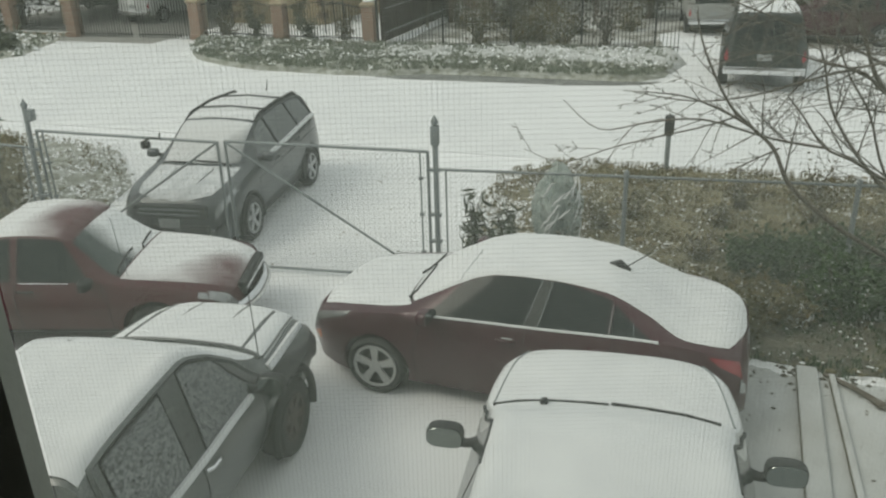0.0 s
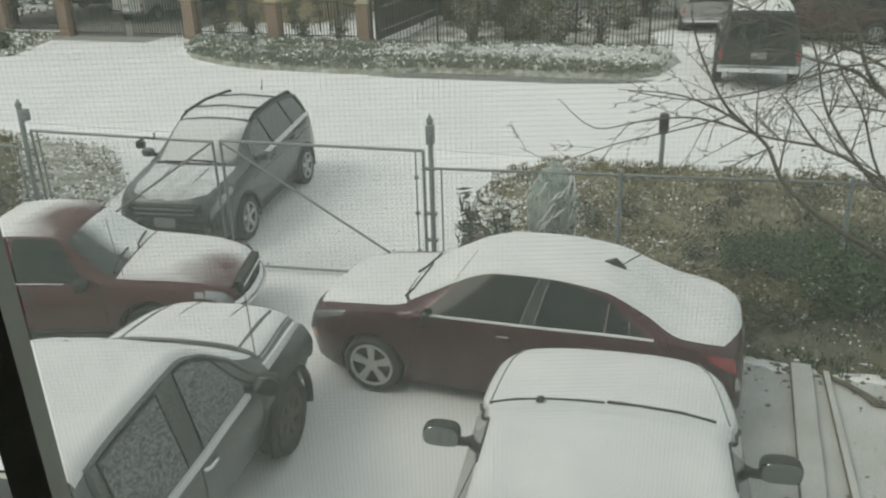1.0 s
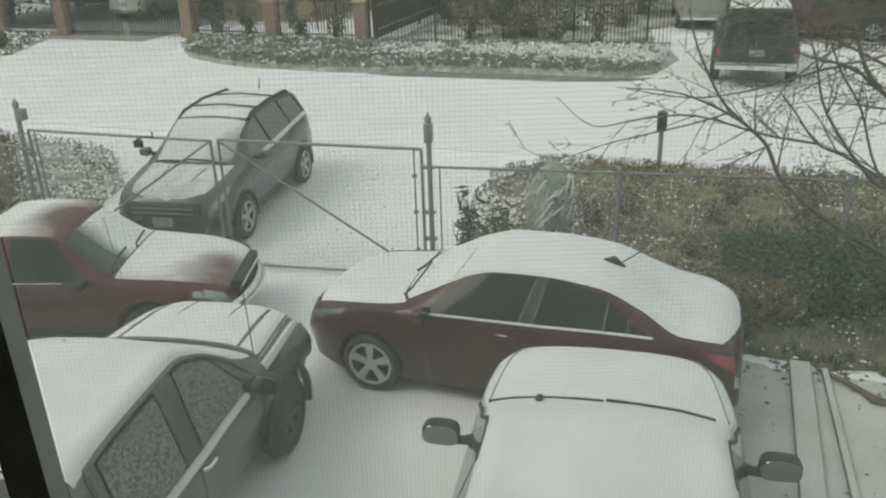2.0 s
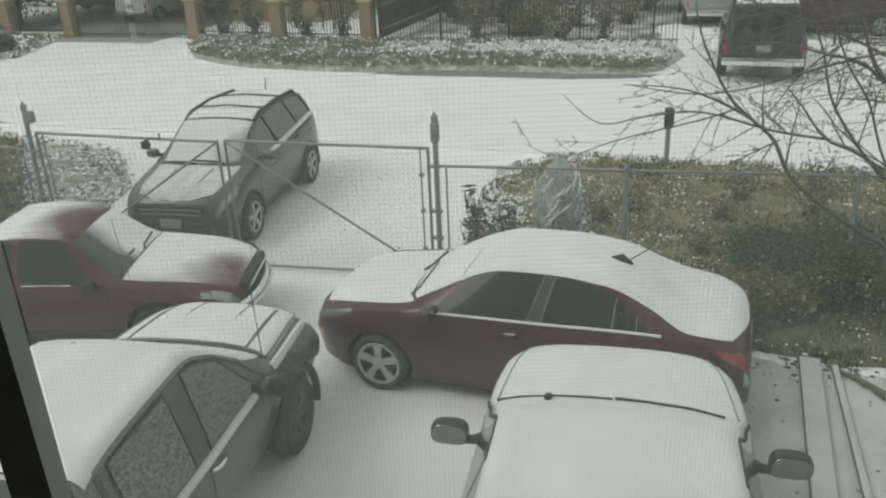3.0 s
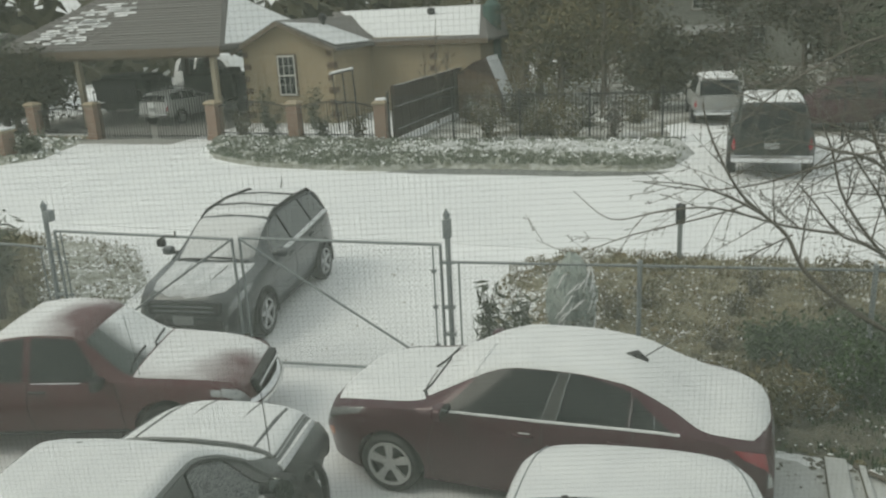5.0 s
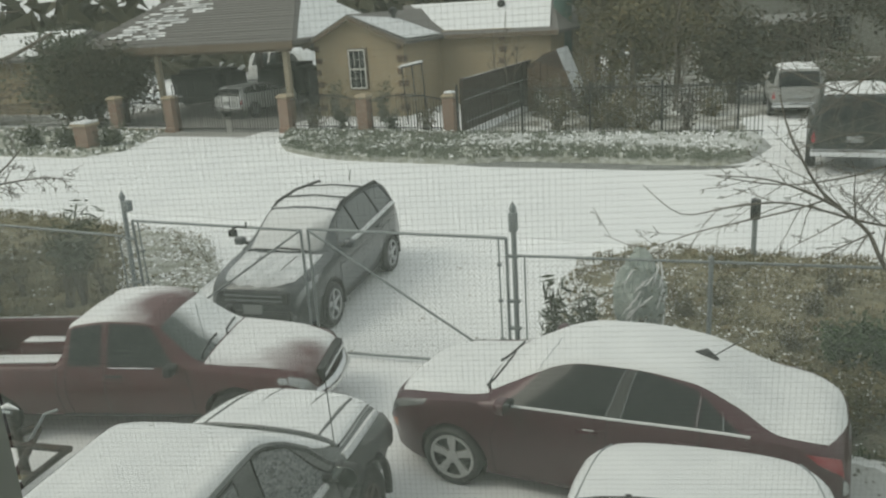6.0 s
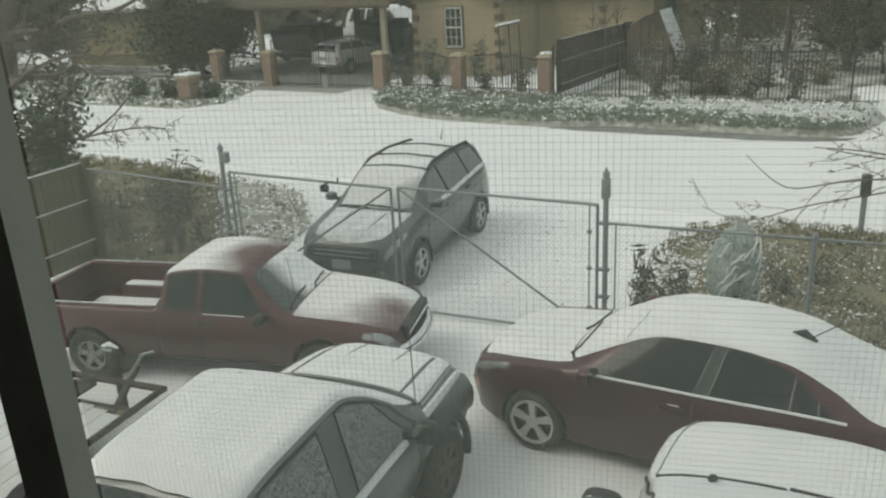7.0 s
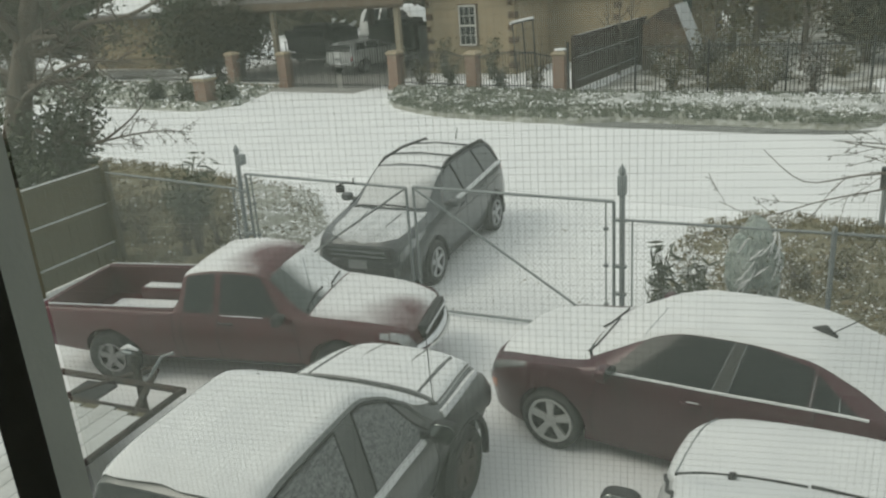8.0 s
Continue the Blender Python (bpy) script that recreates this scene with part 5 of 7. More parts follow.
    part("hood_snow", b.cover(1.19, 2.42, 3.80, M_TRUCKHOOD, "hood_snow", 0.008, nx=40, nu=18, seed=9, rag=0.0), None, car, "snow thinning out to bare red at the nose")
    wiper(car, b, [(1.14, -0.64), (1.10, -0.48), (1.08, -0.2), (1.08, -0.04)], 0.022)
    wiper(car, b, [(1.18, 0.06), (1.13, 0.16), (1.10, 0.44), (1.09, 0.56)], 0.022)
    part("radio_antenna", tube([(1.25, -0.66, 0.98), (1.18, -0.66, 1.70)], 0.004, 5), M_STEEL, car)
    return car


def grey_offroader():
    car = thing("crew_cab_truck", along((-2.69, 5.30), 79.0), "dark grey crew-cab truck with thick snow on its roof", "pickup truck", "cars in the snowy yard")
    K = {"top_z": [(-2.95, 0.9), (-2.9, 1.12), (-1.46, 1.14), (-1.38, 1.45), (-1.26, 1.74), (-0.8, 1.80), (0.0, 1.81), (0.22, 1.75), (1.04, 1.27), (1.14, 1.25), (1.7, 1.21), (2.10, 1.13), (2.24, 0.93), (2.28, 0.62)],
         "edge_z": [(-2.95, 0.88), (-2.9, 1.10), (-1.46, 1.12), (-1.38, 1.41), (-1.26, 1.66), (-0.8, 1.73), (0.0, 1.75), (0.22, 1.67), (1.04, 1.20), (1.14, 1.18), (1.7, 1.14), (2.10, 1.06), (2.24, 0.90), (2.28, 0.60)],
         "edge_w": [(-2.95, 0.70), (-1.46, 0.74), (-1.26, 0.65), (-0.05, 0.65), (0.22, 0.66), (1.04, 0.73), (1.7, 0.67), (2.12, 0.60), (2.28, 0.55)],
         "belt_z": [(-2.95, 0.96), (-1.8, 1.10), (0.0, 1.08), (0.9, 1.08), (1.7, 1.04), (2.12, 0.95), (2.28, 0.58)],
         "belt_w": [(-2.95, 0.78), (-1.8, 0.86), (0.9, 0.865), (1.7, 0.82), (2.12, 0.76), (2.28, 0.62)],
         "mid_w": [(-2.95, 0.82), (-1.9, 0.89), (0.9, 0.895), (1.5, 0.92), (2.1, 0.88), (2.28, 0.68)],
         "mid_z": [(-2.95, 0.72), (0.9, 0.78), (1.9, 0.86), (2.28, 0.52)],
         "sill_w": [(-2.95, 0.76), (2.0, 0.80), (2.28, 0.62)],
         "low": [(-2.95, 0.50), (-1.8, 0.42), (1.8, 0.40), (2.28, 0.44)]}
    b = Body(K)
    body = part("body", b.shell("body", M_XT, cuts=((1.36, 0.38, 0.45, 0.84), (-1.85, 0.38, 0.45, 0.84))), None, car)
    for s in (1, -1):
        part("side_window", b.patch([(-0.15, 3.14), (0.80, 3.16), (0.40, 3.86), (-0.08, 3.86)], 0.006, M_RIME, "side_window", s), None, car, "dark side window speckled with frost")
        part("rear_side_window", b.patch([(-1.12, 3.14), (-0.38, 3.14), (-0.34, 3.84), (-1.06, 3.84)], 0.006, M_RIME, "rear_side_window", s), None, car, "dark side window speckled with frost")
        part("window_frame", b.seam([(-1.22, 3.05), (-1.16, 3.98), (-0.18, 4.0), (0.36, 4.0), (0.66, 3.9), (0.96, 3.1)], M_XT, "window_frame", s, 0.024, 0.002), None, car)
        for lo, hi in (((-0.15, 3.12), (-0.08, 3.90)), ((-0.38, 3.12), (-0.34, 3.88)), ((-1.12, 3.12), (-1.06, 3.88)), ((-1.06, 3.88), (-0.34, 3.88)), ((-0.08, 3.90), (0.40, 3.90)), ((0.40, 3.90), (0.80, 3.14))):
            part("glass_seal", b.seam([lo, hi], M_PLASTIC, "glass_seal", s, 0.009, 0.006), None, car)
        part("sill_snow", b.seam([(-1.25, 3.02), (-0.95, 3.0), (-0.6, 3.03), (-0.2, 3.0), (0.2, 3.03), (0.62, 3.0)], M_CARSNOW, "sill_snow", s, 0.038, 0.006), None, car, "snow on the window sill")
        for xs in ([(-0.26, 1.1), (-0.26, 2.0), (-0.26, 3.1)], [(0.80, 1.1), (0.84, 2.0), (0.78, 3.0)], [(-1.20, 1.5), (-1.18, 2.3), (-1.18, 3.1)]):
            part("door_seam", b.seam(xs, M_PLASTIC, "door_seam", s, 0.007, -0.001), None, body)
        door_handle(car, b, -0.12, 2.74, s, M_CHROME)
        door_handle(car, b, -1.05, 2.74, s, M_CHROME)
        part("fender_flare", b.patch([(0.86, 2.1), (2.16, 2.1), (2.08, 2.92), (0.98, 2.88)], 0.03, M_XT, "fender_flare", s, nx=14), None, car, "wide grey fender panel")
        part("fender_snow", b.seam([(1.06, 3.22), (1.5, 3.2), (2.04, 3.2)], M_CARSNOW, "fender_snow", s, 0.055, -0.03), None, car)
        arch_trim(car, 1.36, 0.915, 0.38, 0.47, M_PLASTIC, wide=0.04) if s > 0 else None
        arch_trim(car, -1.85, 0.905, 0.38, 0.47, M_PLASTIC, wide=0.04) if s > 0 else None
        part("headlamp", b.patch([(2.02, 2.6), (2.24, 2.5), (2.20, 2.98), (2.02, 3.02)], 0.006, M_LAMP, "headlamp", s), None, car)
        part("tail_lamp", b.patch([(-2.94, 2.3), (-2.8, 2.3), (-2.8, 3.0), (-2.93, 3.0)], 0.006, M_TAIL, "tail_lamp", s), None, car)
        mirror(car, b, 0.66, 3.12, s, M_PLASTIC, (0.10, 0.24, 0.19), 0.07, -0.01)
        for x in (1.36, -1.85):
            wheel(car, x, s * 0.80, 0.38, 0.22, 0.26, 6, False, M_RUST_RIM)
        part("hood_edge", tube([skin(b, x, s * y, 0.008) for x, y in ((1.14, 0.58), (1.4, 0.565), (1.7, 0.545), (2.0, 0.52))], [0.012, 0.020, 0.022, 0.020], 6), M_XT, car, "bare dark edge of the raised hood panel", smooth=50)
        part("hood_crease", tube([skin(b, x, s * y, 0.010) for x, y in ((1.55, 0.26), (1.8, 0.25), (2.05, 0.24))], [0.004, 0.012, 0.016], 5), M_XT, car, smooth=50)
        part("hood_gap", b.seam([(1.12, 3.66), (1.5, 3.64), (2.06, 3.62)], M_XT, "hood_gap", s, 0.012, 0.012), None, car)
    part("front_bumper", bx(2.22, 2.36, -0.80, 0.80, 0.48, 0.72, 0.05), M_PLASTIC, car, smooth=40)
    part("grille", bx(2.20, 2.29, -0.45, 0.45, 0.74, 0.94, 0.03), M_PLASTIC, car)
    part("cowl", b.seam([(1.07, 3.72), (1.10, 4.6), (1.11, 6.0)], M_XT, "cowl", 1, 0.022, 0.012), None, car, "bare dark strip under the windscreen")
    part("cowl", b.seam([(1.07, 3.72), (1.10, 4.6), (1.11, 6.0)], M_XT, "cowl", -1, 0.022, 0.012), None, car, "bare dark strip under the windscreen")
    part("hood_snow", b.cover(1.13, 2.14, 3.55, M_CARSNOW, "hood_snow", 0.014, seed=12, rag=0.02), None, car, "white snow with faint hood lines")
    part("roof_snow", b.cover(-1.27, 1.05, 3.98, M_CARSNOW, "roof_snow", 0.018, nx=56, seed=13, rag=0.015), None, car, "unbroken snow over roof and windscreen")
    part("bed_cover", b.cover(-2.86, -1.50, 3.9, M_CANVAS, "bed_cover", 0.03, seed=21, rag=0.0), None, car, "grey cover over the truck bed")
    part("rear_window", b.patch([(-1.44, 4.2), (-1.30, 4.2), (-1.30, 6), (-1.44, 6)], 0.004, M_GLASS, "rear_window", 1), None, car)
    part("radio_antenna", tube([(1.12, -0.74, 1.12), (1.06, -0.75, 1.90)], 0.005, 5), M_PLASTIC, car)
    part("roof_hook", tube([(0.10, 0.40, 1.72), (0.12, 0.32, 1.79), (0.12, 0.22, 1.78)], 0.014, 6), M_PLASTIC, car)
    return car


def white_van():
    car = thing("minivan", along((0.95, 4.24), 77.5), "snow-covered minivan with dark wing mirrors", "car", "cars in the snowy yard")
    K = {"top_z": [(-2.6, 0.9), (-2.55, 1.30), (-2.4, 1.70), (-2.1, 1.77), (-1.0, 1.80), (-0.2, 1.78), (0.15, 1.70), (1.05, 1.20), (1.2, 1.15), (1.8, 1.11), (2.2, 1.035), (2.36, 0.90), (2.42, 0.55)],
         "edge_z": [(-2.6, 0.88), (-2.55, 1.26), (-2.4, 1.62), (-2.1, 1.69), (-1.0, 1.72), (-0.2, 1.70), (0.15, 1.61), (1.05, 1.13), (1.2, 1.09), (1.8, 1.05), (2.2, 0.98), (2.36, 0.85), (2.42, 0.53)],
         "edge_w": [(-2.6, 0.67), (-2.4, 0.69), (-0.2, 0.69), (0.15, 0.71), (1.05, 0.83), (1.8, 0.78), (2.2, 0.68), (2.42, 0.45)],
         "belt_z": [(-2.6, 0.86), (-2.3, 1.05), (0.0, 1.04), (1.05, 1.04), (1.8, 0.97), (2.2, 0.89), (2.42, 0.52)],
         "belt_w": [(-2.6, 0.84), (-2.3, 0.92), (0.8, 0.93), (1.4, 0.93), (1.9, 0.90), (2.2, 0.80), (2.42, 0.54)],
         "mid_w": [(-2.6, 0.86), (-2.3, 0.95), (1.5, 0.965), (2.0, 0.88), (2.3, 0.70), (2.42, 0.52)],
         "mid_z": [(-2.6, 0.70), (1.9, 0.66), (2.42, 0.45)],
         "sill_w": [(-2.6, 0.80), (1.8, 0.88), (2.42, 0.45)],
         "low": [(-2.6, 0.32), (1.8, 0.22), (2.42, 0.26)]}
    for k in ("edge_w", "belt_w", "mid_w", "sill_w"):
        K[k] = [(x, w * 1.075) for x, w in K[k]]
    b = Body(K)
    body = part("body", b.shell("body", M_WHITECAR, cuts=((1.50, 0.34, 0.40, 0.92), (-1.45, 0.34, 0.40, 0.92))), None, car)
    for s in (1, -1):
        part("side_window", b.patch([(-0.35, 3.1), (0.94, 3.12), (0.18, 3.88), (-0.32, 3.9)], 0.006, M_GLASS, "side_window", s), None, car)
        part("rear_side_window", b.patch([(-2.2, 3.14), (-0.45, 3.1), (-0.42, 3.9), (-2.05, 3.86)], 0.006, M_GLASS, "rear_side_window", s), None, car)
        part("window_frame", b.seam([(-0.4, 4.0), (0.2, 3.96), (1.0, 3.5), (1.16, 3.05)], M_PLASTIC, "window_frame", s, 0.016, 0.004), None, car)
        for xs in ([(-0.40, 1.1), (-0.40, 2.0), (-0.40, 3.1)], [(0.98, 1.1), (1.0, 2.0), (1.0, 3.0)]):
            part("door_seam", b.seam(xs, M_PLASTIC, "door_seam", s, 0.006, -0.001), None, body)
        part("hood_gap", b.seam([(1.10, 3.80), (1.6, 3.84), (2.16, 3.90)], M_STEEL, "hood_gap", s, 0.008, 0.018), None, car)
        part("headlamp", b.patch([(1.9, 2.6), (2.3, 2.5), (2.26, 2.95), (1.9, 3.05)], 0.006, M_LAMP, "headlamp", s), None, car)
        part("tail_lamp", b.patch([(-2.59, 2.3), (-2.4, 2.3), (-2.4, 3.2), (-2.56, 3.2)], 0.006, M_TAIL, "tail_lamp", s), None, car)
        mirror(car, b, 0.64, 3.12, s, M_PLASTIC, (0.12, 0.29, 0.18), 0.08, -0.05, snow=False, label="large dark wing mirror")
        for x in (1.50, -1.45):
            wheel(car, x, s * 0.92, 0.34, 0.21, 0.22, 5, False)
    part("snow_cover", b.cover(-2.42, 2.26, lambda s: 3.88 if s < 0.72 else 3.88 - 0.62 * min((s - 0.72) / 0.06, 1), M_CARSNOW, "snow_cover", 0.018, nx=90, nu=13, seed=15, rag=0.02), None, car, "unbroken snow over hood, windscreen and roof")
    wiper(car, b, [(1.03, 0.90), (1.08, 0.72), (1.12, 0.45), (1.14, 0.20), (1.14, 0.02)], 0.028)
    wiper(car, b, [(1.15, 0.0), (1.13, -0.28), (1.09, -0.55), (1.01, -0.80)], 0.032)
    part("wiper_knuckle", tube([(0.99, 0.52, 1.25), (1.03, 0.51, 1.24), (1.12, 0.50, 1.20)], [0.022, 0.034, 0.014], 6), M_PLASTIC, car)
    return car


red_sedan()
grey_suv()
red_pickup()
grey_offroader()
white_van()


# ---- the yellow house across the street ----
def house_frame(p):
    return along(p, -18.5)


def gable_wall(L, z_eave, z_peak, peak_x, thick=0.2):
    bm = bmesh.new()
    pts = [(0, -0.05), (L, -0.05), (L, z_eave), (peak_x, z_peak), (0, z_eave)]
    a_ = [bm.verts.new((x, 0, z)) for x, z in pts]
    b_ = [bm.verts.new((x, thick, z)) for x, z in pts]
    bm.faces.new(a_)
    bm.faces.new(list(reversed(b_)))
    for k in range(5):
        bm.faces.new((a_[k], b_[k], b_[(k + 1) % 5], a_[(k + 1) % 5]))
    return bm


def slab(corners, thick, mat, name, parent, label="", m=None):
    """A roof slope: four corners, thickened downwards."""
    bm = bmesh.new()
    a_ = [bm.verts.new(c) for c in corners]
    b_ = [bm.verts.new(Vector(c) - Vector((0, 0, thick))) for c in corners]
    bm.faces.new(a_)
    bm.faces.new(list(reversed(b_)))
    k = len(corners)
    for i in range(k):
        bm.faces.new((a_[i], b_[i], b_[(i + 1) % k], a_[(i + 1) % k]))
    return part(name, bm, mat, parent, label, m=m)


def sash_window(parent, x, z, w, h, y=-0.01, cols=3, rows=4):
    """A white sash window with its own panes, set in front of a wall that faces -y."""
    f = part("window", bx(x - 0.09, x + w + 0.09, y - 0.05, y + 0.05, z - 0.09, z + h + 0.09, 0.01), M_FASCIA, parent, "white sash window in a brown surround")
    part("pane", bx(x, x + w, y - 0.068, y - 0.055, z, z + h), M_GLASS, f, "dark glass")
    for k in range(cols + 1):
        t = 0.05 if k in (0, cols) else 0.022
        part("frame_bar", bx(x + w * k / cols - t / 2, x + w * k / cols + t / 2, y - 0.095, y - 0.069, z, z + h, 0.003), M_WHITEFRAME, f)
    for k in range(rows + 1):
        t = 0.07 if k in (0, rows, rows // 2) else 0.022
        part("frame_bar", bx(x, x + w, y - 0.105, y - 0.072, z + h * k / rows - t / 2, z + h * k / rows + t / 2, 0.003), M_WHITEFRAME, f)
    return f


def yellow_house():
    h = thing("house", house_frame((-9.57, 37.40)), "single-storey yellow stucco house with snowy gable roofs", "house")
    L, D = 4.5, 3.95
    WZ = 3.42
    part("wall", gable_wall(L, WZ, WZ + 0.95, 2.1), M_STUCCO, h, "yellow gable wall")
    part("wall", bx(L - 0.2, L, 0.203, D, -0.05, WZ), M_STUCCO, h)
    part("wall", bx(0, 0.2, 0.203, 11, -0.05, WZ), M_STUCCO, h)
    part("wall", bx(L - 0.2, L + 5.4, D + 0.003, D + 0.203, -0.05, WZ), M_STUCCO, h, "yellow wing wall")
    part("wall", bx(L + 5.2, L + 5.4, D + 0.206, D + 8, -0.05, WZ), M_STUCCO, h)
    part("wall", bx(0.2, L + 5.2, D + 7.8, D + 8, -0.05, WZ), M_STUCCO, h)
    sash_window(h, 1.80, 1.28, 0.80, 1.66)
    q = finish(bx(0, 0.36, -0.035, 0.30, 0, 0.26, 0.02), "quoin", M_QUOIN)
    q2 = finish(bx(0, 0.24, -0.035, 0.40, 0, 0.26, 0.02), "quoin", M_QUOIN)
    for k in range(6):
        for x, y in ((L - 0.33, 0.0), (L + 2.95, D), (0.0, 0.0)):
            part("quoin", (q, q2)[k % 2], None, h, m=Matrix.Translation((x, y, 0.25 + k * 0.53)))
    # front gable roof
    e, pk, rise = 0.40, 2.1, 1.0
    zl = WZ - 0.16
    for x0, x1, s in ((-e, pk, -1), (L + e, pk, 1)):
        slab([(x0, -0.45, zl), (x1, -0.45, WZ + rise + 0.06), (x1, 7.0, WZ + rise + 0.06), (x0, 7.0, zl)], 0.14, M_SHINGLE, "roof", h, "grey shingle slope")
        slab([(x0 * 0.96 + x1 * 0.04, -0.49, zl - 0.05), (x1, -0.49, WZ + rise + 0.0), (x1, -0.455, WZ + rise + 0.0), (x0 * 0.96 + x1 * 0.04, -0.455, zl - 0.05)], 0.17, M_FASCIA, "fascia", h)
    slab([(pk + 0.2, -0.35, WZ + rise - 0.01), (L + 0.3, -0.30, zl + 0.13), (L + 0.36, 3.2, zl + 0.11), (pk + 0.9, 2.4, WZ + rise - 0.22)], 0.03, M_DUST, "roof_snow", h, "thin snow on the slope")
    slab([(-0.3, 0.2, zl + 0.09), (pk - 0.1, 0.2, WZ + rise + 0.05), (pk - 0.1, 6.9, WZ + rise + 0.05), (-0.3, 6.9, zl + 0.09)], 0.03, M_CARSNOW, "roof_snow", h, "white snow on the slope")
    # wing roof
    y0, y1, yr, zr = D - 0.4, D + 8.3, D + 4.0, WZ + 1.25
    slab([(L - 0.5, y0, zl), (L + 5.9, y0, zl), (L + 4.4, yr, zr), (0.6, yr, zr)], 0.14, M_SHINGLE, "roof", h, "grey shingle slope")
    slab([(L + 5.9, y0, zl), (L + 5.9, y1, zl), (L + 4.4, yr, zr)], 0.14, M_SHINGLE, "roof", h)
    slab([(L + 5.9, y1, zl), (0.2, y1, zl), (0.6, yr, zr), (L + 4.4, yr, zr)], 0.14, M_SHINGLE, "roof", h)
    slab([(L + 0.2, y0 + 0.5, zl + 0.20), (L + 5.4, y0 + 0.35, zl + 0.16), (L + 4.35, yr - 0.2, zr + 0.01), (1.2, yr - 0.2, zr + 0.01)], 0.03, M_CARSNOW, "roof_snow", h, "patchy white snow on the slope")
    part("fascia", bx(L - 0.4, L + 5.9, y0 - 0.03, y0, zl - 0.2, zl - 0.01), M_FASCIA, h)
    for x, y in ((3.0, 2.2), (6.6, D + 2.8)):
        vent = part("roof_vent", lathe([(0.10, 0), (0.10, 0.5), (0.19, 0.52), (0.19, 0.72), (0.04, 0.80)], "z", 12), M_IRON, h, "dark metal roof vent", m=Matrix.Translation((x, y, WZ + 0.45)), smooth=40)
    # door recess and step beside the carport
    part("door", bx(-0.9, -0.05, 0.6, 0.66, 0.0, 2.1, 0.01), M_IRON, h, "dark side door")
    return h


yellow_house()


def carport():
    c = thing("carport", house_frame((-21.9, 39.92)), "open carport with a grey shingle hip roof on posts", "carport")
    L, D, ze, zr = 12.35, 9.5, 3.55, 6.0
    slab([(-0.4, -0.4, ze), (L + 0.3, -0.4, ze), (L - 2.6, D / 2, zr), (2.6, D / 2, zr)], 0.16, M_SHINGLE, "roof", c, "weathered grey shingle slope")
    slab([(L + 0.3, -0.4, ze), (L + 0.3, D, ze), (L - 2.6, D / 2, zr)], 0.16, M_SHINGLE, "roof", c)
    slab([(L + 0.22, 0.1, ze + 0.07), (L + 0.22, D - 0.3, ze + 0.07), (L - 2.3, D / 2, zr - 0.15)], 0.03, M_CARSNOW, "roof_snow", c, "snow on the end slope")
    slab([(-0.4, -0.4, ze), (-0.4, D, ze), (2.6, D / 2, zr)], 0.16, M_SHINGLE, "roof", c)
    slab([(L + 0.3, D, ze), (-0.4, D, ze), (2.6, D / 2, zr), (L - 2.6, D / 2, zr)], 0.16, M_SHINGLE, "roof", c)
    slope = (zr - ze) / (D / 2 + 0.4)
    for k in range(22):
        y = -0.36 + k * 0.235
        z = ze + slope * (y + 0.4)
        inset = 2.9 * (y + 0.4) / (D / 2 + 0.4)
        slab([(-0.38 + inset, y, z + 0.022), (L + 0.26 - inset, y, z + 0.022), (L + 0.26 - inset, y + 0.2, z + 0.022 + slope * 0.2 - 0.018), (-0.38 + inset, y + 0.2, z + 0.022 + slope * 0.2 - 0.018)], 0.02, M_SHINGLE, "shingle_course", c)
    rnd = random.Random(3)
    for k in range(80):
        row = rnd.randrange(2, 18)
        y = -0.36 + row * 0.235 + 0.1
        x = rnd.uniform(0.6, 3.6) + row * 0.12
        z = ze + slope * (y + 0.4) + 0.02
        w = rnd.uniform(0.2, 1.1)
        slab([(x, y, z + 0.02), (x + w, y, z + 0.02), (x + w * 0.9, y + 0.13, z + 0.02 + slope * 0.13), (x + w * 0.1, y + 0.13, z + 0.02 + slope * 0.13)], 0.025, M_CARSNOW, "roof_snow", c)
    part("fascia", bx(-0.4, L + 0.3, -0.45, -0.405, ze - 0.34, ze - 0.02), M_FASCIA, c)
    part("beam", bx(0, L, -0.25, -0.05, ze - 0.46, ze - 0.17), M_FASCIA, c)
    part("ceiling", bx(0, L, 0, D - 0.3, ze - 0.24, ze - 0.17), M_FASCIA, c)
    for x, y, w in ((4.6, 0.0, 0.24), (12.0, -0.05, 0.24), (11.3, 8.5, 0.2), (0.3, 0.0, 0.22)):
        part("post", bx(x - w / 2, x + w / 2, y - w / 2, y + w / 2, 0, ze - 0.25, 0.02), M_PLASTER, c, "pale square post")
    for x, y, w in ((6.3, 7.5, 0.26), (9.4, 7.5, 0.26), (4.2, 8.5, 0.3)):
        part("post", bx(x - w / 2, x + w / 2, y - w / 2, y + w / 2, 0, ze - 0.25, 0.02), M_DARKWOOD, c, "dark inner post")
    return c


carport()
lh = thing("neighbour_house", house_frame((-33.5, 46.0)), "yellow neighbouring house behind winter trees", "house")
part("wall", bx(0, 7.0, 0, 0.2, -0.05, 3.1), M_STUCCO, lh)
part("wall", bx(6.8, 7.0, 0.203, 6, -0.05, 3.1), M_STUCCO, lh)
slab([(-0.4, -0.5, 3.1), (7.4, -0.5, 3.1), (7.4, 4, 4.4), (-0.4, 4, 4.4)], 0.16, M_SHINGLE, "roof", lh)
slab([(-0.4, 8, 3.1), (7.4, 8, 3.1), (7.4, 4, 4.4), (-0.4, 4, 4.4)], 0.16, M_SHINGLE, "roof", lh)
slab([(0, -0.1, 3.25), (7.2, -0.1, 3.25), (7.2, 3.8, 4.46), (0, 3.8, 4.46)], 0.03, M_CARSNOW, "roof_snow", lh)
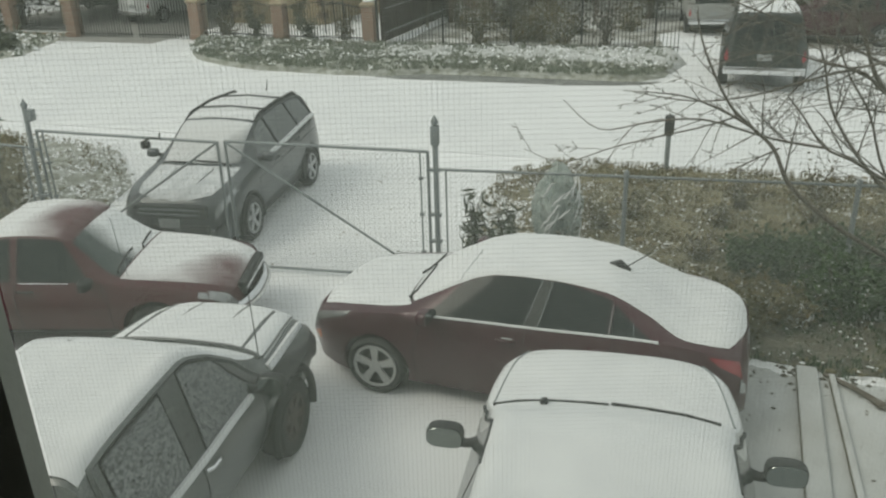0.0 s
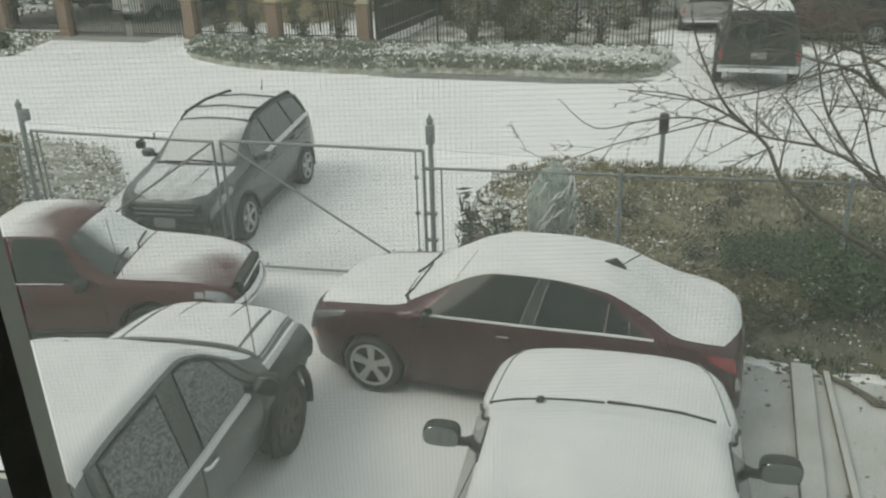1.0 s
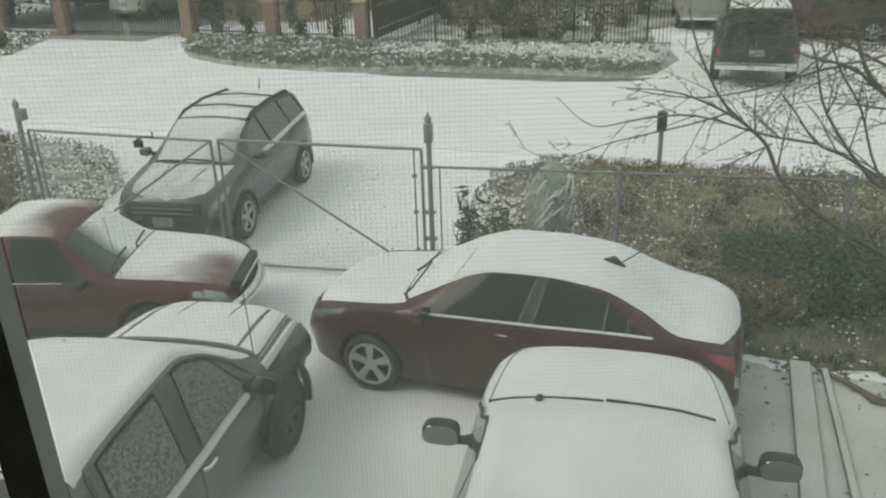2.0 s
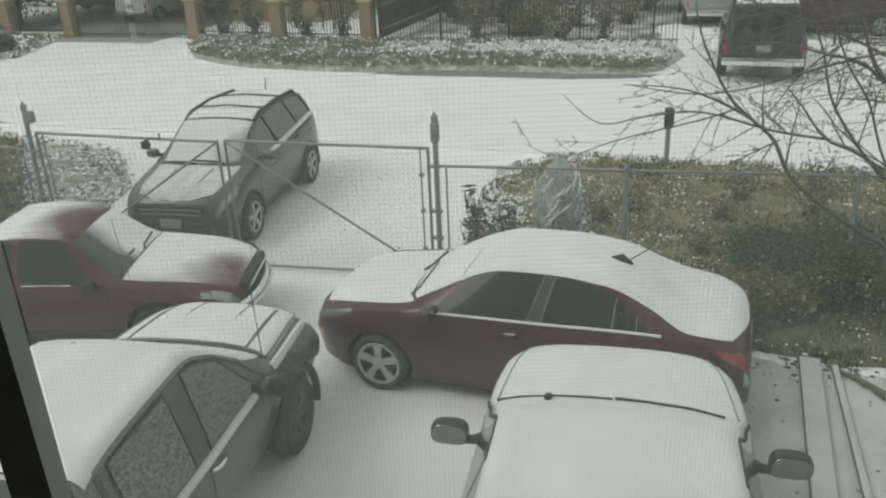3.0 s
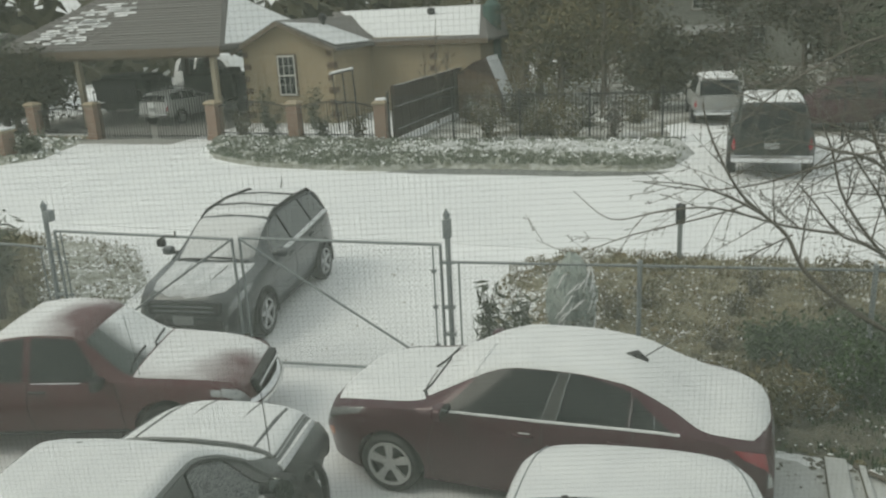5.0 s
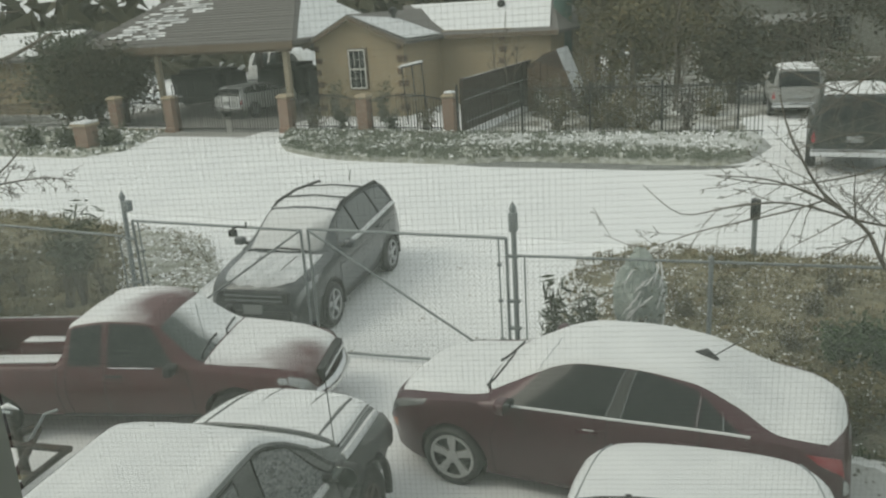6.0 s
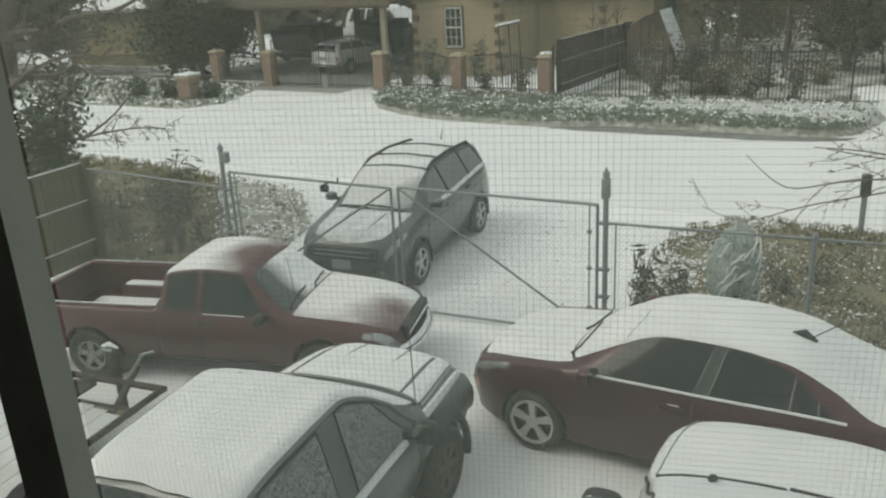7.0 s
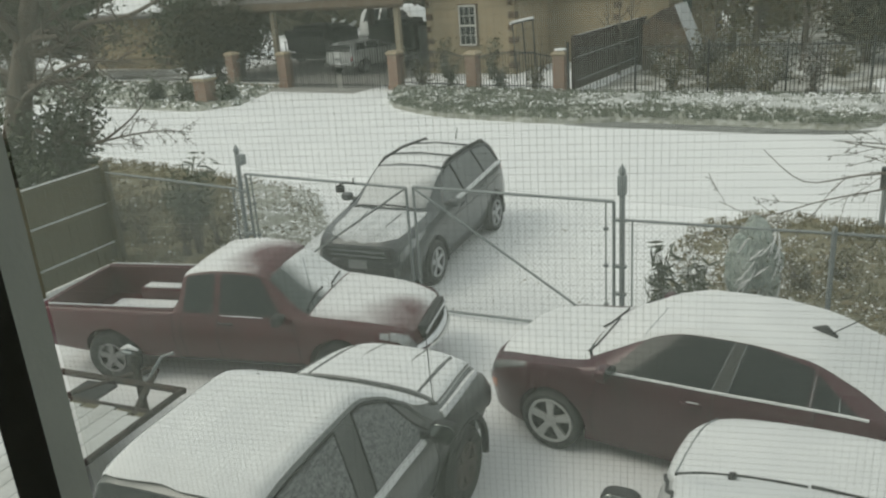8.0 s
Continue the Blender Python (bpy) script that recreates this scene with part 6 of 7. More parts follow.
for k in range(5):
    part("quoin", bx(6.66, 7.03, -0.03, 0.3, 0.25 + k * 0.53, 0.51 + k * 0.53, 0.02), M_QUOIN, lh)
rh = thing("far_house", along((12.6, 54), -12), "grey two-storey house with a porch beyond the trees", "house")
part("wall", bx(-0.8, 9, 0, 0.2, -0.05, 5.6), M_GREYWALL, rh)
part("wall", bx(-0.8, -0.6, 0.203, 7, -0.05, 5.6), M_GREYWALL, rh)
slab([(-1.3, -0.6, 5.5), (9.5, -0.6, 5.5), (9.5, 4, 7.7), (-1.3, 4, 7.7)], 0.2, M_SHINGLE, "roof", rh)
slab([(-1.3, 8.6, 5.5), (9.5, 8.6, 5.5), (9.5, 4, 7.7), (-1.3, 4, 7.7)], 0.2, M_SHINGLE, "roof", rh)
sash_window(rh, 2.2, 1.2, 1.1, 1.3)
sash_window(rh, 5.6, 1.2, 1.1, 1.3)
sash_window(rh, 2.3, 3.7, 1.3, 1.3)
sash_window(rh, 6.2, 3.7, 1.1, 1.3)
part("porch_beam", bx(0, 5.5, -2.2, -2.0, 2.1, 2.35), M_FASCIA, rh)
for x in (0.2, 2.8, 5.3):
    part("porch_post", bx(x - 0.06, x + 0.06, -2.16, -2.04, 0, 2.1), M_FASCIA, rh)
slab([(-0.1, -2.4, 2.3), (5.7, -2.4, 2.3), (5.7, 0, 2.75), (-0.1, 0, 2.75)], 0.08, M_CANVAS, "porch_roof", rh)

shed = thing("shed", along((0.0, 35.6), -18.5), "small brown lean-to shed with a snowy sloping side", "shed")
bm = bmesh.new()
prof = [(0.0, 0.0), (2.35, 0.0), (1.75, 1.45), (1.3, 2.55), (0.75, 2.4), (0.0, 1.9)]
fa = [bm.verts.new((x, 0, z)) for x, z in prof]
fb = [bm.verts.new((x, 1.6, z)) for x, z in prof]
bm.faces.new(fa)
bm.faces.new(list(reversed(fb)))
for k in range(6):
    bm.faces.new((fa[k], fb[k], fb[(k + 1) % 6], fa[(k + 1) % 6]))
part("body", bm, M_DARKWOOD, shed)
slab([(2.42, -0.05, 0.05), (1.32, -0.05, 2.6), (1.32, 1.6, 2.6), (2.42, 1.6, 0.05)], 0.06, M_DUST, "snow_side", shed, "snow stuck to the sloping side")
for k in range(6):
    part("plank", bx(0.02 + k * 0.3, 0.29 + k * 0.3, -0.03, -0.004, 0.02, 1.85 if k < 1 else 2.2 - 0.10 * k), M_QUOIN, shed)

arb = thing("garden_trellis", along((-4.95, 33.6), -18.5) @ pose(0, 0, 0, 0, -3, 0), "leaning metal frame with snow along its top", "trellis")
for x in (0, 0.45, 0.9):
    part("upright", tube([(x, 0, 0), (x, 0, 2.3 + 0.12 * x)], 0.03, 6), M_IRON, arb)
part("top_bar", tube([(-0.05, 0, 2.3), (0.95, 0, 2.42)], 0.04, 6), M_IRON, arb)
part("snow", tube([(-0.1, 0, 2.30), (0.0, 0, 2.36), (0.95, 0, 2.48)], 0.055, 7), M_CARSNOW, arb)
part("cross_bar", tube([(0, 0, 1.1), (0.9, 0, 1.15)], 0.025, 6), M_IRON, arb)

teal = thing("water_tank", along((1.75, 40.5), -18.5), "teal corrugated tank beside the house", "tank")
part("tank", lathe([(0.42 + 0.02 * (k % 2), 0.0 + k * 0.14) for k in range(34)] + [(0.1, 4.9)], "z", 20), material("teal_metal", (0.045, 0.10, 0.085), 0.6, 0.2, scale=3, fine=30, bump=0.2), teal, smooth=30)


# ---- vehicles across the street ----
FAR_K = {"top_z": [(-2.36, 0.75), (-2.32, 1.10), (-2.2, 1.50), (-2.0, 1.72), (-1.5, 1.78), (-0.4, 1.78), (0.1, 1.70), (1.0, 1.16), (1.2, 1.13), (1.9, 1.06), (2.2, 0.92), (2.36, 0.6)],
         "edge_z": [(-2.36, 0.73), (-2.32, 1.06), (-2.2, 1.44), (-2.0, 1.65), (-1.5, 1.71), (-0.4, 1.71), (0.1, 1.62), (1.0, 1.11), (1.2, 1.08), (1.9, 1.01), (2.2, 0.89), (2.36, 0.58)],
         "edge_w": [(-2.36, 0.68), (-2.1, 0.68), (0.1, 0.66), (1.0, 0.74), (1.9, 0.72), (2.36, 0.5)],
         "belt_z": [(-2.36, 0.7), (-2.2, 1.05), (-1.6, 1.13), (1.0, 1.06), (2.1, 0.87), (2.36, 0.57)],
         "belt_w": [(-2.36, 0.74), (-2.1, 0.85), (1.2, 0.88), (2.1, 0.78), (2.36, 0.6)],
         "mid_w": [(-2.36, 0.8), (-2.1, 0.93), (1.8, 0.94), (2.36, 0.64)],
         "mid_z": [(-2.36, 0.66), (0, 0.74), (2.36, 0.5)],
         "sill_w": [(-2.36, 0.72), (2.0, 0.84), (2.36, 0.56)],
         "low": [(-2.36, 0.40), (1.8, 0.32), (2.36, 0.36)]}


def far_car(name, p, ang, paint, label, rear_glass=True, snow=True, flat=1.0, size=1.0):
    car = thing(name, along(p, ang) @ Matrix.Scale(size, 4), label, "car", "vehicles across the street")
    keys = {k: [(x, v * flat if k in ("top_z", "edge_z") and v > 1.2 else v) for x, v in rows] for k, rows in FAR_K.items()}
    b = Body(keys, 3)
    part("body", b.shell("body", paint, cuts=((1.42, 0.36, 0.42, 0.88), (-1.42, 0.36, 0.42, 0.88)), stations=40), None, car)
    for s in (1, -1):
        part("side_window", b.patch([(-0.1, 3.1), (0.8, 3.1), (0.1, 3.88), (-0.06, 3.9)], 0.006, M_GLASS, "side_window", s), None, car)
        part("side_window", b.patch([(-1.1, 3.1), (-0.2, 3.1), (-0.15, 3.9), (-1.05, 3.9)], 0.006, M_GLASS, "side_window", s), None, car)
        part("side_window", b.patch([(-2.0, 3.2), (-1.2, 3.12), (-1.15, 3.9), (-1.85, 3.85)], 0.006, M_GLASS, "side_window", s), None, car)
        part("tail_lamp", b.patch([(-2.35, 2.3), (-2.26, 2.3), (-2.25, 2.9), (-2.33, 2.9)], 0.008, M_TAIL, "tail_lamp", s), None, car)
        part("headlamp", b.patch([(2.0, 2.5), (2.3, 2.4), (2.26, 2.95), (2.0, 3.0)], 0.008, M_LAMP, "headlamp", s), None, car)
        part("rear_window", b.patch([(-2.31, 4.1), (-2.10, 4.1), (-2.10, 6), (-2.31, 6)], 0.006, M_SEDGLASS, "rear_window", s), None, car)
        for x in (1.42, -1.42):
            wheel(car, x, s * 0.84, 0.36, 0.22, 0.22, 5, False)
    part("rear_bumper", bx(-2.48, -2.30, -0.86, 0.86, 0.42, 0.60, 0.04), M_CHROME, car, "bright bumper", smooth=40)
    part("licence_plate", bx(-2.40, -2.372, -0.16, 0.16, 0.72, 0.86, 0.004), M_PLATE, car)
    if snow:
        part("roof_snow", b.cover(-2.0, 0.1, 4.2, M_CARSNOW, "roof_snow", 0.03, seed=3, rag=0.05), None, car, "snow on the roof")
        part("hood_snow", b.cover(1.15, 2.1, 3.8, M_CARSNOW, "hood_snow", 0.02, seed=4, rag=0.05), None, car)
    return car


far_car("green_suv", (8.85, 23.6), 72, M_GREENCAR, "dark green SUV seen from behind with a snowy roof", size=1.15)
far_car("white_car", (10.0, 32.6), 78, M_CANVAS, "pale grey vehicle with a snowy roof deep in a yard")
far_car("red_car", (13.0, 28.4), 160, M_SED, "dull red vehicle parked behind the iron fence", snow=False)
far_car("white_car", (-13.35, 40.0), 70, M_WHITECAR, "white car under the carport, tail towards the gate", snow=False, flat=0.86)
far_car("white_van", (-13.9, 50.6), -18.5, M_WHITECAR, "white van with a snowy roof behind the carport", size=1.42)


def tarp_load(p, w, d, h, z0, label):
    """A loaded trailer under a tight black tarpaulin with slack folds, on two wheels."""
    t = thing("covered_trailer", along(p, -18.5), label, "trailer", "vehicles across the street")
    bm = bmesh.new()
    bmesh.ops.create_cube(bm, size=1, matrix=Matrix.Translation((0, 0, 0.5)))
    bmesh.ops.bevel(bm, geom=bm.edges[:], offset=0.16, segments=3, affect="EDGES")
    bmesh.ops.subdivide_edges(bm, edges=bm.edges[:], cuts=3, use_grid_fill=True)
    for v in bm.verts:
        c = Vector((v.co.x * w, v.co.y * d, z0 + v.co.z * (h - z0)))
        v.co = c + Vector((noise.noise(c * 1.6), noise.noise(c * 1.6 + Vector((9, 0, 0))), 0.7 * noise.noise(c * 1.3 + Vector((0, 9, 0))))) * 0.10
    part("tarpaulin", bm, M_TARP, t, smooth=50)
    part("chassis", bx(-w * 0.42, w * 0.42, -d * 0.45, d * 0.45, 0.34, z0 + 0.12, 0.02), M_IRON, t)
    for s in (-1, 1):
        part("trailer_wheel", lathe([(0.15, -0.09), (0.33, -0.10), (0.36, 0), (0.33, 0.10), (0.15, 0.09)], "y", 20), M_RUBBER, t, m=pose(s * w * 0.46, 0, 0.36, 0, 0, 90), smooth=50)
    return t


tarp_load((-17.3, 44.0), 3.7, 2.6, 2.08, 0.5, "load under a black tarpaulin in the carport's shade")
tarp_load((-12.5, 43.0), 2.9, 2.4, 2.2, 0.5, "tall load under a black tarpaulin in the carport's shade")


# ---- trees and shrubs ----
def twig_tree(name, limbs, label, levels=3, seed=1, r0=0.06, droop=0.0, spread=0.9, kids=7, shrink=0.55, mat=None, category="tree", leaves=None, thin=0.004):
    """Bare limbs given as point lists, each with side twigs that fork again."""
    rnd = random.Random(seed)
    t = thing(name, Matrix(), label, category)
    leaf_at = []

    def grow(bm, pts, r, lev):
        fine = []
        for i in range(len(pts) - 1):
            for k in range(4 if lev < 2 else 2):
                f = k / (4 if lev < 2 else 2)
                p0, p1, p2, p3 = pts[max(i - 1, 0)], pts[i], pts[i + 1], pts[min(i + 2, len(pts) - 1)]
                fine.append(0.5 * ((2 * p1) + (p2 - p0) * f + (2 * p0 - 5 * p1 + 4 * p2 - p3) * f * f + (3 * p1 - p0 - 3 * p2 + p3) * f ** 3))
        fine.append(pts[-1])
        n_ = len(fine)
        rr = [max(r * (1 - 0.8 * i / (n_ - 1)), thin) for i in range(n_)]
        tube_into(bm, fine, rr, 7 if lev == 0 else 5 if lev == 1 else 3)
        if lev >= levels:
            leaf_at.extend(fine[1:])
            return
        L = sum((b_ - a_).length for a_, b_ in zip(fine, fine[1:]))
        count = kids if lev == 0 else max(int(kids * 0.6), 2)
        for k in range(count):
            f = rnd.uniform(0.15, 0.97)
            i = min(int(f * (n_ - 1)), n_ - 2)
            p = fine[i]
            d = (fine[i + 1] - fine[i]).normalized()
            side = Vector((rnd.gauss(0, 1), rnd.gauss(0, 1), rnd.gauss(0, 1)))
            side = (side - d * side.dot(d)).normalized()
            v = (d * 0.75 + side * spread).normalized()
            l = L * shrink * rnd.uniform(0.5, 1.0) * (1.1 - 0.6 * f)
            q = [p]
            for s in range(4):
                v = (v + Vector((rnd.gauss(0, 0.10), rnd.gauss(0, 0.10), rnd.gauss(0, 0.10) - droop)) * 0.8).normalized()
                q.append(q[-1] + v * l / 4)
            grow(bm, q, max(rr[i] * 0.6, thin), lev + 1)

    for pts, r in limbs:
        bm = bmesh.new()
        grow(bm, [Vector(p) for p in pts], r, 0)
        part("limb", bm, mat or M_TWIG, t, smooth=60)
    if leaves:
        lm, size, per, snow = leaves
        add_leaves(t, leaf_at, lm, size, per, rnd, "leaves")
    return t, leaf_at


def add_leaves(parent, spots, mat, size, per, rnd, name="leaves", long_=2.2, scatter=1.5):
    V, F = [], []
    for p in spots:
        for _ in range(per):
            c = p + Vector((rnd.gauss(0, 1), rnd.gauss(0, 1), rnd.gauss(0, 1))) * size * scatter
            d = Vector((rnd.gauss(0, 1), rnd.gauss(0, 1), rnd.gauss(0, 0.7))).normalized()
            s = d.orthogonal().normalized() * size * 0.4
            s.rotate(Matrix.Rotation(rnd.uniform(0, 6.28), 3, d))
            e = d * size * long_ / 2
            n_ = d.cross(s).normalized() * size * 0.12
            k = len(V)
            V += [c - e, c + s + n_, c + e, c - s + n_]
            F += [(k, k + 1, k + 2), (k, k + 2, k + 3)]
    return tagged(part(name, mesh_from(name, V, F, mat), None, parent), kind="stuff")


def shrub(name, p, h, w, label, mat, seed, count=500, size=0.05, stems=6, snow=0, long_=2.2, z0=0.0, bare=0.0):
    """A shrub: stems fanning from the ground and many small leaves with gaps."""
    rnd = random.Random(seed)
    t = thing(name, Matrix.Translation((p[0], p[1], z0)), label, "shrub")
    bm = bmesh.new()
    ends = []
    for k in range(stems):
        a_ = rnd.uniform(0, 6.28)
        lean = rnd.uniform(0.1, 1.0) * w / 2
        q = [Vector((math.cos(a_) * 0.04, math.sin(a_) * 0.04, 0))]
        hh = h * rnd.uniform(0.6, 1.0)
        for s in range(1, 5):
            q.append(Vector((math.cos(a_) * lean * (s / 4) ** 1.3 + rnd.gauss(0, 0.03), math.sin(a_) * lean * (s / 4) ** 1.3 + rnd.gauss(0, 0.03), hh * s / 4)))
        tube_into(bm, q, [0.016, 0.013, 0.010, 0.007, 0.004], 5)
        for s in range(1, 5):
            for f in (0.0, 0.33, 0.66):
                ends.append(q[s - 1] + (q[s] - q[s - 1]) * (1 - f))
    tagged(part("branching_stem", bm, M_TWIG, t), kind="stuff")
    ends = [e for e in ends if e.z >= bare * h]
    rnd.shuffle(ends)
    per = max(int(count / len(ends)), 1)
    add_leaves(t, ends, mat, size, per, rnd, "leaves", long_, 1.1 + w * 0.5)
    if snow:
        tops = [e for e in ends if e.z > h * 0.35]
        add_leaves(t, tops, M_CARSNOW, size * 0.5, snow * 2, rnd, "snow_dusting", 1.4, 2.2)
    return t


# the bare tree whose limbs reach into the view, its trunk outside
rl = random.Random(31)
SWEEP = []
for k in range(26):
    z0 = 2.75 + 0.1 * k + rl.uniform(-0.1, 0.1)
    x1, z1, y1 = rl.uniform(2.6, 4.3), z0 + rl.uniform(-0.8, 0.7), rl.uniform(8.2, 9.3)
    bow = rl.uniform(-0.35, 0.45)
    SWEEP.append(([(6.9 - 0.22 * (z0 - 2.0), 9.1, z0 - 0.1)] + [(6.6 + (x1 - 6.6) * f, 9.0 + (y1 - 9.0) * f, z0 + (z1 - z0) * f + bow * math.sin(3.14 * f)) for f in (0.2, 0.45, 0.7, 1.0)], rl.uniform(0.009, 0.02)))
twig_tree("bare_tree", [(p_, r_ * 0.78) for p_, r_ in [
    ([(7.6, 9.2, 0), (7.3, 9.2, 1.2), (6.9, 9.1, 2.6), (6.4, 9.1, 4.2), (6.0, 9.0, 5.6)], 0.09),
    ([(7.45, 9.2, 0.5), (6.4, 9.1, 0.35), (5.74, 9.0, 0.39), (5.19, 9.0, 0.74), (4.52, 9.0, 1.16), (3.92, 9.0, 1.67), (3.67, 9.0, 2.12), (3.38, 9.0, 2.39), (3.09, 9.0, 2.68), (2.78, 9.0, 3.25), (2.65, 9.0, 3.67)], 0.055),
    ([(3.38, 9.0, 2.39), (2.97, 8.95, 2.62), (2.52, 8.9, 2.79), (1.89, 8.9, 2.86)], 0.024),
    ([(7.2, 9.2, 1.4), (6.2, 9.1, 1.35), (5.52, 9.0, 1.49), (5.01, 9.0, 1.71), (4.59, 9.0, 1.96), (4.24, 9.0, 2.13), (3.92, 9.0, 2.53), (3.74, 9.0, 2.73)], 0.042),
    ([(4.24, 9.0, 2.12), (3.65, 9.05, 2.23), (2.86, 9.1, 2.46), (2.23, 9.1, 2.44), (1.69, 9.1, 2.38), (1.27, 9.1, 2.73)], 0.022),
    ([(3.23, 9.0, 2.52), (2.81, 9.05, 2.38), (1.93, 9.1, 2.18), (1.29, 9.1, 2.0), (0.84, 9.1, 2.17)], 0.016),
    ([(6.9, 9.1, 2.4), (6.0, 9.0, 2.5), (5.3, 9.0, 2.56), (4.82, 9.0, 2.73), (4.47, 9.0, 2.99), (3.87, 8.9, 2.91), (3.33, 8.9, 2.77), (2.71, 8.9, 2.72), (2.01, 8.9, 2.84)], 0.034),
    ([(6.9, 9.1, 1.9), (5.9, 9.0, 2.1), (5.34, 9.0, 2.37), (4.75, 9.0, 2.83), (4.47, 9.0, 3.38), (4.17, 9.0, 4.08), (4.0, 9.0, 4.7)], 0.055),
    ([(6.8, 9.1, 2.7), (6.0, 9.0, 2.6), (5.25, 9.0, 2.82), (4.3, 9.0, 3.27), (3.66, 9.0, 3.52), (3.16, 9.0, 3.71), (2.59, 9.0, 3.96)], 0.03),
    ([(5.3, 9.0, 1.55), (4.97, 9.0, 1.64), (4.31, 9.0, 2.46), (4.09, 9.0, 3.09), (3.89, 9.0, 3.58), (3.8, 9.0, 4.2)], 0.03),
    ([(3.73, 9.0, 2.13), (3.24, 8.95, 1.92), (2.8, 8.9, 1.73)], 0.015),
    ([(7.3, 9.2, 0.9), (6.2, 9.1, 0.8), (5.62, 9.0, 0.99), (4.99, 9.0, 1.78), (4.68, 9.0, 2.51), (4.34, 9.0, 3.02), (4.05, 9.0, 3.75), (3.9, 9.0, 4.4)], 0.032),
    ([(6.7, 9.1, 3.0), (5.9, 8.8, 3.1), (5.0, 8.6, 3.25), (4.2, 8.6, 3.1), (3.4, 8.6, 3.3), (2.7, 8.6, 3.15)], 0.03),
    ([(6.5, 9.1, 3.8), (5.4, 9.2, 3.4), (4.6, 9.3, 3.2), (4.0, 9.3, 2.8), (3.6, 9.3, 2.2)], 0.025),
    ([(6.3, 9.1, 4.3), (5.2, 8.8, 4.1), (4.4, 8.7, 4.3), (3.5, 8.7, 3.9), (3.0, 8.7, 3.5)], 0.035),
    ([(6.6, 9.1, 3.5), (5.6, 9.0, 3.7), (4.6, 9.0, 3.6), (3.6, 9.0, 3.9), (2.6, 9.0, 4.3)], 0.03),
] + SWEEP], "leafless tree with dark reaching limbs and many fine twigs", levels=3, seed=11, kids=8, shrink=0.36, spread=0.62, droop=0.0, thin=0.003)
# the tree by the board fence
twig_tree("bare_tree", [
    ([(-12.6, 14.0, 0), (-12.5, 14.0, 1.2), (-11.9, 14.0, 3.0), (-11.2, 14.0, 4.7), (-10.8, 14.2, 6.2)], 0.40),
    ([(-12.1, 14.0, 2.4), (-11.2, 13.8, 2.1), (-10.4, 13.9, 1.95), (-9.7, 14.0, 2.3), (-9.2, 14.0, 2.7)], 0.05),
    ([(-10.4, 13.9, 1.95), (-9.6, 13.9, 2.1), (-8.9, 14.0, 2.15), (-8.3, 14.0, 2.1)], 0.026),
    ([(-11.6, 14.0, 3.7), (-10.8, 13.9, 3.8), (-10.0, 13.8, 4.2), (-9.0, 13.7, 4.3), (-8.0, 13.7, 4.7)], 0.10),
    ([(-11.5, 14.0, 4.0), (-10.6, 14.1, 4.5), (-9.8, 14.1, 5.0), (-8.8, 14.2, 5.1)], 0.06),
    ([(-11.9, 14.0, 3.0), (-11.0, 13.6, 3.2), (-10.0, 13.4, 3.3), (-9.2, 13.3, 3.8)], 0.05),
    ([(-12.2, 14.0, 2.2), (-11.4, 13.4, 2.9), (-10.4, 13.2, 3.4), (-9.6, 13.2, 3.6), (-8.6, 13.2, 3.5)], 0.06),
    ([(-11.5, 14.0, 4.2), (-11.9, 13.6, 4.8), (-11.0, 13.2, 5.0), (-10.0, 13.0, 4.8)], 0.07),
    ([(-12.0, 14.0, 3.3), (-13.0, 13.8, 3.9), (-13.6, 13.6, 4.8)], 0.08),
], "leafless tree with a leaning trunk behind the board fence", levels=3, seed=5, kids=13, shrink=0.38, spread=0.85, droop=0.03, thin=0.004)
shrub("evergreen_bush", (-11.4, 13.6), 2.7, 1.7, "dark evergreen bush with glossy leaves", M_LEAF, 3, 2600, 0.085, 12, 1)
shrub("evergreen_bush", (-12.2, 15.2), 3.6, 2.4, "tall dark evergreen bush behind the bare tree", M_LEAF, 14, 2200, 0.10, 12, 0)
shrub("evergreen_bush", (-12.6, 13.2), 2.3, 1.5, "dark evergreen bush with glossy leaves", M_LEAF, 4, 1800, 0.085, 10, 0)
rv = random.Random(77)
for k in range(16):
    shrub("vine_mass", (3.9 + 0.19 * k, 9.2 - 0.03 * k + rv.uniform(-0.2, 1.2)), rv.uniform(0.45, 0.95), rv.uniform(0.8, 1.2), "dense dark green vines heaped along the fence", M_VINE, 500 + k, 1300, 0.052, 9, 0, 1.6)
shrub("oleander", (-8.7, 14.0), 1.1, 1.3, "thin oleander shrub behind the fence", M_LEAF, 66, 200, 0.055, 9, 0, 4.5, bare=0.3)
shrub("oleander", (-7.9, 12.9), 1.75, 1.4, "oleander shrub with narrow dark leaves behind the fence", M_LEAF, 6, 420, 0.055, 10, 0, 4.5, bare=0.45)
shrub("small_tree", (-8.05, 12.75), 0.9, 0.4, "low dark stem under the oleander", M_TWIG, 16, 30, 0.03, 5)
shrub("oleander", (0.28, 10.55), 1.22, 0.55, "tall oleander sprigs dusted with snow", M_LEAF, 7, 170, 0.055, 6, 1, 4.5)
shrub("oleander", (0.75, 10.5), 1.05, 0.7, "oleander sprigs half buried in snow", M_LEAF, 8, 190, 0.055, 7, 2, 4.5)
shrub("oleander", (0.45, 10.35), 0.7, 0.6, "oleander sprigs half buried in snow", M_LEAF, 9, 160, 0.05, 6, 2, 4.5)
rnd0 = random.Random(21)
